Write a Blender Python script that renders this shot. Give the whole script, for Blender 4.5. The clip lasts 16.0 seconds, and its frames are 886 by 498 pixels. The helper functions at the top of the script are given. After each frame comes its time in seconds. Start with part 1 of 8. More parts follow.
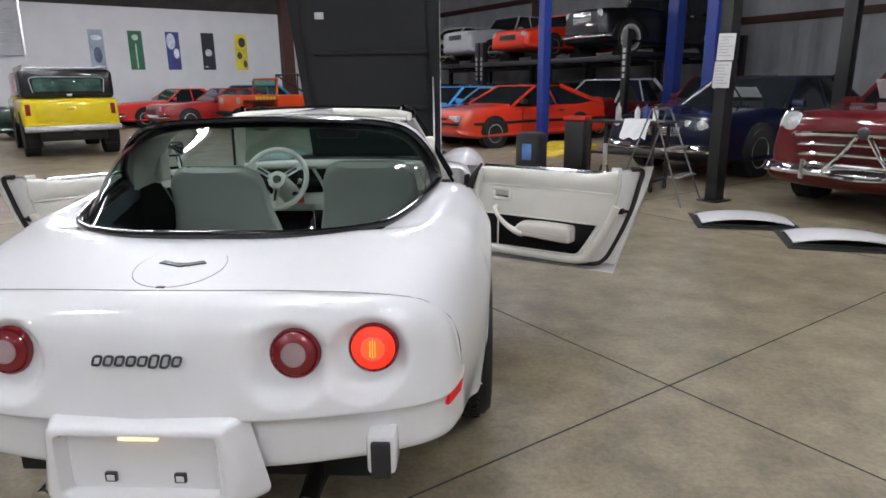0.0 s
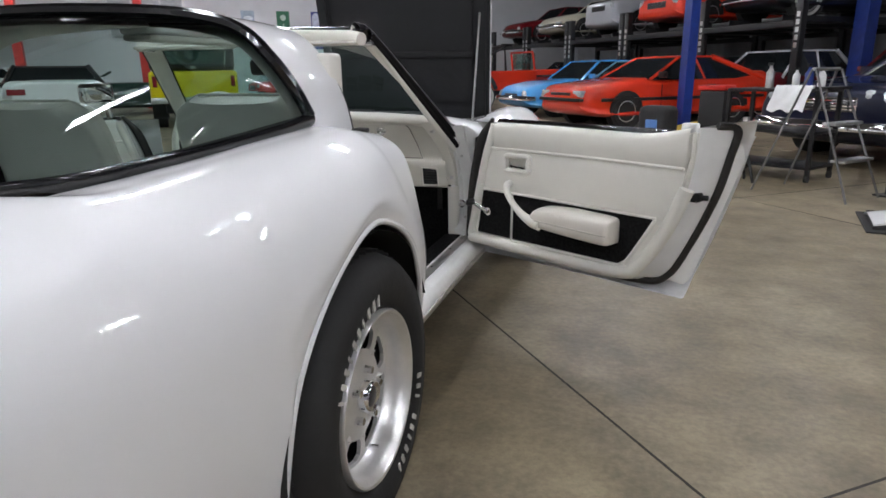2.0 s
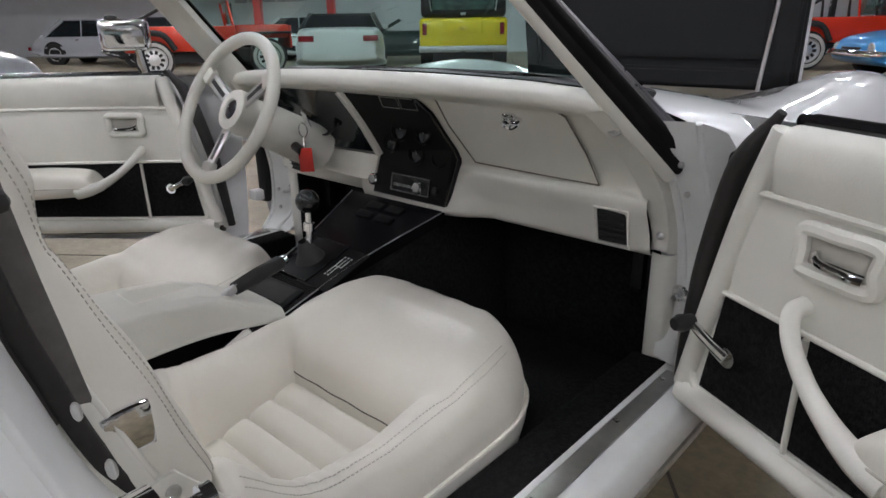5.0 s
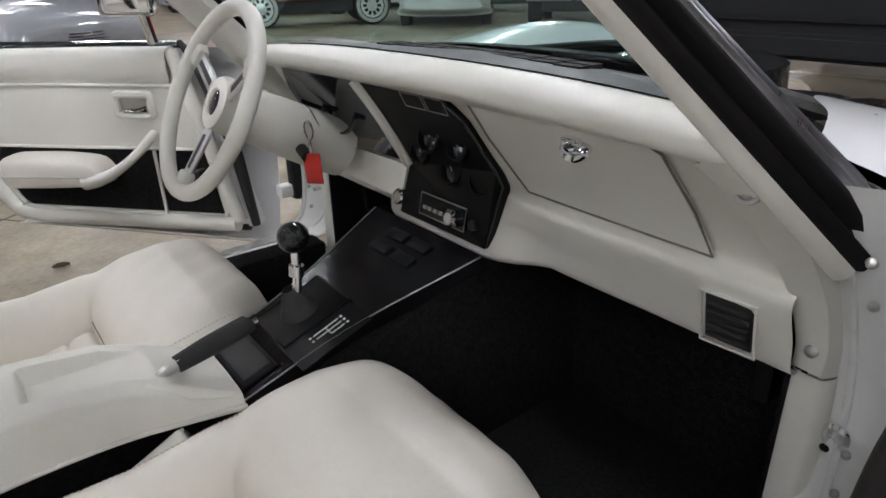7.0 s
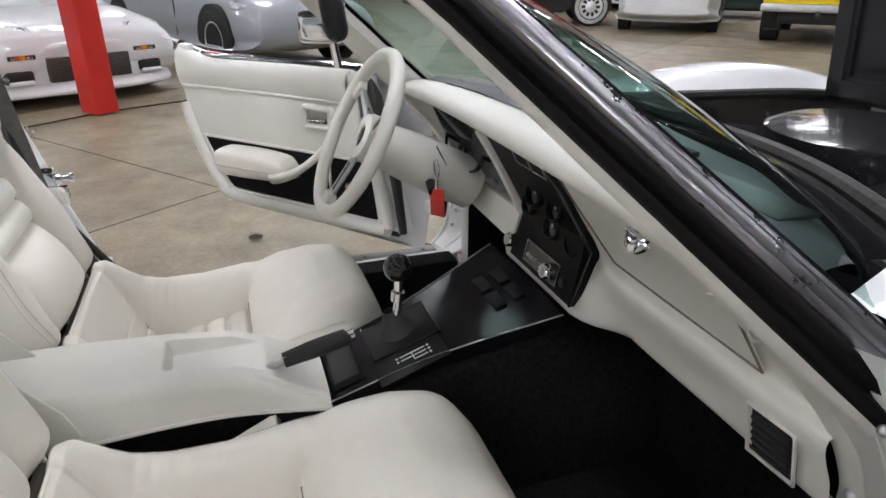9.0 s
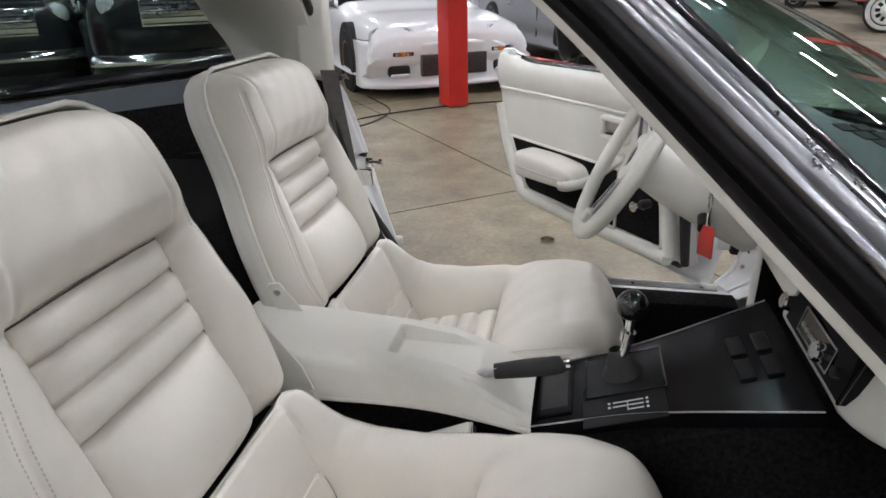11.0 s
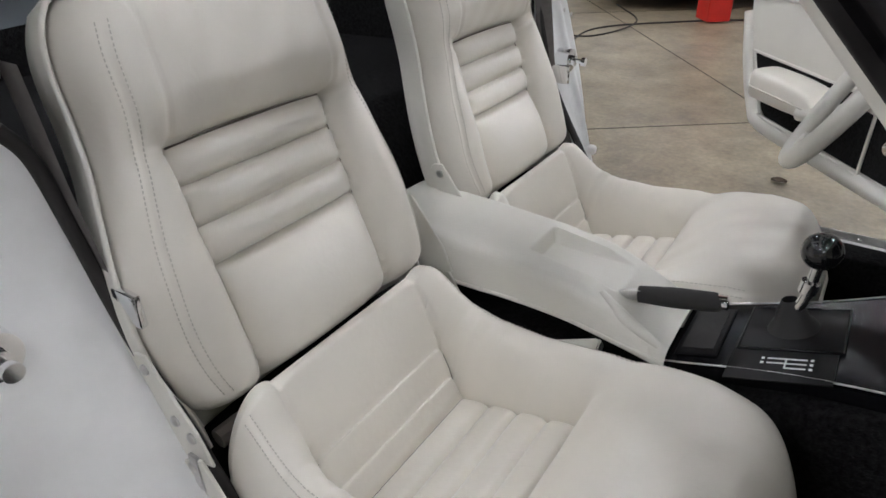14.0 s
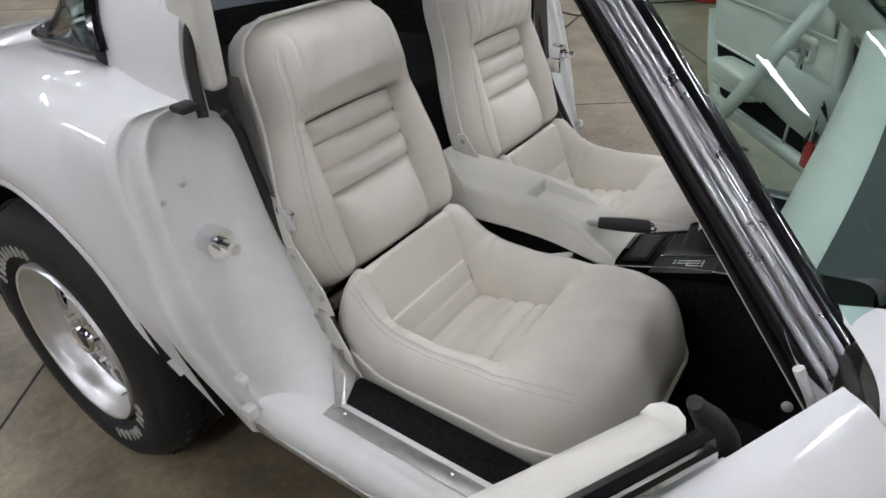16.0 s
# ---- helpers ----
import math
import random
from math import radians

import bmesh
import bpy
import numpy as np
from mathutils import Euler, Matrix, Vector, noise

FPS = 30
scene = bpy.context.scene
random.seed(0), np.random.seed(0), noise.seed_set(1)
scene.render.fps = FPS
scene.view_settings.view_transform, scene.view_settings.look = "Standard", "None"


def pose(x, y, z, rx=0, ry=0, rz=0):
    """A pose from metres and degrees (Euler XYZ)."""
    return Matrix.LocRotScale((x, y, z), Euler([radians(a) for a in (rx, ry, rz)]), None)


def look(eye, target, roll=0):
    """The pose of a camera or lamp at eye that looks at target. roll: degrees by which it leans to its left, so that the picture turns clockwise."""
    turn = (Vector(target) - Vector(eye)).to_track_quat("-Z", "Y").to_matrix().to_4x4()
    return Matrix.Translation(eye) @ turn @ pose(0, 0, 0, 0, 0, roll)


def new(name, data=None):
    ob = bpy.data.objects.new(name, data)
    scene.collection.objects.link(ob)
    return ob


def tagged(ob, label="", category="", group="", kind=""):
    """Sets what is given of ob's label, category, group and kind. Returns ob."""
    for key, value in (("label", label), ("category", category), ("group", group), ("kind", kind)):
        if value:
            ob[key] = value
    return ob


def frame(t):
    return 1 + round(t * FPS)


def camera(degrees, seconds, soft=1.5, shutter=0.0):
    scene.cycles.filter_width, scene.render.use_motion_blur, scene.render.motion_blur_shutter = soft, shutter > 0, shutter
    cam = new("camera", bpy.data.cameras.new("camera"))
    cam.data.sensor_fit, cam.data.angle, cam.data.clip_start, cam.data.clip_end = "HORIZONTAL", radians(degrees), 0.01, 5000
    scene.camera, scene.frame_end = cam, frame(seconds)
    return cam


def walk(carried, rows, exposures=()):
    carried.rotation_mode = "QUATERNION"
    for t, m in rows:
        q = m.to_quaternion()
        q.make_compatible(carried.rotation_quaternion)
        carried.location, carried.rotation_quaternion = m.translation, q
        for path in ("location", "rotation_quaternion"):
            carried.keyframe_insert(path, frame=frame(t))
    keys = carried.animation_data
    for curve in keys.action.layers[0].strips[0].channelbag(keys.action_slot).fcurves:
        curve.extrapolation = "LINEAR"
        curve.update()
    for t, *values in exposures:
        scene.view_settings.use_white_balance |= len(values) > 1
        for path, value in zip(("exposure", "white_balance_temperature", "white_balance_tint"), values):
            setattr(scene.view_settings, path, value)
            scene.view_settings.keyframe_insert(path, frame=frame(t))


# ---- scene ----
cam = camera(70.2, 16.0, soft=1.6)
PATH = [
    (0, (0.827, -2.907, 1.343), (0.718, -0.975, 0.838), -0.7),
    (0.5, (1.059, -2.61, 1.266), (0.821, -0.69, 0.762), -1.1),
    (1, (1.234, -2.28, 1.2), (0.896, -0.376, 0.689), -1.0),
    (1.5, (1.345, -1.947, 1.125), (0.897, -0.068, 0.606), -0.8),
    (2, (1.401, -1.661, 1.069), (0.839, 0.181, 0.528), -0.8),
    (2.5, (1.418, -1.323, 1.019), (0.748, 0.471, 0.441), -1.2),
    (3, (1.426, -1.04, 1.01), (0.64, 0.699, 0.41), -1.3),
    (3.5, (1.378, -0.767, 1.006), (0.474, 0.906, 0.386), -1.0),
    (4, (1.283, -0.521, 1.013), (0.259, 1.076, 0.38), -0.7),
    (4.5, (1.196, -0.299, 1.0), (0.022, 1.189, 0.361), -1.0),
    (4.7, (1.162, -0.23, 1.002), (-0.061, 1.215, 0.356), -0.9),
    (6.8, (0.867, 0.269, 1.035), (-0.571, 1.404, 0.233), -1.5),
    (7, (0.868, 0.282, 1.035), (-0.587, 1.394, 0.232), -1.4),
    (7.5, (0.872, 0.315, 1.045), (-0.632, 1.348, 0.226), -1.4),
    (8, (0.915, 0.333, 1.069), (-0.659, 1.255, 0.249), -1.5),
    (8.2, (0.945, 0.334, 1.088), (-0.659, 1.208, 0.274), -1.1),
    (10.3, (0.995, 0.541, 1.184), (-0.834, 0.503, 0.377), -1.2),
    (10.5, (0.978, 0.541, 1.173), (-0.851, 0.404, 0.376), -1.7),
    (11, (0.936, 0.56, 1.158), (-0.858, 0.17, 0.364), -1.4),
    (11.5, (0.894, 0.575, 1.133), (-0.85, -0.003, 0.341), -1.1),
    (12, (0.869, 0.585, 1.122), (-0.817, -0.145, 0.333), -0.9),
    (12.5, (0.863, 0.586, 1.116), (-0.764, -0.27, 0.33), -1.0),
    (13, (0.85, 0.592, 1.105), (-0.718, -0.351, 0.298), -1.0),
    (13.5, (0.857, 0.616, 1.1), (-0.633, -0.366, 0.197), -1.2),
    (14, (0.87, 0.664, 1.097), (-0.549, -0.319, 0.087), -1.3),
    (14.5, (0.887, 0.707, 1.098), (-0.491, -0.264, 0.022), -1.4),
    (15, (0.951, 0.756, 1.13), (-0.412, -0.21, 0.031), -1.4),
    (15.5, (1.091, 0.815, 1.201), (-0.273, -0.15, 0.102), -1.4),
    (16, (1.282, 0.889, 1.292), (-0.088, -0.08, 0.205), -1.3),
]
walk(cam, [(t, look(eye, target, roll)) for t, eye, target, roll in PATH],
     exposures=[(0, 0.0), (1.5, -0.05), (2.5, -0.06), (3.5, -0.18), (4.5, -0.26), (7, 0.0), (8, 0.15), (11, 0.05), (12.5, 0.0), (14.5, -0.12), (16, -0.18)])

# ---- axes of the hall: U runs along the car rows, N across them ----
HALL = radians(37.6)
UX, UY = math.cos(HALL), math.sin(HALL)


def hall(u, n, z=0.0):
    return Vector((u * UX - n * UY, u * UY + n * UX, z))


# ---- world and light ----
world = bpy.data.worlds.new("hall_air")
scene.world = world
world.use_nodes = True
bgn = world.node_tree.nodes["Background"]
bgn.inputs["Color"].default_value = (0.8, 0.85, 0.9, 1)
bgn.inputs["Strength"].default_value = 0.05
scene.view_settings.exposure = 0.0


# ---- materials ----
def mat(name, color, rough=0.5, metal=0.0, var=0.12, scale=8.0, bump=0.0, bscale=60.0, coat=0.0, second=None, spec=0.5, detail=6.0, per_piece=False):
    m = bpy.data.materials.new(name)
    m.use_nodes = True
    nt = m.node_tree
    b = nt.nodes["Principled BSDF"]
    b.inputs["Roughness"].default_value = rough
    b.inputs["Metallic"].default_value = metal
    b.inputs["Coat Weight"].default_value = coat
    b.inputs["Coat Roughness"].default_value = 0.04
    b.inputs["Specular IOR Level"].default_value = spec
    tc = nt.nodes.new("ShaderNodeTexCoord")
    nz = nt.nodes.new("ShaderNodeTexNoise")
    nz.inputs["Scale"].default_value, nz.inputs["Detail"].default_value, nz.inputs["Roughness"].default_value = scale, detail, 0.6
    nt.links.new(tc.outputs["Object"], nz.inputs["Vector"])
    ramp = nt.nodes.new("ShaderNodeValToRGB")
    c2 = second or tuple(min(1.0, c * (1 + var)) for c in color)
    c1 = color if second else tuple(c * (1 - var) for c in color)
    ramp.color_ramp.elements[0].position, ramp.color_ramp.elements[1].position = 0.35, 0.65
    ramp.color_ramp.elements[0].color, ramp.color_ramp.elements[1].color = (*c1, 1), (*c2, 1)
    nt.links.new(nz.outputs["Fac"], ramp.inputs["Fac"])
    out = ramp.outputs["Color"]
    nt.links.new(out, b.inputs["Base Color"])
    rr = nt.nodes.new("ShaderNodeMapRange")
    rr.inputs["To Min"].default_value, rr.inputs["To Max"].default_value = max(0.0, rough * 0.8), min(1.0, rough * 1.25)
    nt.links.new(nz.outputs["Fac"], rr.inputs["Value"])
    nt.links.new(rr.outputs["Result"], b.inputs["Roughness"])
    if bump:
        n2 = nt.nodes.new("ShaderNodeTexNoise")
        n2.inputs["Scale"].default_value, n2.inputs["Detail"].default_value = bscale, 4
        nt.links.new(tc.outputs["Object"], n2.inputs["Vector"])
        bp = nt.nodes.new("ShaderNodeBump")
        bp.inputs["Strength"].default_value, bp.inputs["Distance"].default_value = bump, 0.01
        nt.links.new(n2.outputs["Fac"], bp.inputs["Height"])
        nt.links.new(bp.outputs["Normal"], b.inputs["Normal"])
    return m


def glass_mat(name, tint=(0.8, 0.9, 0.88), rough=0.02):
    """A thin pane: tinted clear with a mirror gloss that grows at a slant."""
    m = bpy.data.materials.new(name)
    m.use_nodes = True
    nt = m.node_tree
    nt.nodes.remove(nt.nodes["Principled BSDF"])
    out = nt.nodes["Material Output"]
    tr, gl, mx, lw = (nt.nodes.new(n) for n in ("ShaderNodeBsdfTransparent", "ShaderNodeBsdfGlossy", "ShaderNodeMixShader", "ShaderNodeLayerWeight"))
    tr.inputs["Color"].default_value = (*tint, 1)
    gl.inputs["Roughness"].default_value = rough
    lw.inputs["Blend"].default_value = 0.5
    pw, mr = nt.nodes.new("ShaderNodeMath"), nt.nodes.new("ShaderNodeMapRange")
    pw.operation = "POWER"
    pw.inputs[1].default_value = 4.5
    mr.inputs["To Min"].default_value, mr.inputs["To Max"].default_value = 0.05, 0.9
    nt.links.new(lw.outputs["Facing"], pw.inputs[0])
    nt.links.new(pw.outputs[0], mr.inputs["Value"])
    nt.links.new(mr.outputs["Result"], mx.inputs["Fac"])
    nt.links.new(tr.outputs["BSDF"], mx.inputs[1])
    nt.links.new(gl.outputs["BSDF"], mx.inputs[2])
    nt.links.new(mx.outputs["Shader"], out.inputs["Surface"])
    return m


def glow_mat(name, color, strength):
    m = bpy.data.materials.new(name)
    m.use_nodes = True
    b = m.node_tree.nodes["Principled BSDF"]
    b.inputs["Base Color"].default_value = (*color, 1)
    b.inputs["Emission Color"].default_value = (*color, 1)
    b.inputs["Emission Strength"].default_value = strength
    return m


def floor_mat():
    """Sealed warehouse concrete: tan-grey with broad stains, fine speckle and a dull sheen."""
    m = mat("sealed_concrete", (0.30, 0.26, 0.20), 0.42, bump=0.15, bscale=30.0)
    nt = m.node_tree
    b = nt.nodes["Principled BSDF"]
    tc = next(n for n in nt.nodes if n.type == "TEX_COORD")
    layers = []
    for sc, det in ((0.55, 5), (3.2, 8), (40.0, 3)):
        nz = nt.nodes.new("ShaderNodeTexNoise")
        nz.inputs["Scale"].default_value, nz.inputs["Detail"].default_value, nz.inputs["Roughness"].default_value = sc, det, 0.65
        nt.links.new(tc.outputs["Object"], nz.inputs["Vector"])
        layers.append(nz)
    ramp = nt.nodes.new("ShaderNodeValToRGB")
    ramp.color_ramp.elements[0].position, ramp.color_ramp.elements[1].position = 0.33, 0.68
    ramp.color_ramp.elements[0].color, ramp.color_ramp.elements[1].color = (0.158, 0.125, 0.076, 1), (0.280, 0.233, 0.156, 1)
    nt.links.new(layers[0].outputs["Fac"], ramp.inputs["Fac"])
    col = ramp.outputs["Color"]
    for nz, lo, hi in ((layers[1], 0.58, 1.40), (layers[2], 0.80, 1.16)):
        mr = nt.nodes.new("ShaderNodeMapRange")
        mr.inputs["From Min"].default_value, mr.inputs["From Max"].default_value = 0.3, 0.7
        mr.inputs["To Min"].default_value, mr.inputs["To Max"].default_value = lo, hi
        nt.links.new(nz.outputs["Fac"], mr.inputs["Value"])
        mul = nt.nodes.new("ShaderNodeVectorMath")
        mul.operation = "SCALE"
        nt.links.new(col, mul.inputs[0])
        nt.links.new(mr.outputs["Result"], mul.inputs["Scale"])
        col = mul.outputs["Vector"]
    nt.links.new(col, b.inputs["Base Color"])
    return m


M = {}
M["floor"] = floor_mat()
M["joint"] = mat("sawcut_shadow_dirt", (0.035, 0.03, 0.025), 0.9)
M["white"] = mat("white_car_paint", (0.84, 0.84, 0.85), 0.40, coat=1.0, var=0.015, scale=2.0, spec=0.5)
M["jamb"] = mat("white_jamb_paint", (0.77, 0.77, 0.76), 0.4, var=0.06, scale=6.0, bump=0.03, bscale=25)
M["leather"] = mat("off_white_leather", (0.738, 0.700, 0.630), 0.31, var=0.035, scale=5.0, bump=0.05, bscale=90.0)
M["vinyl"] = mat("cream_vinyl", (0.73, 0.71, 0.65), 0.43, var=0.04, scale=4.0, bump=0.08, bscale=300.0)
M["seatshell"] = mat("pale_grey_shell_plastic", (0.70, 0.68, 0.62), 0.4, var=0.04)
M["stitch"] = mat("seam_thread", (0.50, 0.47, 0.41), 0.8)
# shade inside sunken seams and gaps, put into a dark colour
M["crease"] = mat("seam_gap_shade", (0.16, 0.14, 0.12), 0.9)
M["carpet"] = mat("black_carpet", (0.0115, 0.0112, 0.0115), 0.95, var=0.45, scale=120.0, bump=0.5, bscale=260.0, spec=0.05)
M["black"] = mat("black_plastic", (0.008, 0.008, 0.009), 0.40, var=0.2, scale=20.0)
M["gloss"] = mat("black_gloss_trim", (0.006, 0.006, 0.007), 0.16, var=0.2, scale=10.0, coat=0.5)
M["rubber"] = mat("black_rubber", (0.022, 0.021, 0.021), 0.75, var=0.25, scale=15.0, bump=0.1, bscale=80)
M["seal"] = mat("dark_weatherstrip", (0.016, 0.014, 0.013), 0.6, var=0.3, scale=20.0, bump=0.2, bscale=60)
M["pillarrubber"] = mat("black_pillar_rubber", (0.006, 0.005, 0.0055), 0.55, var=0.3, scale=20.0, spec=0.2)
M["tread"] = mat("worn_tyre_rubber", (0.015, 0.0145, 0.0145), 0.75, spec=0.4, var=0.25, scale=12.0, bump=0.1, bscale=90)
M["chrome"] = mat("chrome", (0.85, 0.85, 0.86), 0.08, metal=1.0, var=0.03)
M["steel"] = mat("brushed_steel", (0.62, 0.61, 0.60), 0.3, metal=1.0, var=0.1, scale=40.0)
M["pillarsteel"] = mat("dull_polished_steel", (0.34, 0.335, 0.35), 0.28, metal=1.0, var=0.12, scale=30.0)
M["alloy"] = mat("polished_alloy", (0.80, 0.79, 0.78), 0.34, metal=0.85, var=0.08, scale=12.0)
M["glass"] = glass_mat("tinted_glass", (0.56, 0.75, 0.70))
M["rearglass"] = glass_mat("dark_tinted_rear_glass", (0.48, 0.60, 0.57))
# mid grey of the thin lines round the bumper cover and fuel lid
M["panelgap"] = mat("panel_gap_grey", (0.33, 0.32, 0.31), 0.8)
M["darkglass"] = mat("dark_car_window", (0.012, 0.015, 0.017), 0.06, var=0.3, spec=0.8)
M["lens_red"] = mat("red_lens", (0.20, 0.006, 0.012), 0.15, var=0.1, coat=0.6)
M["lens_lit"] = glow_mat("lit_red_lens", (1.0, 0.042, 0.015), 0.5)
M["lamp_hot"] = glow_mat("lit_bulb_spot", (1.0, 0.30, 0.05), 1.3)
M["lens_warm"] = glow_mat("lit_orange_lens", (1.0, 0.10, 0.02), 0.85)
M["lens_clear"] = mat("clear_lens", (0.42, 0.30, 0.31), 0.12, var=0.1, coat=0.5)
M["headlight"] = mat("headlamp_glass", (0.62, 0.66, 0.66), 0.08, metal=0.5, var=0.2, scale=30)
M["amber"] = mat("amber_lens", (0.75, 0.22, 0.02), 0.2)
M["letter"] = mat("white_tyre_lettering", (0.47, 0.46, 0.43), 0.7, var=0.1)
M["ink"] = mat("dark_badge", (0.045, 0.045, 0.05), 0.35, metal=0.3)
M["paper"] = mat("white_paper", (0.72, 0.72, 0.72), 0.8, var=0.03)
M["hoodpad"] = mat("black_hood_insulation", (0.006, 0.006, 0.007), 0.8, var=0.6, scale=5.0, bump=0.4, bscale=18.0)
M["wall"] = mat("white_painted_wall", (0.62, 0.63, 0.65), 0.7, var=0.04, scale=1.2, bump=0.04, bscale=20)
M["corrugated"] = mat("grey_white_metal_siding", (0.36, 0.37, 0.39), 0.5, var=0.1, scale=1.5)
M["roofdark"] = mat("dark_roof_lining", (0.035, 0.03, 0.028), 0.9, var=0.3, scale=2)
M["bluesteel"] = mat("blue_painted_steel", (0.012, 0.035, 0.22), 0.4, var=0.15, scale=6)
M["redsteel"] = mat("red_painted_steel", (0.52, 0.018, 0.012), 0.4, var=0.1, scale=4)
M["blacksteel"] = mat("black_painted_steel", (0.007, 0.007, 0.008), 0.45, var=0.25, scale=6)
M["brownsteel"] = mat("rust_primer_steel", (0.06, 0.02, 0.014), 0.6, var=0.2, scale=5)
M["yellowsteel"] = mat("yellow_painted_steel", (0.62, 0.45, 0.03), 0.5, var=0.15, scale=6)
M["aluminium"] = mat("dull_aluminium", (0.5, 0.5, 0.49), 0.4, metal=1.0, var=0.1, scale=20)
M["tube"] = glow_mat("lit_strip_diffuser", (0.935, 0.95, 1.012), 179.0)
M["redtag"] = mat("red_plastic_tag", (0.62, 0.03, 0.02), 0.4)
M["well"] = mat("dark_wheel_well", (0.01, 0.01, 0.01), 0.9, var=0.3)
M["engine"] = mat("black_engine_parts", (0.015, 0.015, 0.016), 0.25, var=0.4, scale=9, coat=0.3)
M["dashtop"] = mat("black_dash_pad", (0.03, 0.034, 0.036), 0.55, var=0.1, bump=0.1, bscale=300)


def paint(name, c, rough=0.3):
    if name not in M:
        M[name] = mat(name, c, rough, coat=0.9, var=0.05, scale=1.5, spec=0.2)
    return M[name]


# ---- mesh helpers ----
def obj(name, bm, material, parent=None, smooth=40.0, sub=0):
    me = bpy.data.meshes.new(name)
    bmesh.ops.remove_doubles(bm, verts=bm.verts, dist=1e-5)
    bm.normal_update()
    bm.to_mesh(me)
    bm.free()
    me.materials.append(material)
    for p in me.polygons:
        p.use_smooth = smooth > 0
    if smooth and smooth < 179:
        me.set_sharp_from_angle(angle=radians(smooth))
    ob = new(name, me)
    ob.parent = parent
    if sub:
        s = ob.modifiers.new("sub", "SUBSURF")
        s.levels = s.render_levels = sub
    return ob


def part(name, bm, material, parent, label="", smooth=40.0, sub=0):
    ob = obj(name, bm, material, parent, smooth, sub)
    return tagged(ob, label) if label else ob


def thing(name, label, category, group="", kind="", at=None):
    ob = new(name)
    ob.empty_display_size = 0.1
    if at is not None:
        ob.matrix_basis = at
    return tagged(ob, label, category, group, kind)


def box(x0, x1, y0, y1, z0, z1, bevel=0.0, seg=2, m=None, bm=None):
    bm2 = bmesh.new()
    bmesh.ops.create_cube(bm2, size=1.0)
    for v in bm2.verts:
        v.co = Vector((x0 + (v.co.x + 0.5) * (x1 - x0), y0 + (v.co.y + 0.5) * (y1 - y0), z0 + (v.co.z + 0.5) * (z1 - z0)))
    if bevel:
        bmesh.ops.bevel(bm2, geom=bm2.edges[:], offset=bevel, segments=seg, profile=0.5, affect="EDGES")
    if m is not None:
        bmesh.ops.transform(bm2, matrix=m, verts=bm2.verts)
    if bm is None:
        return bm2
    return join(bm, bm2)


def join(bm, other):
    tmp = bpy.data.meshes.new("tmp")
    other.to_mesh(tmp)
    other.free()
    bm.from_mesh(tmp)
    bpy.data.meshes.remove(tmp)
    return bm


def cyl(p, q, r0, r1=None, seg=20, caps=True, bevel=0.0):
    p, q = Vector(p), Vector(q)
    bm = bmesh.new()
    bmesh.ops.create_cone(bm, cap_ends=caps, segments=seg, radius1=r0, radius2=r0 if r1 is None else r1, depth=(q - p).length)
    if bevel:
        bmesh.ops.bevel(bm, geom=[e for e in bm.edges if len(e.link_faces) == 2 and e.calc_face_angle(0) > 1.0], offset=bevel, segments=2, affect="EDGES")
    bmesh.ops.transform(bm, matrix=Matrix.Translation((p + q) / 2) @ (q - p).to_track_quat("Z", "Y").to_matrix().to_4x4(), verts=bm.verts)
    return bm


def ball(c, r, seg=20, sx=1, sy=1, sz=1):
    bm = bmesh.new()
    bmesh.ops.create_uvsphere(bm, u_segments=seg, v_segments=seg // 2 + 2, radius=r)
    bmesh.ops.transform(bm, matrix=Matrix.Translation(c) @ Matrix.Diagonal((sx, sy, sz, 1)), verts=bm.verts)
    return bm


def cr(pts, n, closed=False):
    """n points along the smooth curve through pts."""
    pts = [np.array(p, float) for p in pts]
    k = len(pts)
    out = []
    for i in range(n):
        t = i / (n if closed else n - 1) * (k if closed else k - 1)
        j = min(int(t), k - 1 if closed else k - 2)
        f = t - j
        if closed:
            a, b, c, d = pts[(j - 1) % k], pts[j % k], pts[(j + 1) % k], pts[(j + 2) % k]
        else:
            b, c = pts[j], pts[j + 1]
            a = pts[j - 1] if j else 2 * b - c
            d = pts[j + 2] if j + 2 < k else 2 * c - b
        out.append(0.5 * (2 * b + (c - a) * f + (2 * a - 5 * b + 4 * c - d) * f * f + (3 * b - a - 3 * c + d) * f**3))
    return out


def grid(rows, closed=False, flip=False):
    """A sheet through rows of points."""
    bm = bmesh.new()
    vs = [[bm.verts.new(tuple(float(c) for c in p)) for p in r] for r in rows]
    for a, b in zip(vs, vs[1:]):
        m = len(a)
        for j in range(m if closed else m - 1):
            q = (a[j], a[(j + 1) % m], b[(j + 1) % m], b[j])
            q = tuple(reversed(q)) if flip else q
            if len({v.index if v.index >= 0 else id(v) for v in q}) == 4:
                try:
                    bm.faces.new(q)
                except ValueError:
                    pass
    return bm


def loft(sections, nu=40, nv=24, flip=False, closed=False):
    """The smooth sheet through sections of equal point counts: nu rows along, nv points across."""
    fine = [cr(s, nv, closed) for s in sections]
    cols = [cr([f[j] for f in fine], nu) for j in range(nv)]
    return grid([[cols[j][i] for j in range(nv)] for i in range(nu)], closed, flip)


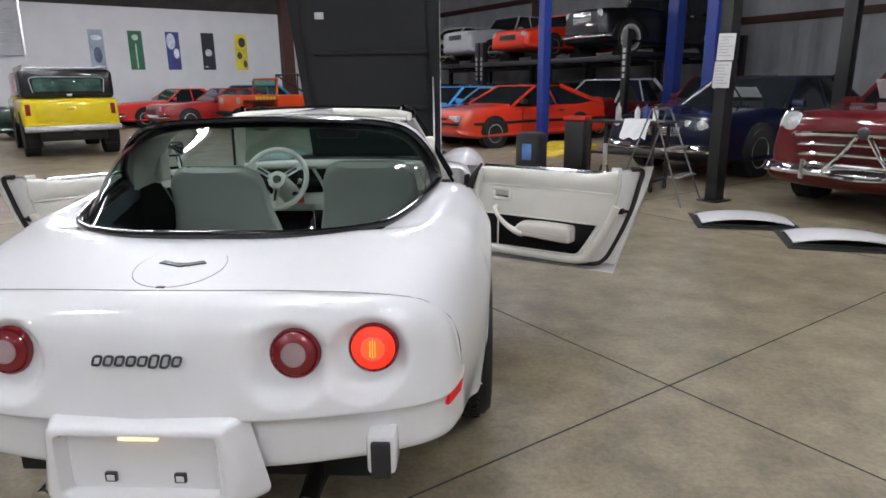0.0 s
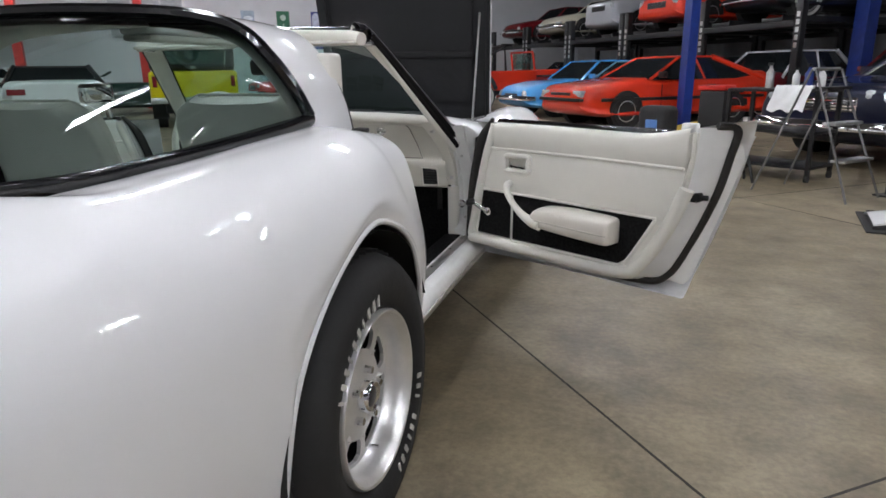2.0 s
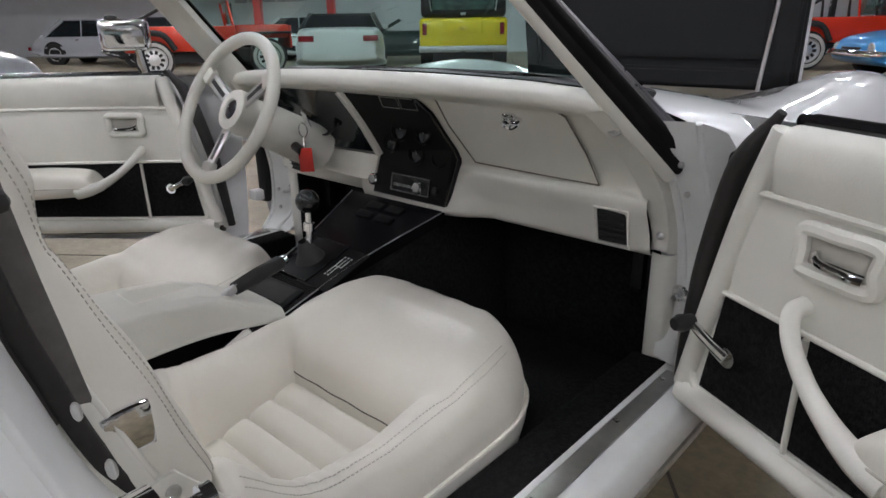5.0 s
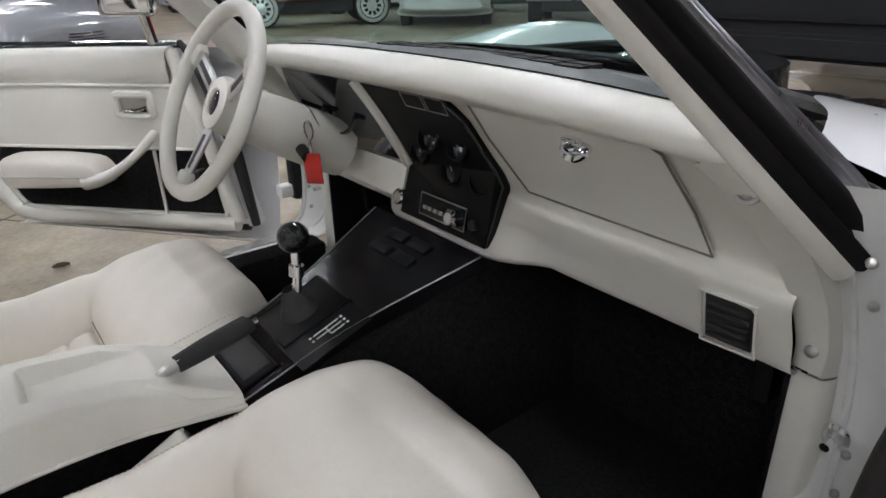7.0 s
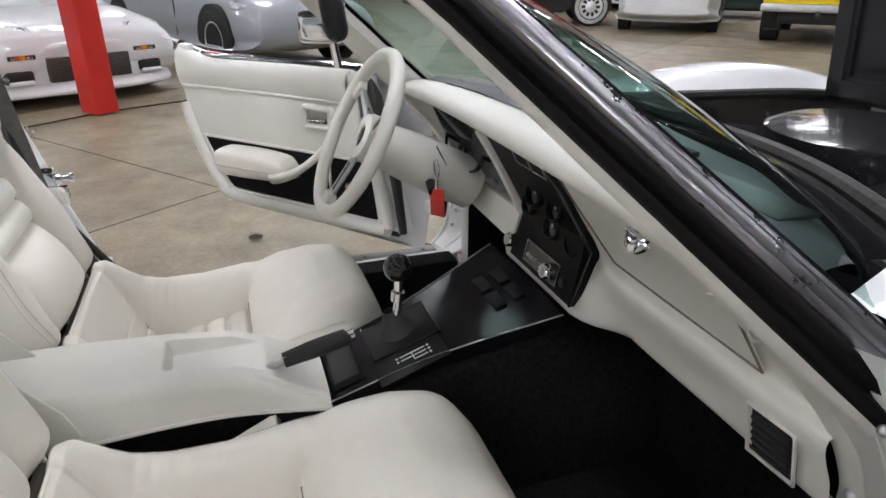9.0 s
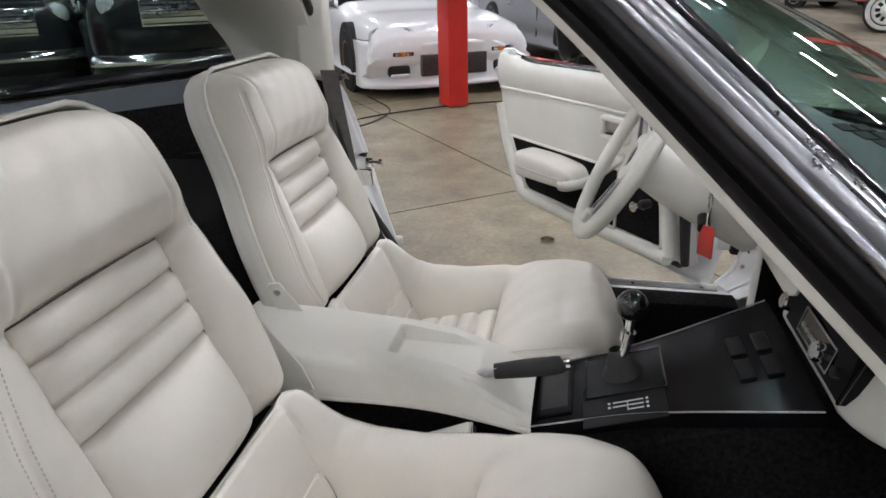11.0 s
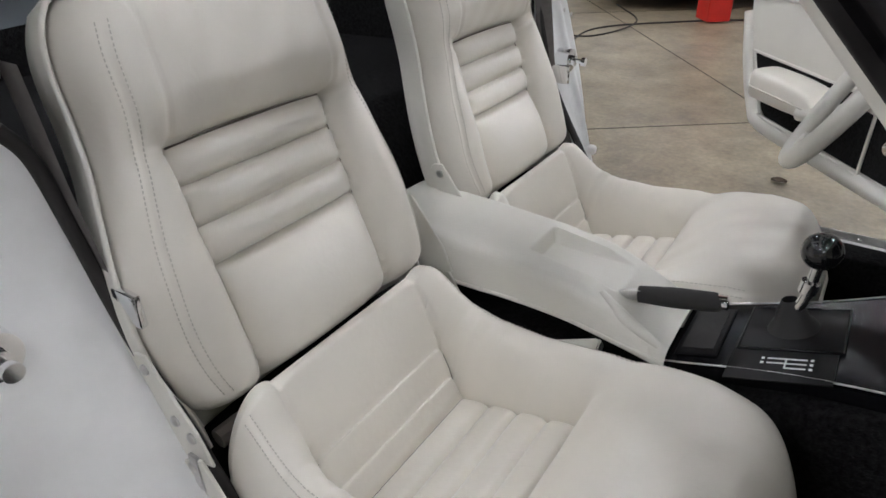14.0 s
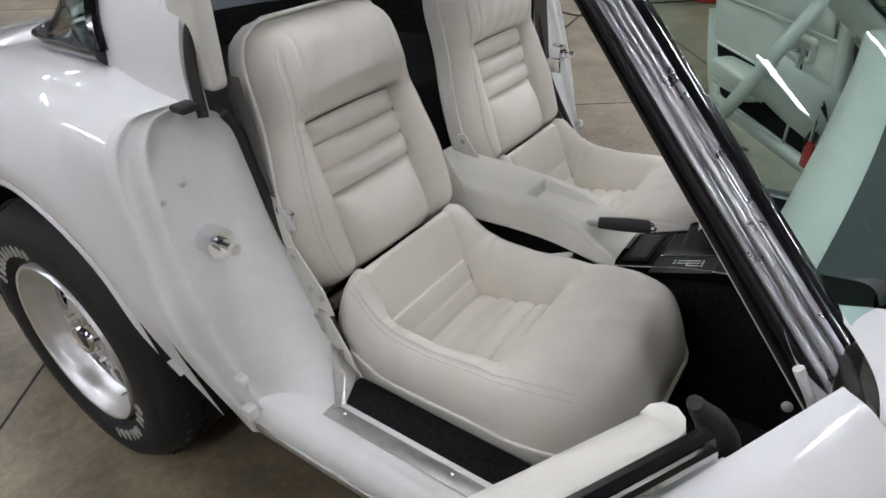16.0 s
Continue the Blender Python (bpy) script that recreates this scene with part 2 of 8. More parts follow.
def tube(pts, r, seg=10, n=0, closed=False, flat=1.0):
    """A round bar along pts (smoothed through n points if n is given); r: one radius or one a point."""
    pts = [Vector(p) for p in (cr(pts, n, closed) if n else pts)]
    m = len(pts)
    rs = [r] * m if not hasattr(r, "__len__") else [float(v) for v in np.interp(np.linspace(0, 1, m), np.linspace(0, 1, len(r)), r)]
    rows, up = [], None
    for i, p in enumerate(pts):
        a = pts[i - 1] if (i or closed) else p
        b = pts[(i + 1) % m] if (i < m - 1 or closed) else p
        d = (b - a).normalized()
        if up is None:
            up = d.orthogonal().normalized()
        up = (up - d * up.dot(d)).normalized()
        side = d.cross(up)
        rows.append([p + rs[i] * (math.cos(q) * up + flat * math.sin(q) * side) for q in (2 * math.pi * k / seg for k in range(seg))])
    if closed:
        rows.append(rows[0])
    bm = grid(rows, closed=True)
    if not closed:
        bm.verts.ensure_lookup_table()
        for k in (0, (m - 1) * seg):
            try:
                bm.faces.new([bm.verts[k + j] for j in range(seg)])
            except ValueError:
                pass
    bmesh.ops.recalc_face_normals(bm, faces=bm.faces)
    return bm


def revolve(profile, seg=32, m=None):
    """profile of (radius, height), turned round z."""
    rows = [[(r * math.cos(a), r * math.sin(a), h) for a in np.linspace(0, 2 * math.pi, seg, endpoint=False)] for r, h in profile]
    bm = grid(rows, closed=True)
    bmesh.ops.remove_doubles(bm, verts=bm.verts, dist=1e-5)
    bmesh.ops.recalc_face_normals(bm, faces=bm.faces)
    if m is not None:
        bmesh.ops.transform(bm, matrix=m, verts=bm.verts)
    return bm


def extrude(poly, z0, z1, m=None, bevel=0.0, seg=2):
    """A flat polygon of (x, y), given thickness along z."""
    bm = bmesh.new()
    f = bm.faces.new([bm.verts.new((x, y, z0)) for x, y in poly])
    r = bmesh.ops.extrude_face_region(bm, geom=[f])
    for v in r["geom"]:
        if isinstance(v, bmesh.types.BMVert):
            v.co.z = z1
    bmesh.ops.recalc_face_normals(bm, faces=bm.faces)
    if bevel:
        bmesh.ops.bevel(bm, geom=bm.edges[:], offset=bevel, segments=seg, affect="EDGES")
    if m is not None:
        bmesh.ops.transform(bm, matrix=m, verts=bm.verts)
    return bm


def mirror(bm):
    """The same mesh on the other side of the car."""
    for v in bm.verts:
        v.co.x = -v.co.x
    bmesh.ops.reverse_faces(bm, faces=bm.faces)
    return bm


def thicken(bm, t):
    bm.normal_update()
    bmesh.ops.solidify(bm, geom=bm.faces[:], thickness=t)
    return bm


def moved(bm, m):
    bmesh.ops.transform(bm, matrix=m, verts=bm.verts)
    return bm


def step(a, b, x):
    t = min(1.0, max(0.0, (x - a) / (b - a)))
    return t * t * (3 - 2 * t)


def hump(x, a, b, p=0.5):
    """A pillow between a and b: nought at both ends."""
    if x <= a or x >= b:
        return 0.0
    return max(0.0, math.sin(math.pi * (x - a) / (b - a))) ** p


def edge(d, r):
    """A quarter-round: nought at the border, one at a distance r inside it."""
    k = 1.0 - min(1.0, max(0.0, d / r))
    return math.sqrt(1.0 - k * k)


def crease(d, wide):
    """A narrow sewn groove at distance d from its line."""
    return math.exp(-(d / wide) ** 2)


def words(text, size, depth, m, material, parent, name="lettering", align="CENTER"):
    """Letters in the built-in font as a mesh."""
    cu = bpy.data.curves.new("txt", "FONT")
    cu.body, cu.size, cu.extrude, cu.align_x, cu.align_y = text, size, depth, align, "CENTER"
    tmp = new("txt", cu)
    me = bpy.data.meshes.new_from_object(tmp.evaluated_get(bpy.context.evaluated_depsgraph_get()))
    bpy.data.objects.remove(tmp)
    bpy.data.curves.remove(cu)
    me.transform(m)
    me.materials.clear()
    me.materials.append(material)
    me.name = name
    ob = new(name, me)
    ob.parent = parent
    return ob


# ---- the hall ----
FRAME = Matrix.Rotation(HALL, 4, "Z")          # turns hall axes into world axes


def setting(name, bm, material, label, category, smooth=0.0):
    ob = obj(name, moved(bm, FRAME), material, None, smooth)
    return tagged(ob, label, category, kind="structure")


U0, U1, N0, N1, TOP = -21.0, 18.0, -16.0, 26.0, 6.2
fl = setting("floor", box(U0 - 0.4, U1 + 0.4, N0 - 0.4, N1 + 0.4, -0.3, 0.0), M["floor"], "sealed tan concrete warehouse floor with sawcut joints", "floor")
bmj = bmesh.new()
JU, JN, STEP = 1.21, -1.22, 3.11
for k in range(-7, 6):
    a = JU + k * STEP
    if U0 < a < U1:
        box(a - 0.004, a + 0.004, N0, N1, -0.02, 0.0015, bm=bmj)
for k in range(-5, 9):
    a = JN + k * STEP
    if N0 < a < N1:
        box(U0, U1, a - 0.004, a + 0.004, -0.02, 0.0012, bm=bmj)
part("floor_joint", moved(bmj, FRAME), M["joint"], fl, "dark sawcut control joints", smooth=0)
setting("wall_north", box(U0 - 0.3, U1 + 0.3, N1, N1 + 0.3, 0, 4.45), M["wall"], "white painted end wall hung with banners", "wall")
setting("wall_header", box(U0 - 0.3, U1 + 0.3, N1 - 0.02, N1 + 0.3, 4.454, TOP), M["roofdark"], "dark band of wall under the roof", "wall")
bmw = bmesh.new()
rows = []
for i in range(0, 260):
    n = N0 + i * (N1 - N0) / 259
    rows.append([(U1 - (0.03 if i % 4 in (1, 2) else 0.0), n, 0), (U1 - (0.03 if i % 4 in (1, 2) else 0.0), n, TOP)])
setting("wall_east", join(grid(rows), box(U1 + 0.01, U1 + 0.3, N0, N1, 0, TOP)), M["corrugated"], "pale grey ribbed metal side wall", "wall")
setting("wall_west", box(U0 - 0.3, U0, N0, N1, 0, TOP), M["wall"], "white painted side wall", "wall")
setting("wall_south", box(U0 - 0.3, U1 + 0.3, N0 - 0.3, N0, 0, TOP), M["wall"], "white painted end wall", "wall")
setting("ceiling", box(U0 - 0.3, U1 + 0.3, N0 - 0.3, N1 + 0.3, TOP, TOP + 0.3), M["roofdark"], "dark insulated warehouse roof", "ceiling")
for i, z in enumerate((3.0, 4.6)):
    setting("wall_girt", box(U1 - 0.16, U1 - 0.03, N0, N1, z, z + 0.2), M["brownsteel"], "dark steel girt along the ribbed wall", "girt")
for n in (-8.0, 0.5, 9.0, 17.5):
    setting("wall_column", box(U1 - 0.55, U1 - 0.165, n - 0.2, n + 0.2, 0, TOP, 0.01), M["brownsteel"], "dark red-brown steel building column", "column")
setting("corner_column", box(9.75, 10.25, N1 - 0.5, N1 - 0.03, 0, TOP, 0.01), M["brownsteel"], "dark steel column against the white wall", "column")
for n in (-12.0, -3.5, 5.0, 13.5, 22.0):
    setting("roof_beam", box(U0, U1, n - 0.12, n + 0.12, TOP - 0.55, TOP - 0.002), M["roofdark"], "dark steel roof beam", "beam")
# sectional door hung high on the white wall
rd = thing("roll_door", "raised white sectional overhead door panels", "door", kind="structure", at=FRAME @ Matrix.Translation((-1.35, N1 - 0.14, 2.55)))
for k in range(5):
    part("panel", box(-1.3, 1.3, -0.03, 0.03, k * 0.4, k * 0.4 + 0.385, 0.01), M["corrugated"], rd, smooth=0)
for x in (-1.36, 1.36, -0.5, 0.5):
    part("track", box(x - 0.03, x + 0.03, -0.07, -0.035, -0.05, 2.0), M["steel"], rd, smooth=0)
# banners: plain shapes in their colours
BAN = {"steel": (0.30, 0.36, 0.44), "green": (0.03, 0.13, 0.07), "navy": (0.05, 0.06, 0.22), "ink": (0.02, 0.022, 0.03), "yellow": (0.62, 0.52, 0.03)}
SHAPES = {
    "steel": [((-0.17, 0.35), (0.2, 0.55), (0.62, 0.66, 0.7)), ((-0.14, -0.5), (0.16, 0.1), (0.09, 0.12, 0.2)), ((-0.2, -0.68), (0.22, -0.58), (0.6, 0.62, 0.66))],
    "green": [((-0.03, -0.7), (0.03, 0.25), (0.4, 0.5, 0.42)), ((-0.12, 0.38), (0.12, 0.6), (0.45, 0.55, 0.48))],
    "navy": [((-0.24, 0.05), (0.1, 0.7), (0.55, 0.6, 0.7)), ((0.0, -0.3), (0.22, 0.1), (0.75, 0.76, 0.8))],
    "ink": [((-0.14, -0.2), (0.14, 0.1), (0.5, 0.52, 0.55)), ((-0.2, -0.65), (-0.05, -0.6), (0.6, 0.6, 0.6))],
    "yellow": [((-0.1, 0.2), (0.2, 0.6), (0.03, 0.03, 0.03)), ((-0.2, -0.3), (0.02, 0.0), (0.04, 0.04, 0.03)), ((0.05, -0.65), (0.22, -0.35), (0.05, 0.05, 0.04))],
}
for (key, c), u in zip(BAN.items(), (2.38, 3.78, 5.19, 6.6, 8.0)):
    b = thing("wall_banner", f"tall printed {key if key not in ('ink', 'steel') else ('black' if key == 'ink' else 'grey-blue')} banner hung on a white wall", "banner", "wall banners", at=FRAME @ Matrix.Translation((u, N1 - 0.02, 2.815)))
    part("cloth", box(-0.26, 0.26, -0.012, 0.004, -0.745, 0.745), mat("banner_" + key, c, 0.7, var=0.25, scale=3.0), b, smooth=0)
    for k, (p, q, c2) in enumerate(SHAPES[key]):
        cx, cz, rx, rz = (p[0] + q[0]) / 2, (p[1] + q[1]) / 2, abs(q[0] - p[0]) / 2, abs(q[1] - p[1]) / 2
        poly = [(cx + rx * math.cos(a) * (1 if rx > 0.05 else 1.0), cz + rz * math.sin(a)) for a in np.linspace(0, 2 * math.pi, 20, endpoint=False)] if rx > 0.05 else [(p[0], p[1]), (q[0], p[1]), (q[0], q[1]), (p[0], q[1])]
        part("printed_shape", extrude(poly, 0.0, 0.003 + 0.002 * k, Matrix.Translation((0, -0.0125, 0)) @ Matrix.Rotation(radians(90), 4, "X")), mat("print_" + key, c2, 0.7, var=0.3, scale=6), b, smooth=0)
# sign wall with plain bars for the name painted on it
sg = thing("wall_sign", "white sign board with grey lettering bars", "sign", at=FRAME @ Matrix.Translation((-8.2, N1 - 0.03, 2.1)))
part("board", box(-2.4, 2.4, -0.03, 0.02, -0.5, 0.6, 0.005), M["wall"], sg, smooth=0)
for k, (x, w, h) in enumerate(((-1.5, 0.5, 0.2), (-0.6, 1.1, 0.16), (0.62, 1.2, 0.16))):
    part("lettering_bar", box(x - w / 2, x + w / 2, -0.036, -0.028, -h / 2, h / 2), mat("sign_grey", (0.3, 0.3, 0.32), 0.7), sg, smooth=0)
# storage platform of timber over the far corner, on red columns
pl = thing("storage_platform", "raised timber storage platform over the cars", "platform", kind="structure", at=FRAME @ Matrix.Translation((-11.0, 24.0, 0)))
part("deck", box(-9, 5.5, -1.8, 1.9, 2.95, 3.15), mat("pine_boards", (0.28, 0.17, 0.09), 0.7, var=0.25, scale=3), pl, smooth=0)
for k in range(15):
    part("rail_post", box(-9 + k * 1.03, -8.92 + k * 1.03, -1.8, -1.72, 3.15, 4.1), M["pine_post"] if "pine_post" in M else M.setdefault("pine_post", mat("pine_post", (0.30, 0.19, 0.10), 0.7, var=0.2, scale=4)), pl, smooth=0)
for z in (3.5, 3.95):
    part("rail", box(-9, 5.5, -1.84, -1.80, z, z + 0.1), M["pine_post"], pl, smooth=0)


def column(name, u, n, w, d, top, material, label, plate=True, flange=False):
    t = thing(name, label, "column", kind="structure", at=FRAME @ Matrix.Translation((u, n, 0)))
    if flange:
        for s in (-1, 1):
            part("flange", box(-w / 2, w / 2, s * d / 2 - 0.01, s * d / 2 + 0.01, 0.012, top, 0.002), material, t, smooth=0)
        part("web", box(-0.01, 0.01, -d / 2 + 0.01, d / 2 - 0.01, 0.012, top), material, t, smooth=0)
    else:
        part("shaft", box(-w / 2, w / 2, -d / 2, d / 2, 0.012, top, 0.008), material, t, smooth=0)
    if plate:
        part("base_plate", box(-w * 0.9, w * 0.9, -d * 0.9, d * 0.9, 0, 0.014, 0.003), material, t, smooth=0)
    return t


rp = column("steel_column", -4.46, 2.65, 0.24, 0.20, TOP - 0.56, M["redsteel"], "bright red painted steel column on the concrete floor", plate=False)
eb = thing("red_box", "red extinguisher box with paper label fixed to the red column", "box", at=FRAME @ Matrix.Translation((-4.37, 2.46, 1.0)))
part("case", box(-0.09, 0.09, -0.09, 0.09, 0, 0.6, 0.01), M["redsteel"], eb)
part("paper_label", box(0.09, 0.094, -0.05, 0.05, 0.3, 0.45), M["paper"], eb, smooth=0)
for u, n in ((-5.0, 22.1), (-7.6, 22.1), (-10.5, 22.1), (-1.4, 22.1)):
    column("red_column", u, n, 0.26, 0.26, 5.6, M["redsteel"], "tall red painted steel column", plate=False)
for u, n, w in ((8.55, 7.45, 0.2), (13.7, 8.0, 0.34), (12.2, 5.9, 0.3), (14.5, 2.4, 0.3)):
    column("lift_column", u, n, w, w * 0.9, 5.2, M["bluesteel"], "tall blue painted two-post lift column", plate=True)
M["greyink"] = mat("grey_print", (0.3, 0.3, 0.31), 0.8)
sp = column("sign_post", 5.57, 1.38, 0.17, 0.14, TOP - 0.56, M["blacksteel"], "black steel post with paper notices taped to it", plate=True)
for k, (z, du) in enumerate(((1.70, 0.0), (1.41, 0.01))):
    s = part("paper_notice", box(-0.088 - du, 0.088 - du, -0.004, 0.0, z - 0.14, z + 0.14), M["paper"], sp, "white printed notice with bars of text", smooth=0)
    s.matrix_basis = pose(-0.125, -0.0, 0, 0, 1.5, -70)
    for j in range(7):
        part("text_bar", box(-0.068 - du, (0.02 if j % 3 else 0.06) - du, -0.0055, -0.0042, z + 0.10 - 0.032 * j, z + 0.105 - 0.032 * j), M["greyink"], s, smooth=0)

# strip lights under the roof: the hall's only lamps
for i, u in enumerate((-14.5, -9.7, -5.0, -0.3, 4.4, 9.1)):
    for j, n in enumerate((-9.6, -4.9, -0.2, 4.5, 9.6, 15.2, 21.0)):
        L = thing("strip_light", "lit white twin-tube strip light hung under the roof", "light", "strip lights", at=FRAME @ Matrix.Translation((u, n, 5.3)))
        part("housing", box(-0.65, 0.65, -0.16, 0.16, 0.0, 0.07, 0.01), M["paper"], L)
        for s in (-0.07, 0.07):
            part("tube", box(-0.62, 0.62, s - 0.024, s + 0.024, -0.03, -0.002, 0.008), M["tube"], L)
        for s in (-0.5, 0.5):
            part("hanger", cyl((s, 0, 0.07), (s, 0, TOP - 5.3 - 0.002), 0.006, seg=6), M["steel"], L)


# ---- background cars ----
def wheel_set(parent, x, y, r, w, style, flip):
    """One wheel at its hub, the outer face towards +x (or -x)."""
    s = -1 if flip else 1
    m = Matrix.Translation((x, y, r)) @ Matrix.Rotation(radians(90 * s), 4, "Y")
    tyre = part("wheel", revolve([(r * 0.62, -w / 2), (r * 0.94, -w / 2), (r, -w * 0.36), (r, w * 0.36), (r * 0.94, w / 2), (r * 0.64, w / 2), (r * 0.62, w * 0.3)], 28, m), M["tread"], parent)
    rim = {"wire": M["chrome"], "dark": M["black"], "bronze": M["bronze"]}.get(style, M["alloy"])
    if style == "white":
        part("whitewall", revolve([(r * 0.88, w * 0.5), (r * 0.87, w * 0.51), (r * 0.70, w * 0.51), (r * 0.69, w * 0.5)], 28, m), M["letter"], tyre)
    part("rim", revolve([(r * 0.64, w * 0.47), (r * 0.60, w * 0.49), (r * 0.56, w * 0.34), (r * 0.3, w * 0.3), (r * 0.16, w * 0.42), (0.0, w * 0.44)], 28, m), rim, tyre)
    bm = bmesh.new()
    n = 6 if style in ("alloy", "bronze", "dark") else 10
    for k in range(n):
        a = 2 * math.pi * k / n
        join(bm, moved(box(r * 0.3, r * 0.5, -r * 0.075, r * 0.075, w * 0.28, w * 0.345), m @ Matrix.Rotation(a + 0.3, 4, "Z")))
    part("rim_slot", bm, M["well"], tyre, smooth=0)
    return tyre


M["bronze"] = mat("bronze_alloy", (0.30, 0.19, 0.07), 0.35, metal=0.9)


def car(name, label, at, L=4.5, W=1.75, roof=1.35, belt=0.9, hood=0.85, deck=0.88, nose=0.6, tail=0.65, cabin=(-1.6, -1.0, 0.15, 0.75), paintm=None, wheel=0.32, axle=(1.35, -1.3), style="alloy",
        face="square", top=None, bumper="body", clear=0.2, taper=0.86, group="parked cars", fenders=False, boxy=False, trim=None):
    """A parked car: heading +y, its middle at the origin on the ground."""
    t = thing(name, label, "car", group, at=at)
    h, hw = L / 2, W / 2
    fy, ry = axle
    c0, c1, c2, c3 = cabin
    st = [(-h, tail - 0.10, 0.88 * taper, 0.42), (-h + 0.06, tail, 0.95 * taper, 0.34), (-h + 0.45, deck, 0.97, clear + 0.05), (c0, deck + 0.01, 1.0, clear), (0.0, belt, 1.0, clear),
          (c3, belt, 0.995, clear), (c3 + 0.1 + (fy - c3) * 0.5, hood + 0.01, 0.985, clear), (fy + 0.2, hood - 0.02, 0.975, clear), (h - 0.2, (hood + nose) / 2, 0.93, clear + 0.05), (h - 0.04, nose, 0.88 * taper + 0.06, 0.32), (h, nose - 0.10, 0.86 * taper, 0.40)]
    secs = []
    for y, z, k, zb in st:
        w = hw * k
        sq = 0.97 if boxy else 0.90
        half = [(0, y, z + 0.025), (w * 0.55, y, z + 0.018), (w * sq, y, z - 0.03), (w, y, zb + (z - zb) * 0.55), (w * 0.985, y, zb + (z - zb) * 0.25), (w * 0.9, y, zb)]
        secs.append(half + [(-x, yy, zz) for x, yy, zz in reversed(half[1:])])
    bm = loft(secs, 46, 34, closed=True)
    bm.verts.ensure_lookup_table()
    for k in (0, 45 * 34):
        bm.faces.new([bm.verts[k + j] for j in range(34)])
    bmesh.ops.recalc_face_normals(bm, faces=bm.faces)
    body = part("body", bm, paintm, t, smooth=50)
    # arches and wheels
    for y in (fy, ry):
        for s in (-1, 1):
            bm = cyl((s * (hw * 0.80), y, wheel + 0.02), (s * (hw + 0.004), y, wheel + 0.02), wheel + 0.05, seg=28)
            part("wheel_arch", bm, M["well"], t)
            wheel_set(t, s * (hw - 0.085), y, wheel, 0.2, style, s < 0)
            if fenders:
                part("fender", loft([[(s * (hw - 0.34 + 0.36 * q), y + (wheel + 0.12) * math.cos(a) * (1.25 if a > 1.6 else 1.1), wheel + (wheel + 0.14) * math.sin(a) - (0.05 if q in (0, 1) else 0)) for q in (0, 0.5, 1)] for a in np.linspace(0.1, 3.0, 9)], 24, 8), paintm, t)
    # cabin: dark glass, painted roof and pillars
    zr, kb, kr = roof, 0.94 if not boxy else 0.97, 0.74 if not boxy else 0.88
    base = [(hw * kb, c0), (hw * kb, c3), (hw * kb * 0.9, c3 + 0.04), (-hw * kb * 0.9, c3 + 0.04), (-hw * kb, c3), (-hw * kb, c0), (-hw * kb * 0.9, c0 - 0.03), (hw * kb * 0.9, c0 - 0.03)]
    up = [(hw * kr, c1), (hw * kr, c2), (hw * kr * 0.9, c2 + 0.03), (-hw * kr * 0.9, c2 + 0.03), (-hw * kr, c2), (-hw * kr, c1), (-hw * kr * 0.9, c1 - 0.03), (hw * kr * 0.9, c1 - 0.03)]
    zb = min(belt, deck) - 0.03
    if top != "none":
        bm = grid([[(x, y, zb) for x, y in base], [(x, y, zr - 0.02) for x, y in up]], closed=True)
        part("window", bm, M["darkglass"], t, smooth=0)
        bm = extrude([(x * 1.01, y) for x, y in [up[k] for k in (0, 1, 2, 3, 4, 5, 6, 7)]], zr - 0.04, zr + 0.012, bevel=0.018)
        part("roof", bm, top or paintm, t)
        for s in (-1, 1):
            for (yb, yt, r) in ((c3, c2, 0.03), (c0, c1, 0.07 if not boxy else 0.05), ((c0 + c3) * 0.42, (c1 + c2) * 0.45, 0.025)):
                part("pillar", tube([(s * hw * kb, yb, zb), (s * hw * kr, yt, zr - 0.01)], r, 8, flat=0.6), top or paintm, t)
    else:
        part("windscreen", grid([[(-hw * 0.8, c3, belt), (hw * 0.8, c3, belt)], [(-hw * 0.68, c2, roof), (hw * 0.68, c2, roof)]]), M["glass"], t, smooth=0)
        part("windscreen_frame", tube([(-hw * 0.82, c3, belt), (-hw * 0.7, c2, roof), (hw * 0.7, c2, roof), (hw * 0.82, c3, belt)], 0.025, 8), paintm, t)
    # face
    zl = nose - 0.12
    if face == "square":
        for s in (-1, 1):
            part("headlight", box(s * hw * 0.66 - 0.15, s * hw * 0.66 + 0.15, h - 0.13, h - 0.005, zl - 0.02, zl + 0.10, 0.015), M["headlight"], t)
        part("grille", box(-hw * 0.42, hw * 0.42, h - 0.10, h + 0.004, zl - 0.0, zl + 0.06, 0.01), M["black"], t)
    elif face in ("round", "chrome", "upright"):
        xs = (0.72, 0.5) if face == "chrome" else (0.7,)
        for s in (-1, 1):
            for k in xs:
                part("headlight", revolve([(0.105, 0), (0.11, 0.02), (0.095, 0.035), (0.05, 0.05), (0, 0.055)], 20, Matrix.Translation((s * hw * k, h - 0.06, zl + 0.04)) @ Matrix.Rotation(radians(-90), 4, "X")), M["headlight"], t)
        gz = (0.18, 0.12) if face == "upright" else (0.09, 0.07)
        part("grille", box(-hw * 0.40, hw * 0.40, h - 0.10, h + 0.006, zl - gz[0], zl + gz[1], 0.015), M["chrome"] if face != "round" else M["black"], t)
        bm = bmesh.new()
        for k in range(5):
            z = zl - gz[0] + (k + 0.5) * sum(gz) / 5
            box(-hw * 0.38, hw * 0.38, h + 0.004, h + 0.012, z - 0.008, z + 0.004, bm=bm)
        part("grille_bars", bm, M["black"], t, smooth=0)
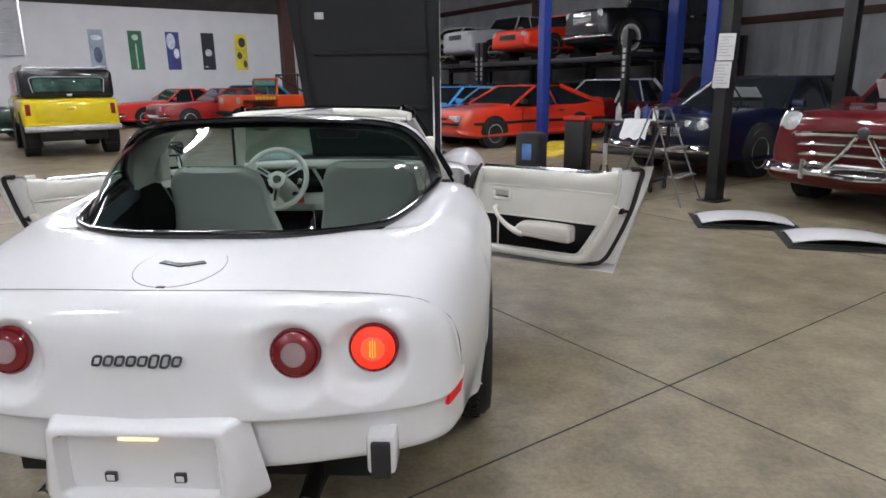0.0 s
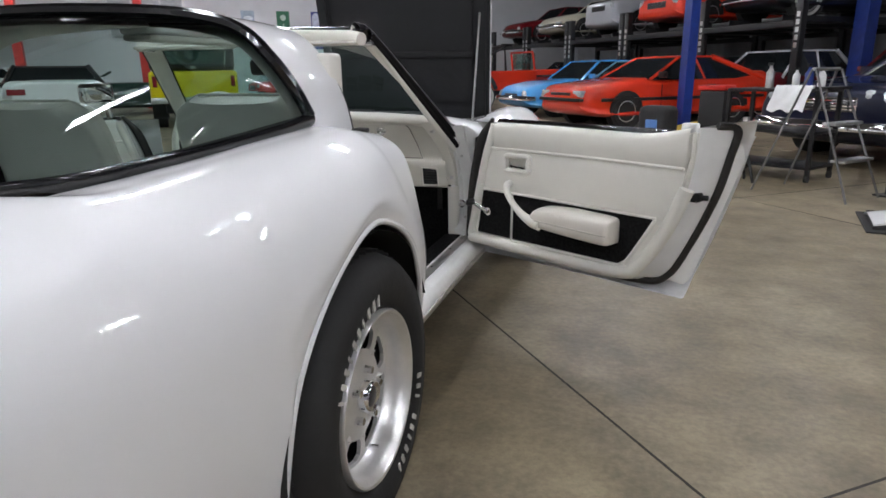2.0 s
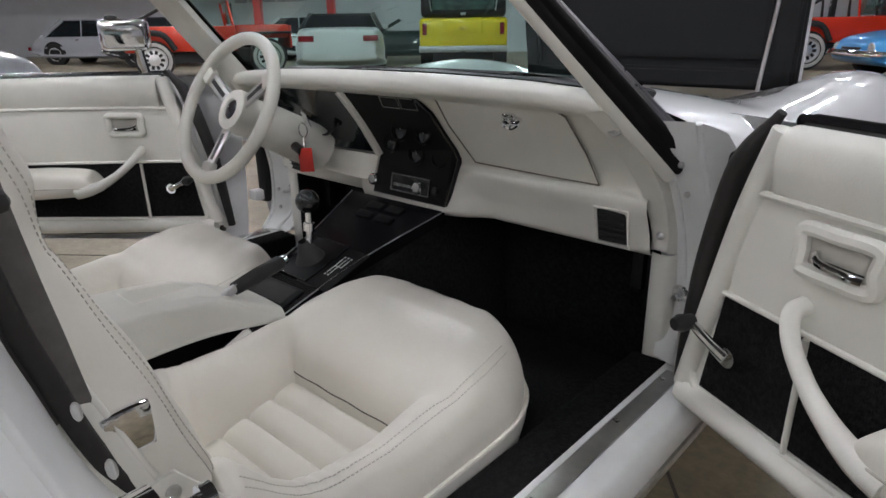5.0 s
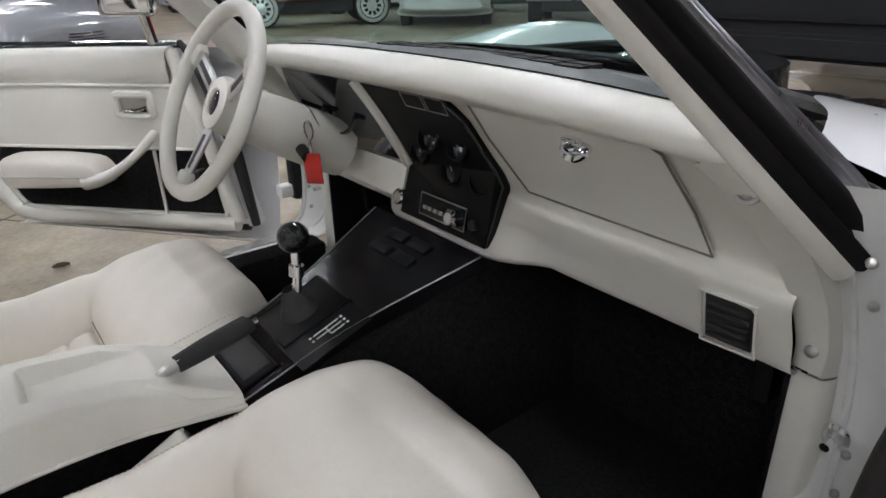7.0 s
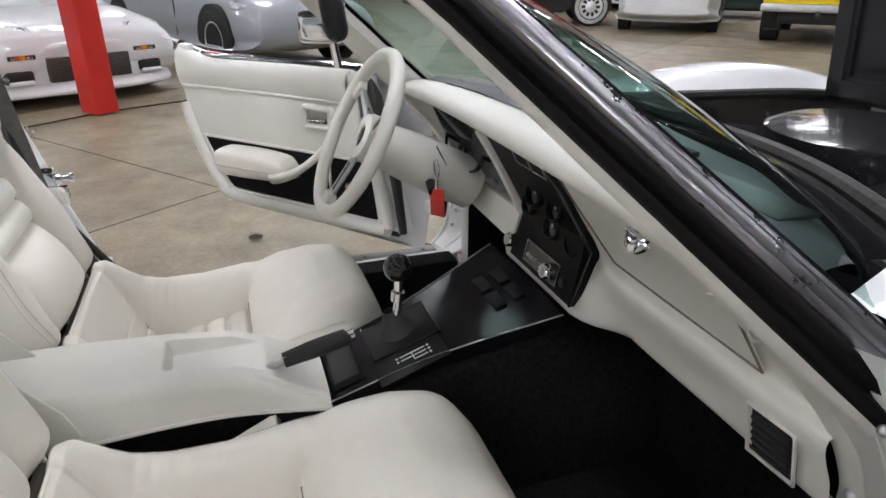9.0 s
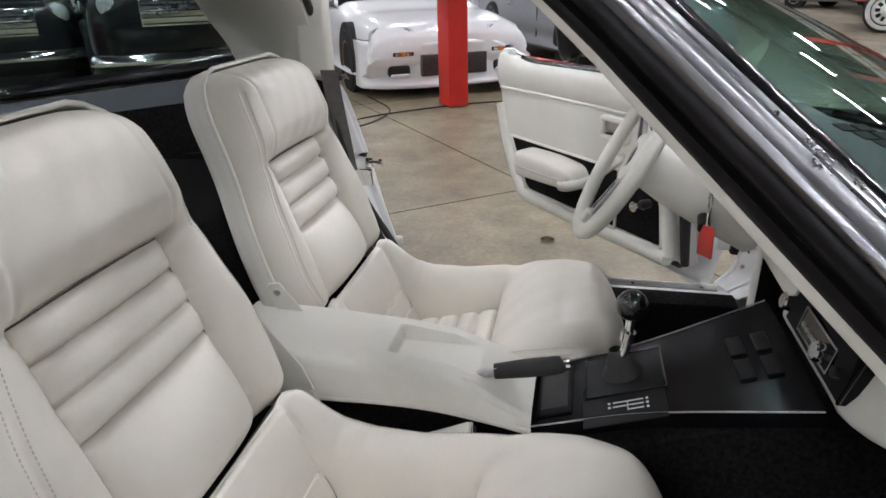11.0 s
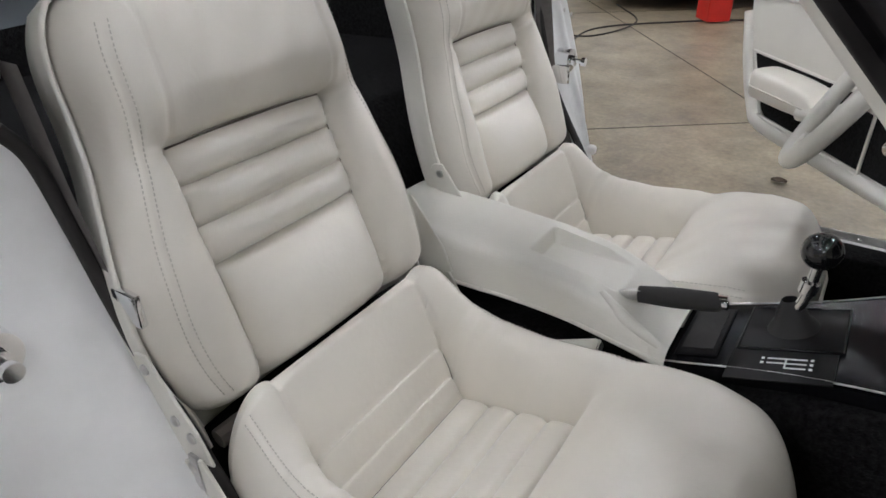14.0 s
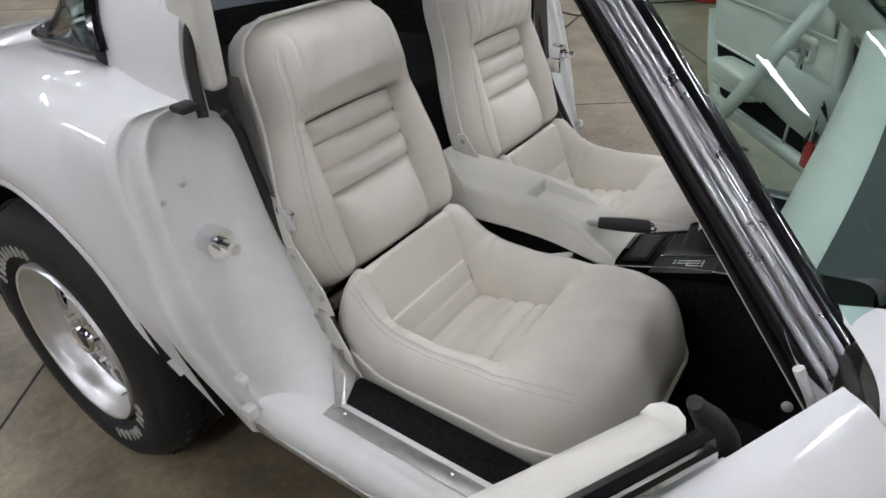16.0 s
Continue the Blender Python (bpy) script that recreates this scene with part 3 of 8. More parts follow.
    if bumper == "chrome":
        for s, y in ((1, h), (-1, -h)):
            z = 0.45
            part("bumper", tube([(-hw * 0.97, y - s * 0.22, z), (-hw * 0.88, y + s * 0.02, z), (0, y + s * 0.09, z), (hw * 0.88, y + s * 0.02, z), (hw * 0.97, y - s * 0.22, z)], 0.065, 10, 24, flat=0.5), M["chrome"], t)
    elif bumper == "black":
        for s, y in ((1, h), (-1, -h)):
            part("bumper_strip", box(-hw * 0.86, hw * 0.86, y - 0.05, y + 0.035, 0.50, 0.56, 0.012), M["black"], t)
        for s in (-1, 1):
            part("side_moulding", box(s * hw - 0.012, s * hw + 0.012, -h + 0.3, h - 0.35, 0.5, 0.56, 0.006), M["black"], t)
    for s in (-1, 1):
        part("tail_light", box(s * hw * 0.7 - 0.16, s * hw * 0.7 + 0.16, -h - 0.012, -h + 0.05, tail - 0.22, tail - 0.10, 0.01), M["lens_red"], t)
        if top != "none":
            part("door_mirror", box(s * (hw + 0.02) - 0.09, s * (hw + 0.02) + 0.09, c3 - 0.30, c3 - 0.2, belt + 0.01, belt + 0.12, 0.025), trim or paintm, t)
            part("door_seam", box(s * hw * 0.995 - 0.006, s * hw * 0.995 + 0.006, c3 - 0.27, c3 - 0.26, clear + 0.15, belt - 0.09), M["well"], t, smooth=0)
            part("door_handle", box(s * hw - 0.02, s * hw + 0.02, c0 * 0.3 - 0.1, c0 * 0.3 + 0.05, belt - 0.17, belt - 0.13, 0.008), trim or M["chrome"], t)
    return t


def parked(u, n, heading):
    """A pose on the hall's floor: heading in degrees from +U."""
    return FRAME @ Matrix.Translation((u, n, 0)) @ Matrix.Rotation(radians(heading - 90), 4, "Z")


def up_by(m, z):
    return Matrix.Translation((0, 0, z)) @ m


RED = paint("tomato_red_paint", (0.62, 0.035, 0.012))
MAROON = paint("maroon_paint", (0.12, 0.006, 0.009))
NAVY = paint("midnight_blue_paint", (0.004, 0.006, 0.022))
BLACK = paint("black_car_paint", (0.006, 0.006, 0.007))
YELLOW = paint("yellow_car_paint", (0.74, 0.56, 0.01))
BLUE = paint("light_blue_paint", (0.05, 0.28, 0.62))
TEAL = paint("teal_paint", (0.04, 0.32, 0.42))
SILVER = paint("silver_grey_paint", (0.35, 0.36, 0.38))
CREAM = paint("pale_gold_paint", (0.48, 0.45, 0.36))
GREY = paint("gunmetal_paint", (0.13, 0.135, 0.15))
ORANGE = paint("orange_red_paint", (0.66, 0.07, 0.015))
DGREEN = paint("dark_green_paint", (0.012, 0.03, 0.025))

# row of cars nosing out from the ribbed wall
HATCH = dict(L=4.55, W=1.75, roof=1.30, belt=0.90, hood=0.86, deck=0.98, nose=0.72, tail=0.85, cabin=(-1.95, -0.75, 0.05, 0.85), wheel=0.31, axle=(1.36, -1.2), face="square", bumper="black")
car("hatchback_car", "bright red boxy eighties hatchback with black side mouldings", parked(8.95, 8.75, 180), paintm=RED, trim=M["black"], **HATCH)
car("coupe_car", "light blue coupe parked nose out", parked(9.4, 11.9, 180), paintm=BLUE, L=4.4, W=1.68, roof=1.28, belt=0.86, hood=0.82, face="round", bumper="chrome")
car("coupe_car", "pale blue-grey fastback coupe parked nose out", parked(9.6, 10.35, 180), paintm=paint("grey_blue_paint", (0.12, 0.26, 0.36)), L=4.2, W=1.4, roof=1.25, belt=0.84, hood=0.78)
car("muscle_car", "midnight blue sixties muscle car with chrome bumper", parked(9.2, 3.05, 180), paintm=NAVY, L=5.15, W=1.95, roof=1.40, belt=0.95, hood=0.93, deck=0.95, nose=0.80, tail=0.85, cabin=(-1.75, -0.95, 0.1, 0.85), wheel=0.35, axle=(1.5, -1.45), face="chrome", bumper="chrome", taper=0.95)
car("hardtop_car", "white-roofed maroon hardtop under the lift", parked(12.6, 9.2, 180), paintm=MAROON, top=M["wall"], L=5.0, W=1.9, roof=1.42, belt=0.95, face="chrome", bumper="chrome")
car("hardtop_car", "dark maroon classic sedan against the wall", parked(13.2, 6.2, 180), paintm=MAROON, L=5.0, W=1.9, roof=1.45, belt=0.95, face="chrome", bumper="chrome")
blue_card = thing("paper_card", "white information cards propped behind a dark blue windscreen", "card", at=parked(9.2, 3.05, 180))
for x in (-0.28, 0.10):
    part("sheet", moved(box(-0.17, 0.17, 0, 0.004, 0, 0.24), pose(x, 0.66, 1.10, -52, 0, 0)), M["paper"], blue_card, smooth=0)
hud = car("classic_sedan", "maroon fifties sedan with a wide chrome grille", parked(8.35, -0.05, 180), paintm=MAROON, L=5.2, W=1.98, roof=1.53, belt=1.02, hood=1.06, deck=0.95, nose=0.98, tail=0.8, cabin=(-1.9, -1.1, 0.25, 0.95), wheel=0.36, axle=(1.6, -1.5), style="white", face="none", bumper="chrome", taper=0.98)
for s in (-1, 1):
    part("headlight", revolve([(0.125, 0), (0.13, 0.03), (0.11, 0.05), (0.05, 0.075), (0, 0.08)], 24, Matrix.Translation((s * 0.74, 2.53, 0.90)) @ Matrix.Rotation(radians(-90), 4, "X")), M["headlight"], hud, "round chrome-ringed headlamp")
    part("headlight_ring", tube([(s * 0.74 + 0.135 * math.cos(a), 2.55, 0.90 + 0.135 * math.sin(a)) for a in np.linspace(0, 2 * math.pi, 24, endpoint=False)], 0.018, 8, closed=True), M["chrome"], hud)
for k, (z, w, r) in enumerate(((0.80, 0.80, 0.035), (0.70, 0.76, 0.022), (0.60, 0.74, 0.026), (0.50, 0.72, 0.022))):
    part("grille_bar", tube([(-w, 2.45, z - 0.06), (-w * 0.8, 2.60, z), (0, 2.66, z + 0.02), (w * 0.8, 2.60, z), (w, 2.45, z - 0.06)], r, 8, 24), M["chrome"], hud)
part("grille_mouth", box(-0.7, 0.7, 2.35, 2.585, 0.44, 0.80, 0.03), M["black"], hud)
for s in (-1, 1):
    part("grille_strut", tube([(s * 0.06, 2.69, 0.80), (s * 0.18, 2.70, 0.62), (s * 0.30, 2.72, 0.48), (s * 0.26, 2.72, 0.42), (0, 2.73, 0.40)], 0.024, 8, 20), M["chrome"], hud)
    part("bumper_guard", tube([(s * 0.5, 2.74, 0.56), (s * 0.5, 2.75, 0.36)], 0.03, 8), M["chrome"], hud)
part("badge", ball((0, 2.68, 0.84), 0.06, 12, 1, 0.4, 1), M["ink"], hud)
pn = part("paper_card", box(-0.25, 0.25, 0, 0.004, 0, 0.28), M["paper"], hud, "white information card behind the windscreen", smooth=0)
pn.matrix_basis = pose(0.35, 0.93, 1.13, -40, 0, 0)

# yellow off-roader seen from behind
sc_at = parked(0.02, 14.3, 92)
sc = thing("off_roader", "yellow seventies off-roader with black upper body", "car", "parked cars", at=sc_at)
part("body", box(-0.86, 0.86, -2.1, 2.1, 0.60, 1.16, 0.07, 3), YELLOW, sc, "yellow lower body")
part("upper_body", box(-0.83, 0.83, -2.06, 0.75, 1.162, 1.72, 0.09, 3), BLACK, sc, "black hard top")
part("hood", box(-0.80, 0.80, 0.76, 2.06, 1.10, 1.22, 0.06, 3), YELLOW, sc)
part("roof_rack", box(-0.74, 0.74, -1.8, 0.6, 1.74, 1.77, 0.01), M["steel"], sc)
part("rear_window", box(-0.62, 0.62, -2.075, -2.04, 1.28, 1.56, 0.03), M["glass"], sc)
part("rear_window_dark", box(-0.60, 0.60, -2.068, -2.0, 1.30, 1.54), mat("pale_grey_glass", (0.11, 0.125, 0.12), 0.12, var=0.5, scale=5.0), sc, "grey glass of the tailgate window", smooth=0)
for s in (-1, 1):
    part("side_window", box(s * 0.832 - 0.008, s * 0.832 + 0.008, -1.6, -0.2, 1.3, 1.56, 0.006), M["darkglass"], sc, smooth=0)
    part("tail_light", box(s * 0.755 - 0.045, s * 0.755 + 0.045, -2.12, -2.08, 0.84, 1.06, 0.012), M["lens_red"], sc)
    part("mud_flap", box(s * 0.68 - 0.12, s * 0.68 + 0.12, -1.75, -1.73, 0.2, 0.58), M["rubber"], sc, smooth=0)
part("tailgate_panel", box(-0.62, 0.62, -2.115, -2.09, 0.70, 1.09, 0.015), YELLOW, sc)
for s in (-1, 1):
    part("roof_rail", tube([(s * 0.72, -1.95, 1.72), (s * 0.72, -1.9, 1.80), (s * 0.72, 0.5, 1.80), (s * 0.72, 0.6, 1.72)], 0.015, 6), M["steel"], sc)
    part("window_trim", tube([(s * 0.62, -2.078, 1.28), (s * 0.64, -2.078, 1.42), (s * 0.60, -2.078, 1.57), (0, -2.078, 1.58)], 0.010, 6, 16), M["aluminium"], sc)
part("licence_light", box(-0.05, 0.05, -2.09, -2.07, 1.20, 1.25, 0.01), M["aluminium"], sc)
part("tow_hitch", box(-0.04, 0.04, -2.32, -2.2, 0.44, 0.54, 0.01), M["blacksteel"], sc)
part("tailgate_handle", box(-0.08, 0.08, -2.135, -2.11, 0.93, 1.0, 0.01), M["yellowsteel"], sc)
part("bumper", box(-0.86, 0.86, -2.24, -2.1, 0.52, 0.64, 0.015), M["aluminium"], sc, "grey steel rear bumper")
part("chassis", box(-0.6, 0.6, -2.0, 2.0, 0.32, 0.6, 0.03), M["blacksteel"], sc)
for s in (-1, 1):
    for y in (-1.35, 1.25):
        wheel_set(sc, s * 0.73, y, 0.39, 0.26, "alloy", s < 0)
        part("wheel_arch", cyl((s * 0.6, y, 0.45), (s * 0.866, y, 0.45), 0.46, seg=24), M["well"], sc)

# open red jeep-like truck with roll cage and round lamps
def jeep(name, label, at, color, bars=True):
    t = thing(name, label, "car", "parked cars", at=at)
    part("body", box(-0.75, 0.75, -1.75, 0.55, 0.55, 1.08, 0.04, 2), color, t)
    part("hood", box(-0.62, 0.62, 0.56, 1.75, 0.80, 1.10, 0.04, 2), color, t)
    part("grille", box(-0.68, 0.68, 1.74, 1.80, 0.58, 1.08, 0.02), color, t)
    for s in (-1, 1):
        part("headlight", revolve([(0.10, 0), (0.105, 0.02), (0.06, 0.04), (0, 0.045)], 18, Matrix.Translation((s * 0.48, 1.79, 0.93)) @ Matrix.Rotation(radians(-90), 4, "X")), M["headlight"], t)
        part("fender", box(s * 0.75 - 0.16, s * 0.75 + 0.16, 0.62, 1.75, 0.90, 0.95, 0.02), M["rubber"], t)
        part("rear_flare", tube([(s * 0.82, -1.75, 0.62), (s * 0.84, -1.55, 0.92), (s * 0.84, -1.0, 0.92), (s * 0.82, -0.75, 0.6)], 0.06, 8, 16), M["rubber"], t)
        part("roll_bar", tube([(s * 0.6, -0.35, 1.0), (s * 0.6, -0.4, 1.72), (s * 0.58, -1.6, 1.1)], 0.035, 8), M["blacksteel"], t)
        for y in (-1.2, 1.2):
            wheel_set(t, s * 0.74, y, 0.40, 0.28, "white" if not bars else "alloy", s < 0)
        if bars:
            for k in range(6):
                part("decal_bar", box(s * 0.752 - 0.002, s * 0.752 + 0.002, 0.62 + k * 0.13, 0.71 + k * 0.13, 0.94, 1.04), M["yellowsteel"], t, smooth=0)
    part("roll_bar_top", tube([(-0.6, -0.4, 1.72), (0.6, -0.4, 1.72)], 0.035, 8), M["blacksteel"], t)
    part("windscreen", box(-0.66, 0.66, 0.50, 0.53, 1.12, 1.55, 0.01), M["glass"], t)
    part("windscreen_frame", tube([(-0.68, 0.52, 1.06), (-0.66, 0.44, 1.58), (0.66, 0.44, 1.58), (0.68, 0.52, 1.06)], 0.03, 8), color, t)
    part("spare_wheel", revolve([(0.2, -0.12), (0.36, -0.12), (0.38, 0), (0.36, 0.12), (0.2, 0.12), (0.18, 0)], 24, Matrix.Translation((0.2, -1.92, 0.95)) @ Matrix.Rotation(radians(90), 4, "X")), M["tread"], t)
    part("front_bumper", box(-0.72, 0.72, 1.82, 1.92, 0.5, 0.62, 0.02), M["blacksteel"], t)
    part("chassis", box(-0.5, 0.5, -1.6, 1.7, 0.3, 0.58), M["blacksteel"], t, smooth=0)
    return t


jeep("open_jeep", "red open off-roader with black roll cage and flares", parked(8.6, 14.9, 0), RED, False)
jeep("open_jeep", "orange-red open off-roader with yellow decal bars on its hood", parked(6.6, 18.1, 195), ORANGE)
jeep("open_jeep", "red open off-roader with white steel wheels", parked(-5.9, 14.0, 30), RED, False)

# far group in front of the banners
PONY = dict(L=4.6, W=1.75, roof=1.30, belt=0.9, hood=0.86, deck=0.88, nose=0.74, tail=0.8, cabin=(-1.45, -0.8, 0.0, 0.6), wheel=0.32, axle=(1.4, -1.35), face="round", bumper="chrome")
car("pony_car", "dark red sixties coupe with chrome bumper", parked(5.3, 20.3, 187), paintm=paint("deep_red_paint", (0.30, 0.012, 0.014)), **PONY)
car("pony_car", "bright red sixties convertible with chrome bumper", parked(4.3, 22.7, 190), paintm=paint("bright_red_paint", (0.55, 0.02, 0.016)), **PONY)
car("tri_chevron_car", "teal fifties car with large round headlamps", parked(6.6, 21.4, 200), paintm=TEAL, L=4.6, W=1.8, roof=1.4, belt=0.95, face="round", bumper="chrome")
car("roadster", "black roadster with raised windscreen", parked(8.2, 22.6, 190), paintm=BLACK, L=4.3, W=1.7, roof=1.35, belt=0.9, face="round", bumper="chrome", top="none")
car("sports_coupe", "white modern sports coupe seen from behind", parked(-2.95, 15.1, 100), paintm=paint("white_paint", (0.72, 0.73, 0.74)), L=4.45, W=1.92, roof=1.30, belt=0.95, hood=0.88, deck=0.98, nose=0.65, tail=0.95, cabin=(-1.6, -0.7, 0.2, 0.95), wheel=0.34, axle=(1.4, -1.3), top=BLACK)
car("roadster", "dark green open sports car", parked(-2.0, 19.0, 185), paintm=DGREEN, L=4.3, W=1.7, roof=1.2, belt=0.88, face="round", bumper="chrome", top="none")
car("muscle_car", "black sixties coupe beside the red columns", parked(-8.5, 18.5, 10), paintm=BLACK, face="round", bumper="chrome")
car("sedan_car", "silver sedan parked along the platform", parked(-12.0, 20.0, 0), paintm=SILVER)
car("muscle_car", "bright red sixties coupe in the far row", parked(-14.5, 14.5, 20), paintm=RED, face="round", bumper="chrome")
car("sedan_car", "white sedan parked in the far row", parked(-5.2, 20.8, 0), paintm=paint("white_paint", (0.72, 0.73, 0.74)))
car("muscle_car", "dark grey coupe with black roof", parked(-11.0, 10.2, 10), paintm=GREY, top=BLACK)

# cars facing the driver's side
TUNER = paint("pearl_white_paint", (0.78, 0.78, 0.79))
M["lampglass"] = mat("clear_lamp_plastic", (0.58, 0.60, 0.61), 0.12, var=0.12, scale=14)
tu = car("tuner_coupe", "pearl white nineties coupe with bronze wheels and deep front bumper", parked(-7.2, 3.1, -5), paintm=TUNER, L=4.52, W=1.83, roof=1.27, belt=0.9, hood=0.80, deck=0.92, nose=0.62, tail=0.85, cabin=(-1.75, -0.75, 0.05, 0.75), wheel=0.33, axle=(1.38, -1.2), style="bronze", face="none", taper=1.0, clear=0.15)
for s in (-1, 1):
    hl = part("headlight", extrude([(-0.24, -0.05), (-0.20, -0.085), (0.12, -0.085), (0.23, -0.06), (0.25, 0.0), (0.20, 0.065), (0.05, 0.085), (-0.16, 0.075), (-0.23, 0.03)] if s > 0 else [(0.24, -0.05), (0.20, -0.085), (-0.12, -0.085), (-0.23, -0.06), (-0.25, 0.0), (-0.20, 0.065), (-0.05, 0.085), (0.16, 0.075), (0.23, 0.03)], -0.05, 0.05, Matrix.Rotation(radians(90), 4, "X"), 0.012), M["lampglass"], tu, "clear lens over three round lamps")
    hl.matrix_basis = pose(s * 0.60, 2.10, 0.615, -28, 0, 180 - s * 20)
    for k in (-0.14, 0.0, 0.14):
        part("lamp", revolve([(0.052, -0.008), (0.052, 0.004), (0.044, 0.008), (0.038, 0.0)], 18, Matrix.Translation((k, -0.05, 0.0)) @ Matrix.Rotation(radians(90), 4, "X")), M["black"], hl)
        part("reflector", revolve([(0.039, 0.001), (0.02, 0.008), (0, 0.011)], 16, Matrix.Translation((k, -0.05, 0.0)) @ Matrix.Rotation(radians(90), 4, "X")), M["chrome"], hl)
    fg = part("fog_light", box(s * 0.54 - 0.125, s * 0.54 + 0.125, 2.17, 2.262, 0.415, 0.485, 0.02), M["black"], tu)
    for k in (-0.06, 0.0, 0.06):
        part("fog_lens", box(s * 0.54 + k - 0.028, s * 0.54 + k + 0.028, 2.25, 2.267, 0.428, 0.472, 0.008), M["amber"] if k == 0 else M["chrome"], fg)
    part("brake_duct", box(s * 0.58 - 0.115, s * 0.58 + 0.115, 2.15, 2.255, 0.225, 0.345, 0.035, 3), M["black"], tu)
    part("duct_lip", box(s * 0.58 - 0.10, s * 0.58 + 0.10, 2.20, 2.268, 0.222, 0.262, 0.016, 3), TUNER, tu)
part("intercooler", box(-0.36, 0.36, 2.20, 2.300, 0.225, 0.435, 0.01), mat("intercooler_fins", (0.12, 0.10, 0.09), 0.5, metal=0.5, var=0.3, scale=60), tu)
for k in range(11):
    part("fin", box(-0.355, 0.355, 2.298, 2.304, 0.235 + 0.018 * k, 0.242 + 0.018 * k), M["black"], tu, smooth=0)
part("front_bumper", loft([[(-0.915, 1.72, z), (-0.89, 1.98 + o, z), (-0.62, 2.185 + o, z), (0, 2.275 + o, z), (0.62, 2.185 + o, z), (0.89, 1.98 + o, z), (0.915, 1.72, z)] for z, o in ((0.105, 0.02), (0.12, 0.055), (0.15, 0.060), (0.18, 0.03), (0.23, 0.005), (0.40, 0.0), (0.48, 0.012), (0.535, 0.012), (0.565, -0.02), (0.575, -0.08))], 34, 50), TUNER, tu, "deep moulded white front bumper")
part("bumper_gap", tube([(-0.90, 1.80, 0.585), (-0.86, 2.0, 0.58), (-0.60, 2.165, 0.578), (0, 2.245, 0.578), (0.60, 2.165, 0.578), (0.86, 2.0, 0.58), (0.90, 1.80, 0.585)], 0.004, 6, 40), M["well"], tu)
gt = car("grand_tourer", "gunmetal grey grand tourer with wide slatted grille", parked(-6.95, 6.05, -10), paintm=paint("gunmetal_light_paint", (0.26, 0.27, 0.29)), L=4.7, W=1.9, roof=1.28, belt=0.92, hood=0.86, deck=0.95, nose=0.62, tail=0.9, cabin=(-1.6, -0.7, 0.0, 0.75), wheel=0.35, axle=(1.45, -1.3), face="none", taper=0.95)
for k in range(8):
    part("grille_slat", tube([(-0.42 + 0.02 * abs(k - 4), 2.30, 0.32 + 0.03 * k), (0, 2.385, 0.32 + 0.03 * k), (0.42 - 0.02 * abs(k - 4), 2.30, 0.32 + 0.03 * k)], 0.007, 6, 12), M["chrome"], gt)
part("grille", box(-0.44, 0.44, 2.2, 2.325, 0.30, 0.56, 0.05, 3), M["black"], gt)
for s in (-1, 1):
    hl = part("headlight", box(-0.13, 0.13, -0.26, 0.2, -0.05, 0.05, 0.04, 3), M["headlight"], gt, "swept-back clear headlamp")
    hl.matrix_basis = pose(s * 0.70, 1.98, 0.70, -14, 0, s * 22)
car("vintage_car", "black vintage sedan with round chrome headlamps", parked(-8.65, 0.3, 3), paintm=BLACK, L=4.6, W=1.75, roof=1.7, belt=1.1, hood=1.12, nose=1.05, deck=1.0, tail=0.9, cabin=(-1.7, -1.3, 0.1, 0.4), wheel=0.36, axle=(1.5, -1.4), face="upright", bumper="chrome", fenders=True)
car("classic_sedan", "maroon fifties coupe with chrome headlamps", parked(-8.5, -3.25, 6), paintm=MAROON, L=5.0, W=1.95, roof=1.5, belt=1.0, hood=1.0, nose=0.95, face="chrome", bumper="chrome")
car("street_rod", "dark classic coupe with chrome grille and bumper", parked(-9.7, -1.4, 4), paintm=BLACK, L=4.4, W=1.5, roof=1.5, belt=1.0, hood=1.02, nose=0.95, deck=0.9, tail=0.8, face="upright", bumper="chrome", fenders=True)
car("muscle_car", "black coupe with chrome bumper", parked(-8.3, -6.2, 8), paintm=BLACK, face="round", bumper="chrome")
car("sedan_car", "dark blue sedan in the rear row", parked(1.5, -10.5, 60), paintm=NAVY, face="round", bumper="chrome")


# four-post parking lifts with cars on their decks
def car_lift(u, n, label):
    t = thing("car_lift", label, "car lift", "parking lifts", at=FRAME @ Matrix.Translation((u, n, 0)))
    for x in (-2.5, 2.5):
        for y in (-1.35, 1.35):
            p = part("post", box(x - 0.08, x + 0.08, y - 0.08, y + 0.08, 0.012, 2.6, 0.01), M["blacksteel"], t)
            part("foot_plate", box(x - 0.18, x + 0.18, y - 0.18, y + 0.18, 0, 0.014), M["blacksteel"], t, smooth=0)
            if x < 0:
                for k in range(5):
                    part("decal_bar", box(x - 0.085, x - 0.081, y - 0.04, y + 0.04, 1.45 + 0.15 * k, 1.55 + 0.15 * k), M["aluminium"], p, smooth=0)
        part("cross_beam", box(x - 0.09, x + 0.09, -1.27, 1.27, 1.86, 1.99, 0.01), M["blacksteel"], t)
    for y in (-0.72, 0.72):
        part("runway", box(-2.6, 2.6, y - 0.26, y + 0.26, 1.99, 2.07, 0.01), M["blacksteel"], t)
        part("runway_edge", box(-2.6, 2.6, y - 0.27, y - 0.25, 2.0, 2.11), M["blacksteel"], t, smooth=0)
    return t


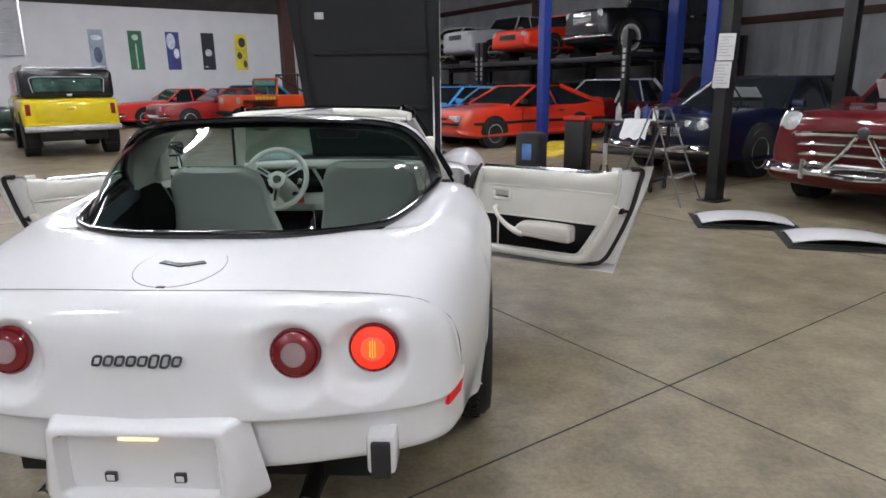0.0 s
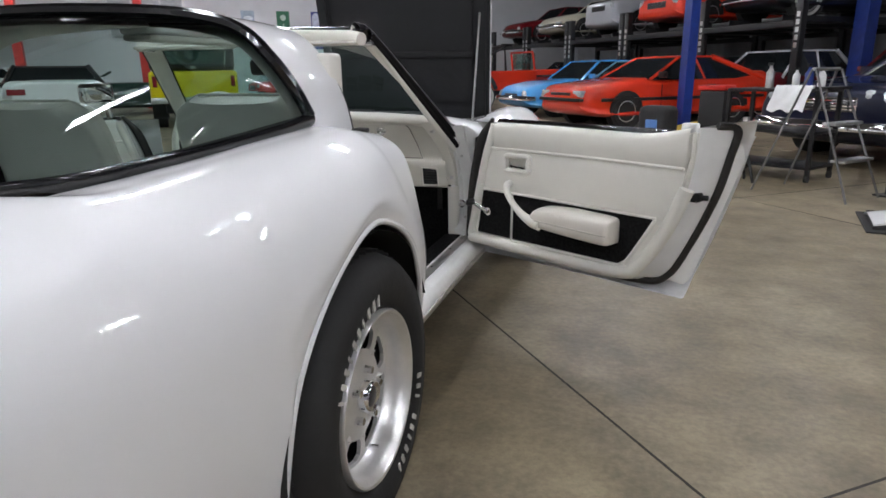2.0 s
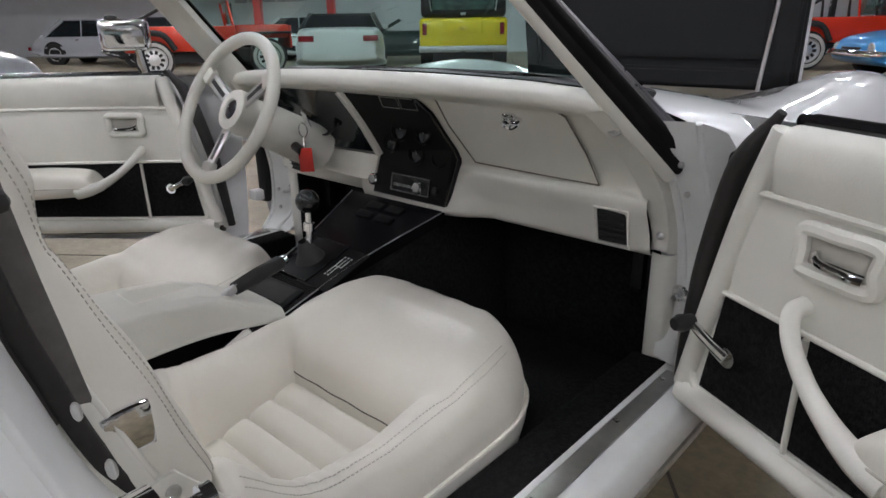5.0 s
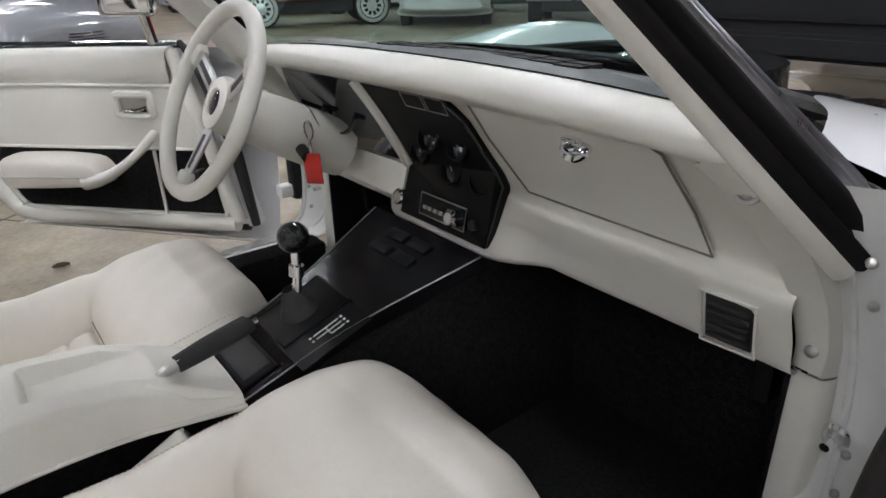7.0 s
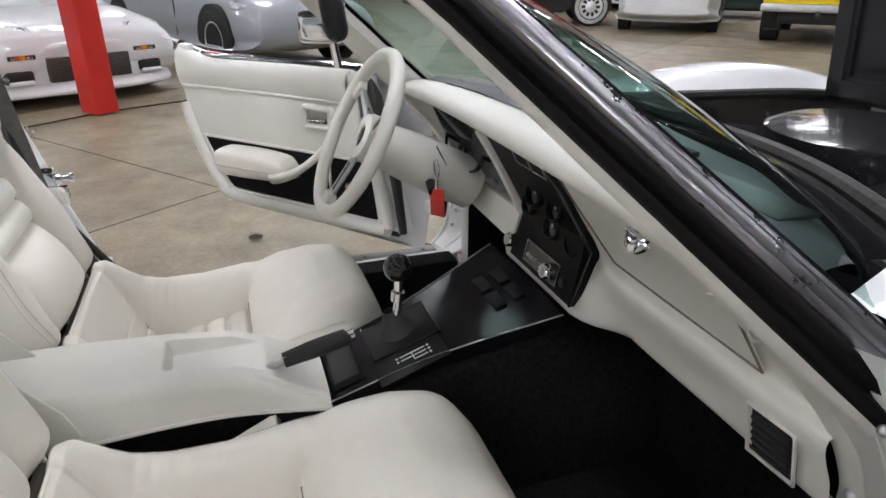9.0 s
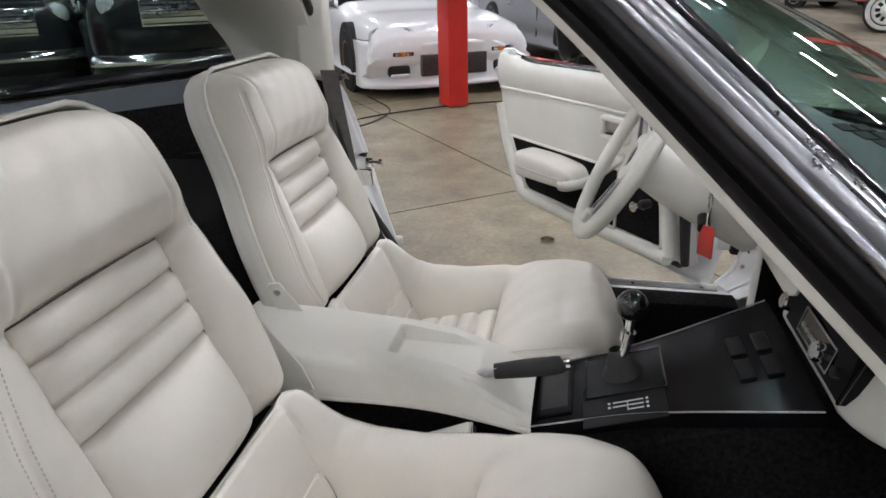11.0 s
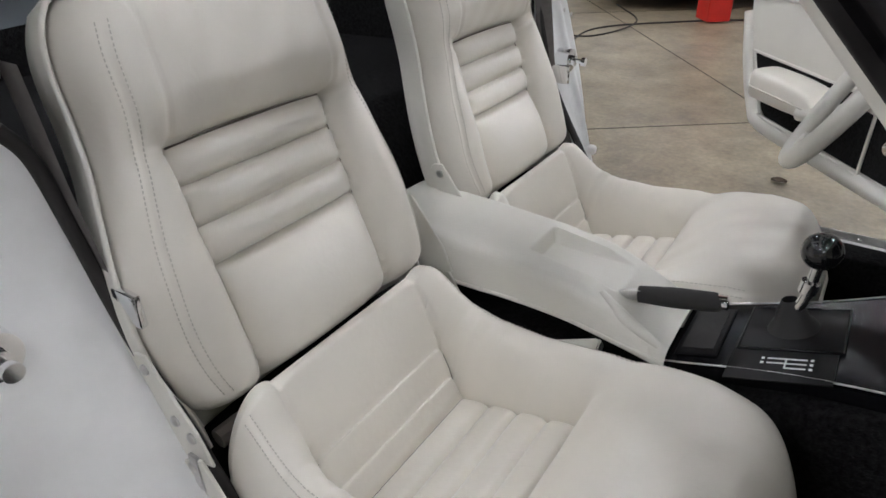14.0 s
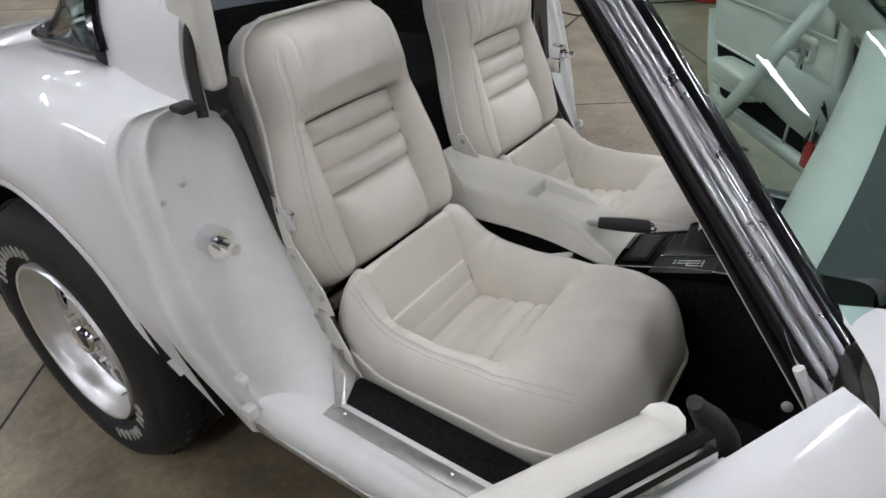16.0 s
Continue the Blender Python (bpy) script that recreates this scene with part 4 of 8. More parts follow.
for n in (9.25, 12.2, 15.15, 18.1, 21.05):
    car_lift(14.2, n, "black four-post parking lift with a car on top")
car("roadster_hardtop", "tomato red retro two-seater up on a lift", up_by(parked(13.9, 12.2, 180), 2.07), paintm=RED, L=4.73, W=1.83, roof=1.32, belt=0.90, hood=0.86, deck=0.92, nose=0.72, tail=0.85, cabin=(-1.05, -0.6, 0.05, 0.65), face="round")
car("vintage_car", "black vintage sedan with white-wall tyres up on a lift", up_by(parked(14.1, 9.1, 172), 2.07), paintm=BLACK, L=4.8, W=1.8, roof=1.7, belt=1.1, hood=1.12, nose=1.05, deck=1.0, tail=0.9, cabin=(-1.7, -1.3, 0.1, 0.4), wheel=0.38, axle=(1.55, -1.4), style="white", face="upright", bumper="chrome", fenders=True)
car("vintage_coupe", "silver thirties street rod up on a lift", up_by(parked(14.0, 15.15, 180), 2.07), paintm=SILVER, L=4.5, W=1.75, roof=1.5, belt=1.0, hood=1.02, nose=0.9, deck=0.9, tail=0.8, cabin=(-1.5, -1.0, 0.0, 0.4), face="round", fenders=True)
car("sedan_car", "pale gold sixties coupe up on a lift", up_by(parked(14.0, 18.1, 180), 2.07), paintm=CREAM, face="square", bumper="chrome")
car("muscle_car", "dark red coupe up on a lift", up_by(parked(14.0, 21.05, 180), 2.07), paintm=MAROON, face="round", bumper="chrome")
car("sedan_car", "dark grey sedan under the lift", parked(12.6, 15.1, 180), paintm=GREY, face="square")
car("sedan_car", "black sedan under the lift", parked(12.6, 18.1, 180), paintm=BLACK, face="round", bumper="chrome")
car("sedan_car", "dark green coupe under the lift", parked(12.9, 12.2, 180), paintm=DGREEN, face="round", bumper="chrome")
car("roof_car", "cream classic coupe behind the maroon sedan", parked(13.4, 0.6, 180), paintm=CREAM, L=4.9, W=1.85, roof=1.45, belt=0.98, face="chrome", bumper="chrome")
# black canopy deck of a raised lift over the maroon sedan
ld = thing("raised_deck", "black raised lift deck above the cars", "car lift", at=FRAME @ Matrix.Translation((10.2, -0.6, 0)))
part("runway", box(-2.6, 3.0, -1.2, 1.6, 2.55, 2.75, 0.02), M["blacksteel"], ld)
for x, y in ((-2.5, 1.7), (2.9, 1.7), (2.9, -1.3)):
    part("post", box(x - 0.08, x + 0.08, y - 0.08, y + 0.08, 0, 3.4, 0.01), M["blacksteel"], ld)


# ---- loose things on the floor ----
# lift-off roof panels on dark mats
def roof_panel(u, n, turn):
    t = thing("roof_panel", "white lift-off roof panel lying on a dark mat", "car roof panel", "lift-off roof panels", at=FRAME @ pose(u, n, 0.014, 0, 0, turn))
    rows = []
    for a in np.linspace(-1, 1, 12):
        rows.append([(a * 0.40 * (1 - 0.10 * (b > 0.9)), b * 0.30 + 0.04 * a * a, 0.085 - 0.055 * abs(a) ** 2.2 - 0.07 * max(0, b) ** 3 - 0.01 * b * b) for b in np.linspace(-1, 1, 12)])
    part("skin", thicken(grid(rows), 0.012), M["white"], t)
    part("edge_seal", tube([(0.40, -0.26, 0.012), (0.38, 0.30, 0.012), (-0.38, 0.30, 0.012), (-0.40, -0.26, 0.012)], 0.012, 8, closed=True), M["rubber"], t)
    return t


def floor_mat_thing(u, n, turn):
    t = thing("floor_mat", "dark rubber mat lying on the concrete", "mat", "floor mats", at=FRAME @ pose(u, n, 0, 0, 0, turn))
    part("sheet", box(-0.46, 0.46, -0.35, 0.35, 0, 0.012, 0.004), M["rubber"], t)


for u, n, a in ((4.72, 0.52, -48), (4.62, -0.42, -52)):
    floor_mat_thing(u, n, a)
    roof_panel(u - 0.02, n, a)

# folding aluminium step ladder
M["ladder"] = mat("worn_grey_ladder", (0.16, 0.16, 0.16), 0.45, metal=0.6, var=0.2, scale=20)
lad = thing("step_ladder", "folding aluminium step ladder beside the post", "ladder", at=FRAME @ pose(5.0, 1.75, 0, 0, 0, 10))
for s in (-1, 1):
    part("front_leg", tube([(s * 0.25, -0.42, 0.01), (s * 0.19, 0.0, 1.05)], 0.010, 8), M["ladder"], lad)
    part("back_leg", tube([(s * 0.25, 0.40, 0.01), (s * 0.19, 0.03, 1.05)], 0.010, 8), M["ladder"], lad)
for z, y, d in ((0.33, -0.29, 0.12), (0.62, -0.175, 0.11), (0.90, -0.06, 0.10)):
    part("step", box(-0.235 + z * 0.05, 0.235 - z * 0.05, y - d / 2, y + d / 2, z - 0.012, z + 0.012, 0.005), M["aluminium"] if z < 0.8 else M["black"], lad)
part("top_rail", tube([(-0.19, 0.02, 1.05), (0.19, 0.02, 1.05)], 0.014, 8), M["aluminium"], lad)

# workshop trolley with bottles and rags
tr = thing("detailing_trolley", "dark workshop trolley with shelves", "trolley", at=FRAME @ pose(5.55, 2.65, 0, 0, 0, 15))
for z in (0.12, 0.45, 0.84):
    part("shelf", box(-0.25, 0.25, -0.45, 0.45, z, z + 0.03, 0.006), M["blacksteel"], tr)
for x in (-0.23, 0.23):
    for y in (-0.43, 0.43):
        part("leg", box(x - 0.018, x + 0.018, y - 0.018, y + 0.018, 0.07, 0.84), M["blacksteel"], tr, smooth=0)
        part("caster", cyl((x, y - 0.015, 0.035), (x, y + 0.015, 0.035), 0.035, seg=14), M["rubber"], tr)
for k, (y, hgt, r, mm) in enumerate(((-0.32, 0.20, 0.035, "paper"), (-0.20, 0.22, 0.04, "bluesteel"), (-0.08, 0.19, 0.035, "paper"), (0.18, 0.24, 0.04, "aluminium"))):
    b = thing("spray_bottle", f"{ {'paper': 'white', 'bluesteel': 'blue', 'aluminium': 'silver'}[mm]} cleaning bottle standing on the trolley", "bottle", "cleaning bottles", at=FRAME @ pose(5.55, 2.65, 0.87, 0, 0, 15) @ Matrix.Translation((0.05, y, 0)))
    part("bottle", revolve([(0, 0), (r, 0), (r, hgt * 0.62), (r * 0.4, hgt * 0.8), (r * 0.4, hgt * 0.9)], 14), M[mm], b)
    part("nozzle", box(-0.05, 0.02, -0.012, 0.012, hgt * 0.9, hgt * 1.02, 0.005), M["black"], b)
rg = thing("cleaning_rag", "white rag draped over the trolley edge", "rag", at=FRAME @ pose(5.33, 2.35, 0.875, 0, 0, 20))
part("cloth", thicken(grid([[(x * 0.1, y * 0.16, 0.012 - 0.14 * max(0, -x - 0.1) + 0.015 * math.sin(7 * y + 4 * x)) for y in np.linspace(-1, 1, 14)] for x in np.linspace(-1.6, 1, 12)]), 0.004), M["paper"], rg)
ty = thing("tool_tray", "red tool tray with small bottles beside the trolley", "tool tray", at=FRAME @ pose(5.75, 3.75, 0, 0, 0, 20))
part("tray", box(-0.13, 0.13, -0.17, 0.17, 0.82, 0.88, 0.015), M["redsteel"], ty)
part("stand", box(-0.11, 0.11, -0.15, 0.15, 0, 0.82, 0.02), M["blacksteel"], ty)
bag = thing("black_bag", "black bag with blue pocket hung beside the trolley", "bag", at=FRAME @ pose(5.6, 4.55, 0, 0, 0, 20))
part("sack", box(-0.15, 0.15, -0.22, 0.22, 0, 0.62, 0.08, 3), M["rubber"], bag)
part("pocket", box(-0.165, -0.145, -0.08, 0.08, 0.2, 0.45, 0.008), mat("blue_cloth", (0.10, 0.22, 0.5), 0.8), bag)
js = thing("jack_stand", "black steel jack stand on the floor", "jack stand", at=FRAME @ pose(4.95, 2.5, 0, 0, 0, 30))
for k in range(3):
    a = 2.1 * k
    part("leg", tube([(0.16 * math.cos(a), 0.16 * math.sin(a), 0.01), (0.03 * math.cos(a), 0.03 * math.sin(a), 0.36)], 0.014, 8), M["blacksteel"], js)
part("shaft", box(-0.025, 0.025, -0.025, 0.025, 0.25, 0.62, 0.006), M["steel"], js)
# yellow drive-on ramps
for k in range(3):
    rm = thing("floor_ramp", "yellow steel drive-on ramp lying on the floor", "ramp", "yellow ramps", at=FRAME @ pose(8.0 - 0.0 * k, 6.1 + 0.42 * k, 0, 0, 0, 8))
    part("ramp", extrude([(-0.7, 0), (0.7, 0), (0.7, 0.14)], -0.17, 0.17, Matrix.Rotation(radians(90), 4, "X"), 0.006), M["yellowsteel"], rm, smooth=0)
# thin black cable across the floor and a small bit of dirt
cb = thing("floor_cable", "thin black cable lying on the concrete", "cable")
part("cord", tube([(-3.6, -1.3, 0.006), (-4.35, -1.36, 0.006), (-4.9, -0.9, 0.006), (-5.3, -0.34, 0.006), (-5.6, 0.5, 0.006), (-5.5, 1.6, 0.006), (-6.2, 2.4, 0.006)], 0.007, 6, 50), M["rubber"], cb)
cb2 = thing("floor_cable", "thin black cable lying on the concrete", "cable")
part("cord", tube([hall(-5.4, 1.3, 0.006), hall(-4.4, 1.2, 0.006), hall(-4.0, 1.45, 0.006), hall(-4.5, 2.0, 0.006), hall(-5.4, 2.1, 0.006)], 0.007, 6, 40), M["rubber"], cb2)
db = thing("dry_leaf", "small brown dry leaf on the concrete", "leaf")
part("blade", moved(thicken(grid([[(0.022 * a * (1 - b * b), 0.03 * b, 0.008 + 0.008 * a * a) for a in (-1, -0.5, 0, 0.5, 1)] for b in np.linspace(-0.98, 0.98, 8)]), 0.002), Matrix.Translation((-1.843, 0.46, 0.002))), mat("dry_brown", (0.06, 0.04, 0.025), 0.8), db)
# ---- the white sports car: +Y ahead, the middle of the door strikers at Y = 0 ----
CAR = thing("sports_car", "white seventies sports coupe, doors and hood open, roof panels off", "car")


def pair(name, make, material, parent=None, label="", smooth=40.0):
    """A part for each side of the car."""
    a = part(name, make(), material, parent or CAR, label, smooth)
    b = part(name, mirror(make()), material, parent or CAR, label, smooth)
    return a, b


REAR = [
    [(0, -1.40, 0.835), (0.40, -1.385, 0.831), (0.62, -1.36, 0.812), (0.70, -1.33, 0.785), (0.765, -1.27, 0.70), (0.785, -1.235, 0.55), (0.775, -1.23, 0.38)],
    [(0, -1.07, 0.894), (0.42, -1.04, 0.893), (0.66, -1.0, 0.872), (0.775, -0.99, 0.82), (0.835, -0.98, 0.68), (0.835, -0.97, 0.50), (0.80, -0.96, 0.31)],
    [(0.46, -0.95, 0.886), (0.58, -0.90, 0.893), (0.69, -0.86, 0.892), (0.80, -0.85, 0.835), (0.862, -0.84, 0.70), (0.86, -0.835, 0.50), (0.84, -0.83, 0.30)],
    [(0.535, -0.84, 0.896), (0.615, -0.80, 0.904), (0.71, -0.77, 0.905), (0.81, -0.76, 0.85), (0.868, -0.76, 0.72), (0.872, -0.77, 0.62), (0.86, -0.78, 0.53)],
    [(0.59, -0.70, 0.912), (0.645, -0.67, 0.918), (0.725, -0.65, 0.914), (0.82, -0.64, 0.86), (0.874, -0.64, 0.75), (0.875, -0.64, 0.70), (0.865, -0.64, 0.672)],
    [(0.635, -0.47, 0.938), (0.68, -0.46, 0.938), (0.75, -0.44, 0.931), (0.828, -0.44, 0.880), (0.875, -0.44, 0.81), (0.877, -0.445, 0.78), (0.868, -0.45, 0.752)],
    [(0.655, -0.31, 0.949), (0.695, -0.305, 0.947), (0.76, -0.30, 0.936), (0.826, -0.29, 0.886), (0.869, -0.285, 0.80), (0.875, -0.285, 0.755), (0.866, -0.29, 0.717)],
    [(0.66, -0.23, 0.938), (0.705, -0.23, 0.938), (0.768, -0.235, 0.927), (0.826, -0.23, 0.874), (0.863, -0.19, 0.76), (0.870, -0.175, 0.69), (0.864, -0.175, 0.640)],
    [(0.66, -0.16, 0.925), (0.71, -0.162, 0.928), (0.773, -0.175, 0.917), (0.826, -0.165, 0.864), (0.855, -0.125, 0.74), (0.863, -0.095, 0.62), (0.858, -0.11, 0.53)],
    [(0.66, -0.10, 0.916), (0.71, -0.110, 0.920), (0.775, -0.125, 0.909), (0.825, -0.108, 0.858), (0.848, -0.072, 0.72), (0.853, -0.035, 0.55), (0.815, 0.012, 0.325)],
]
bm = loft(REAR, 110, 44, flip=False)
bm = join(bm, mirror(loft(REAR, 110, 44)))
bmesh.ops.remove_doubles(bm, verts=bm.verts, dist=1e-4)
bmesh.ops.recalc_face_normals(bm, faces=bm.faces)
part("rear_body", bm, M["white"], CAR, "glossy white rear deck and quarter panels", smooth=60)
pair("arch_lip", lambda: tube([r[-1] for r in REAR[2:-1]] + [(0.838, -0.052, 0.43)], 0.008, 8, 50), M["white"])
pair("wheel_well", lambda: loft([[(x, -0.44 + 0.40 * math.cos(a), 0.33 + 0.40 * math.sin(a)) for x in (0.58, 0.86)] for a in np.linspace(0.35, 3.34, 10)], 30, 4), M["well"])
pair("wheel_well_wall", lambda: box(0.57, 0.58, -0.85, -0.03, 0.2, 0.68), M["well"], smooth=0)

PLAN = [(0, 0), (0.30, 0.022), (0.50, 0.058), (0.62, 0.092), (0.70, 0.128), (0.752, 0.18), (0.783, 0.27), (0.790, 0.31)]
PROF = [(0.128, 0.837), (0.10, 0.832), (0.055, 0.81), (0.02, 0.765), (0.0, 0.70), (-0.018, 0.62), (-0.03, 0.56), (-0.027, 0.54), (0.0, 0.527), (0.004, 0.46), (0.012, 0.39), (0.05, 0.372)]


def tail_point(x, v):
    """The bumper cover at a distance x from the middle and a height step v."""
    p = cr([(a, b, 0) for a, b in PLAN], 60)
    q = PROF[v]
    k = 1 - 0.5 * min(1, x / 0.7) ** 2 if q[0] > 0 and v < 4 else 1.0
    y = np.interp(x, [a[0] for a in p], [a[1] for a in p])
    top = float(np.interp(x, (0, 0.40, 0.62, 0.70, 0.74, 0.765, 0.785), (0.837, 0.833, 0.814, 0.786, 0.745, 0.70, 0.56)))
    z = 0.54 + (q[1] - 0.54) * (top - 0.54) / 0.297 if v < 8 else q[1] + (0.02 if v > 8 else 0) * (x / 0.7) ** 2
    return (x, -1.526 + y + q[0] * k, z)


XS = (0, 0.30, 0.5, 0.62, 0.7, 0.752, 0.783, 0.790)
ROWS_T = [[tail_point(x, v) for x in XS] for v in range(len(PROF))]
bm = loft(ROWS_T, 120, 90)
bm = join(bm, mirror(loft(ROWS_T, 120, 90)))
# a round dish behind each lamp, deeper below it and inboard
for v in bm.verts:
    for cx in (0.372, 0.563):
        d = math.hypot(abs(v.co.x) - cx + 0.014, v.co.z - 0.674)
        if d < 0.118:
            v.co.y += 0.036 * (1 - step(0.068, 0.112, d))
bmesh.ops.remove_doubles(bm, verts=bm.verts, dist=1e-4)
bmesh.ops.recalc_face_normals(bm, faces=bm.faces)
BUMP = part("rear_bumper", bm, M["white"], CAR, "moulded white rear bumper cover", smooth=60)
pair("bumper_backing", lambda: tube([(0.690, -1.325, 0.765), (0.735, -1.290, 0.715), (0.752, -1.262, 0.66), (0.762, -1.242, 0.55), (0.755, -1.235, 0.40)], 0.022, 10, 30), M["white"])
part("bumper_seam", tube([(-0.70, -1.33, 0.785), (-0.62, -1.36, 0.814), (-0.40, -1.385, 0.833), (0, -1.40, 0.837), (0.40, -1.385, 0.833), (0.62, -1.36, 0.814), (0.70, -1.33, 0.785)], 0.0013, 6, 40), M["panelgap"], CAR)


def lamp(x, lit, inner):
    y = tail_point(abs(x), 4)[1]
    yaw = 2 if x > 0 else -2
    m = Matrix.Translation((x, y + 0.024, 0.697)) @ pose(0, 0, 0, 90 - 8, 0, 0) @ pose(0, 0, 0, 0, yaw, 0) @ Matrix.Diagonal((0.85, 0.85, 0.85, 1))
    rim = part("tail_light", revolve([(0.075, -0.05), (0.075, 0.004), (0.070, 0.010), (0.066, 0.006)], 36, m), M["lens_red"], BUMP, "round red tail lamp" + (", lit" if lit else ""))
    part("lens", revolve([(0.068, 0.0), (0.064, 0.010), (0.045, 0.018), (0.034, 0.019)], 36, m), M["lens_lit"] if lit else M["lens_red"], rim)
    part("lens_centre", revolve([(0.0345, 0.0185), (0.025, 0.023), (0.0, 0.025)], 30, m), M["lens_warm"] if lit else M["lens_clear"], rim)
    for k in range(7):
        part("lens_flute", moved(box(-0.0018, 0.0018, -0.028 + abs(k - 3) * 0.004, 0.028 - abs(k - 3) * 0.004, 0.019, 0.0255 - 0.0006 * (k - 3) ** 2, 0.001), m @ Matrix.Translation(((k - 3) * 0.0075, 0, 0))), (M["lamp_hot"] if abs(k - 3) < 2 else M["lens_warm"]) if lit else M["lens_clear"], rim, smooth=0)
    part("lens_ring", revolve([(0.0375, 0.015), (0.0365, 0.0225), (0.0345, 0.0225), (0.0335, 0.015)], 30, m), M["lens_clear"], rim)


for x, lit, inner in ((0.372, False, True), (0.563, True, False), (-0.372, False, True), (-0.563, True, False)):
    lamp(x, lit, inner)
# raised model script on the tail: plain slanted shapes
for k, x in enumerate(np.linspace(-0.100, 0.100, 8)):
    m = Matrix.Translation((x, -1.5325, 0.70)) @ pose(0, 0, 0, 78, 0, 0) @ Matrix(((1, 0.25, 0, 0), (0, 1, 0, 0), (0, 0, 1, 0), (0, 0, 0, 1)))
    h = 0.011 if k not in (5, 6) else 0.015
    loop = [(0.010 * math.copysign(abs(math.cos(a)) ** 0.5, math.cos(a)), h * math.copysign(abs(math.sin(a)) ** 0.5, math.sin(a)), 0.003) for a in np.linspace(0, 2 * math.pi, 20, endpoint=False)]
    part("badge_script", moved(tube(loop, 0.0032, 6, closed=True), m), M["ink"], BUMP)
# licence plate pocket
def plate_ring(hw, hw2, z0, z1, y, r):
    """A rounded trapezoid across the tail: hw wide below, hw2 above."""
    out = []
    for cx, cz, a0 in ((hw2 - r, z1 - r, 0), (-hw2 + r, z1 - r, 90), (-hw + r, z0 + r, 180), (hw - r, z0 + r, 270)):
        out += [(cx + r * math.cos(radians(a0 + a)), y, cz + r * math.sin(radians(a0 + a))) for a in (0, 22, 45, 68, 90)]
    return out


POCKET = [plate_ring(0.30, 0.262, 0.325, 0.560, -1.520, 0.03), plate_ring(0.272, 0.240, 0.330, 0.556, -1.560, 0.03), plate_ring(0.243, 0.226, 0.338, 0.550, -1.590, 0.026), plate_ring(0.226, 0.217, 0.345, 0.543, -1.598, 0.022),
          plate_ring(0.207, 0.203, 0.357, 0.532, -1.598, 0.018), plate_ring(0.198, 0.196, 0.363, 0.526, -1.588, 0.016), plate_ring(0.192, 0.191, 0.367, 0.522, -1.562, 0.014)]
pk = grid(POCKET, closed=True)
pk.verts.ensure_lookup_table()
pk.faces.new([pk.verts[k] for k in range(6 * 20, 7 * 20)])
bmesh.ops.recalc_face_normals(pk, faces=pk.faces)
pp = part("plate_pocket", pk, M["white"], BUMP, "recessed white plate pocket", 50)
for x in (-0.089, 0.089):
    part("plate_clip", box(x - 0.015, x + 0.015, -1.572, -1.560, 0.388, 0.414, 0.003), M["ink"], BUMP)
    part("clip_screw", box(x - 0.009, x + 0.011, -1.5745, -1.571, 0.393, 0.409, 0.002), M["jamb"], BUMP)
part("plate_lamp", box(-0.05, 0.05, -1.582, -1.566, 0.510, 0.521, 0.003), glow_mat("lit_plate_lamp", (1.0, 0.72, 0.45), 1.2), BUMP)
pair("bumper_guard", lambda: box(0.545, 0.62, -1.50, -1.40, 0.375, 0.485, 0.012, 2), M["white"], BUMP)
pair("guard_pad", lambda: box(0.558, 0.608, -1.512, -1.49, 0.37, 0.472, 0.006, 2), M["rubber"], BUMP)
pair("exhaust_pipe", lambda: cyl((0.36, -1.1, 0.25), (0.37, -1.46, 0.24), 0.035, seg=18), M["chrome"], CAR)
part("rear_valance", box(-0.60, 0.60, -1.30, -1.28, 0.30, 0.42, 0.01), M["well"], CAR)
part("underbody", box(-0.56, 0.56, -1.28, 0.1, 0.22, 0.34), M["well"], CAR, smooth=0)
M["marker"] = glow_mat("lit_marker_lens", (0.75, 0.012, 0.012), 0.14)
pair("side_marker", lambda: moved(extrude([(-0.055, -0.018), (0.038, -0.018), (0.056, 0.018), (-0.032, 0.018)], -0.012, 0.003, bevel=0.003), Matrix.Translation((0.768, -1.316, 0.522)) @ pose(0, 0, 0, 90, 0, 71)), M["marker"], CAR, "lit red side marker lamp")
# fuel lid ring with crossed-flag badge on the rear deck
def deck_z(x, y):
    return 0.894 + (y + 1.07) * (0.894 - 0.835) / 0.33 - 0.004


ring = [(0.125 * math.cos(a), -1.255 + 0.125 * math.sin(a)) for a in np.linspace(0, 2 * math.pi, 40, endpoint=False)]
part("fuel_lid_gap", tube([(x, y, deck_z(x, y) + 0.0035) for x, y in ring], 0.0014, 6, closed=True), M["panelgap"], CAR)
for s in (-1, 1):
    part("flag_badge", moved(extrude([(0, -0.012), (s * 0.068, 0.012), (s * 0.056, 0.026), (s * 0.022, 0.012), (0, 0.01)], 0.001, 0.005), Matrix.Translation((0, -1.255, deck_z(0, -1.255) + 0.004)) @ pose(0, 0, 0, 10, 0, 0)), M["ink"], CAR, smooth=0)
part("lid_latch", box(-0.012, 0.012, -1.384, -1.372, deck_z(0, -1.378), deck_z(0, -1.378) + 0.006, 0.002), M["ink"], CAR)

# roof band behind the seats and the fastback glass
BAND_F = [(0.668, -0.072, 0.905), (0.655, -0.09, 1.0), (0.615, -0.10, 1.09), (0.545, -0.10, 1.165), (0.42, -0.09, 1.203), (0.2, -0.085, 1.22), (0, -0.085, 1.225)]
BAND_R = [(0.668, -0.315, 0.935), (0.650, -0.335, 1.02), (0.61, -0.362, 1.095), (0.54, -0.37, 1.16), (0.42, -0.41, 1.192), (0.2, -0.44, 1.206), (0, -0.445, 1.21)]


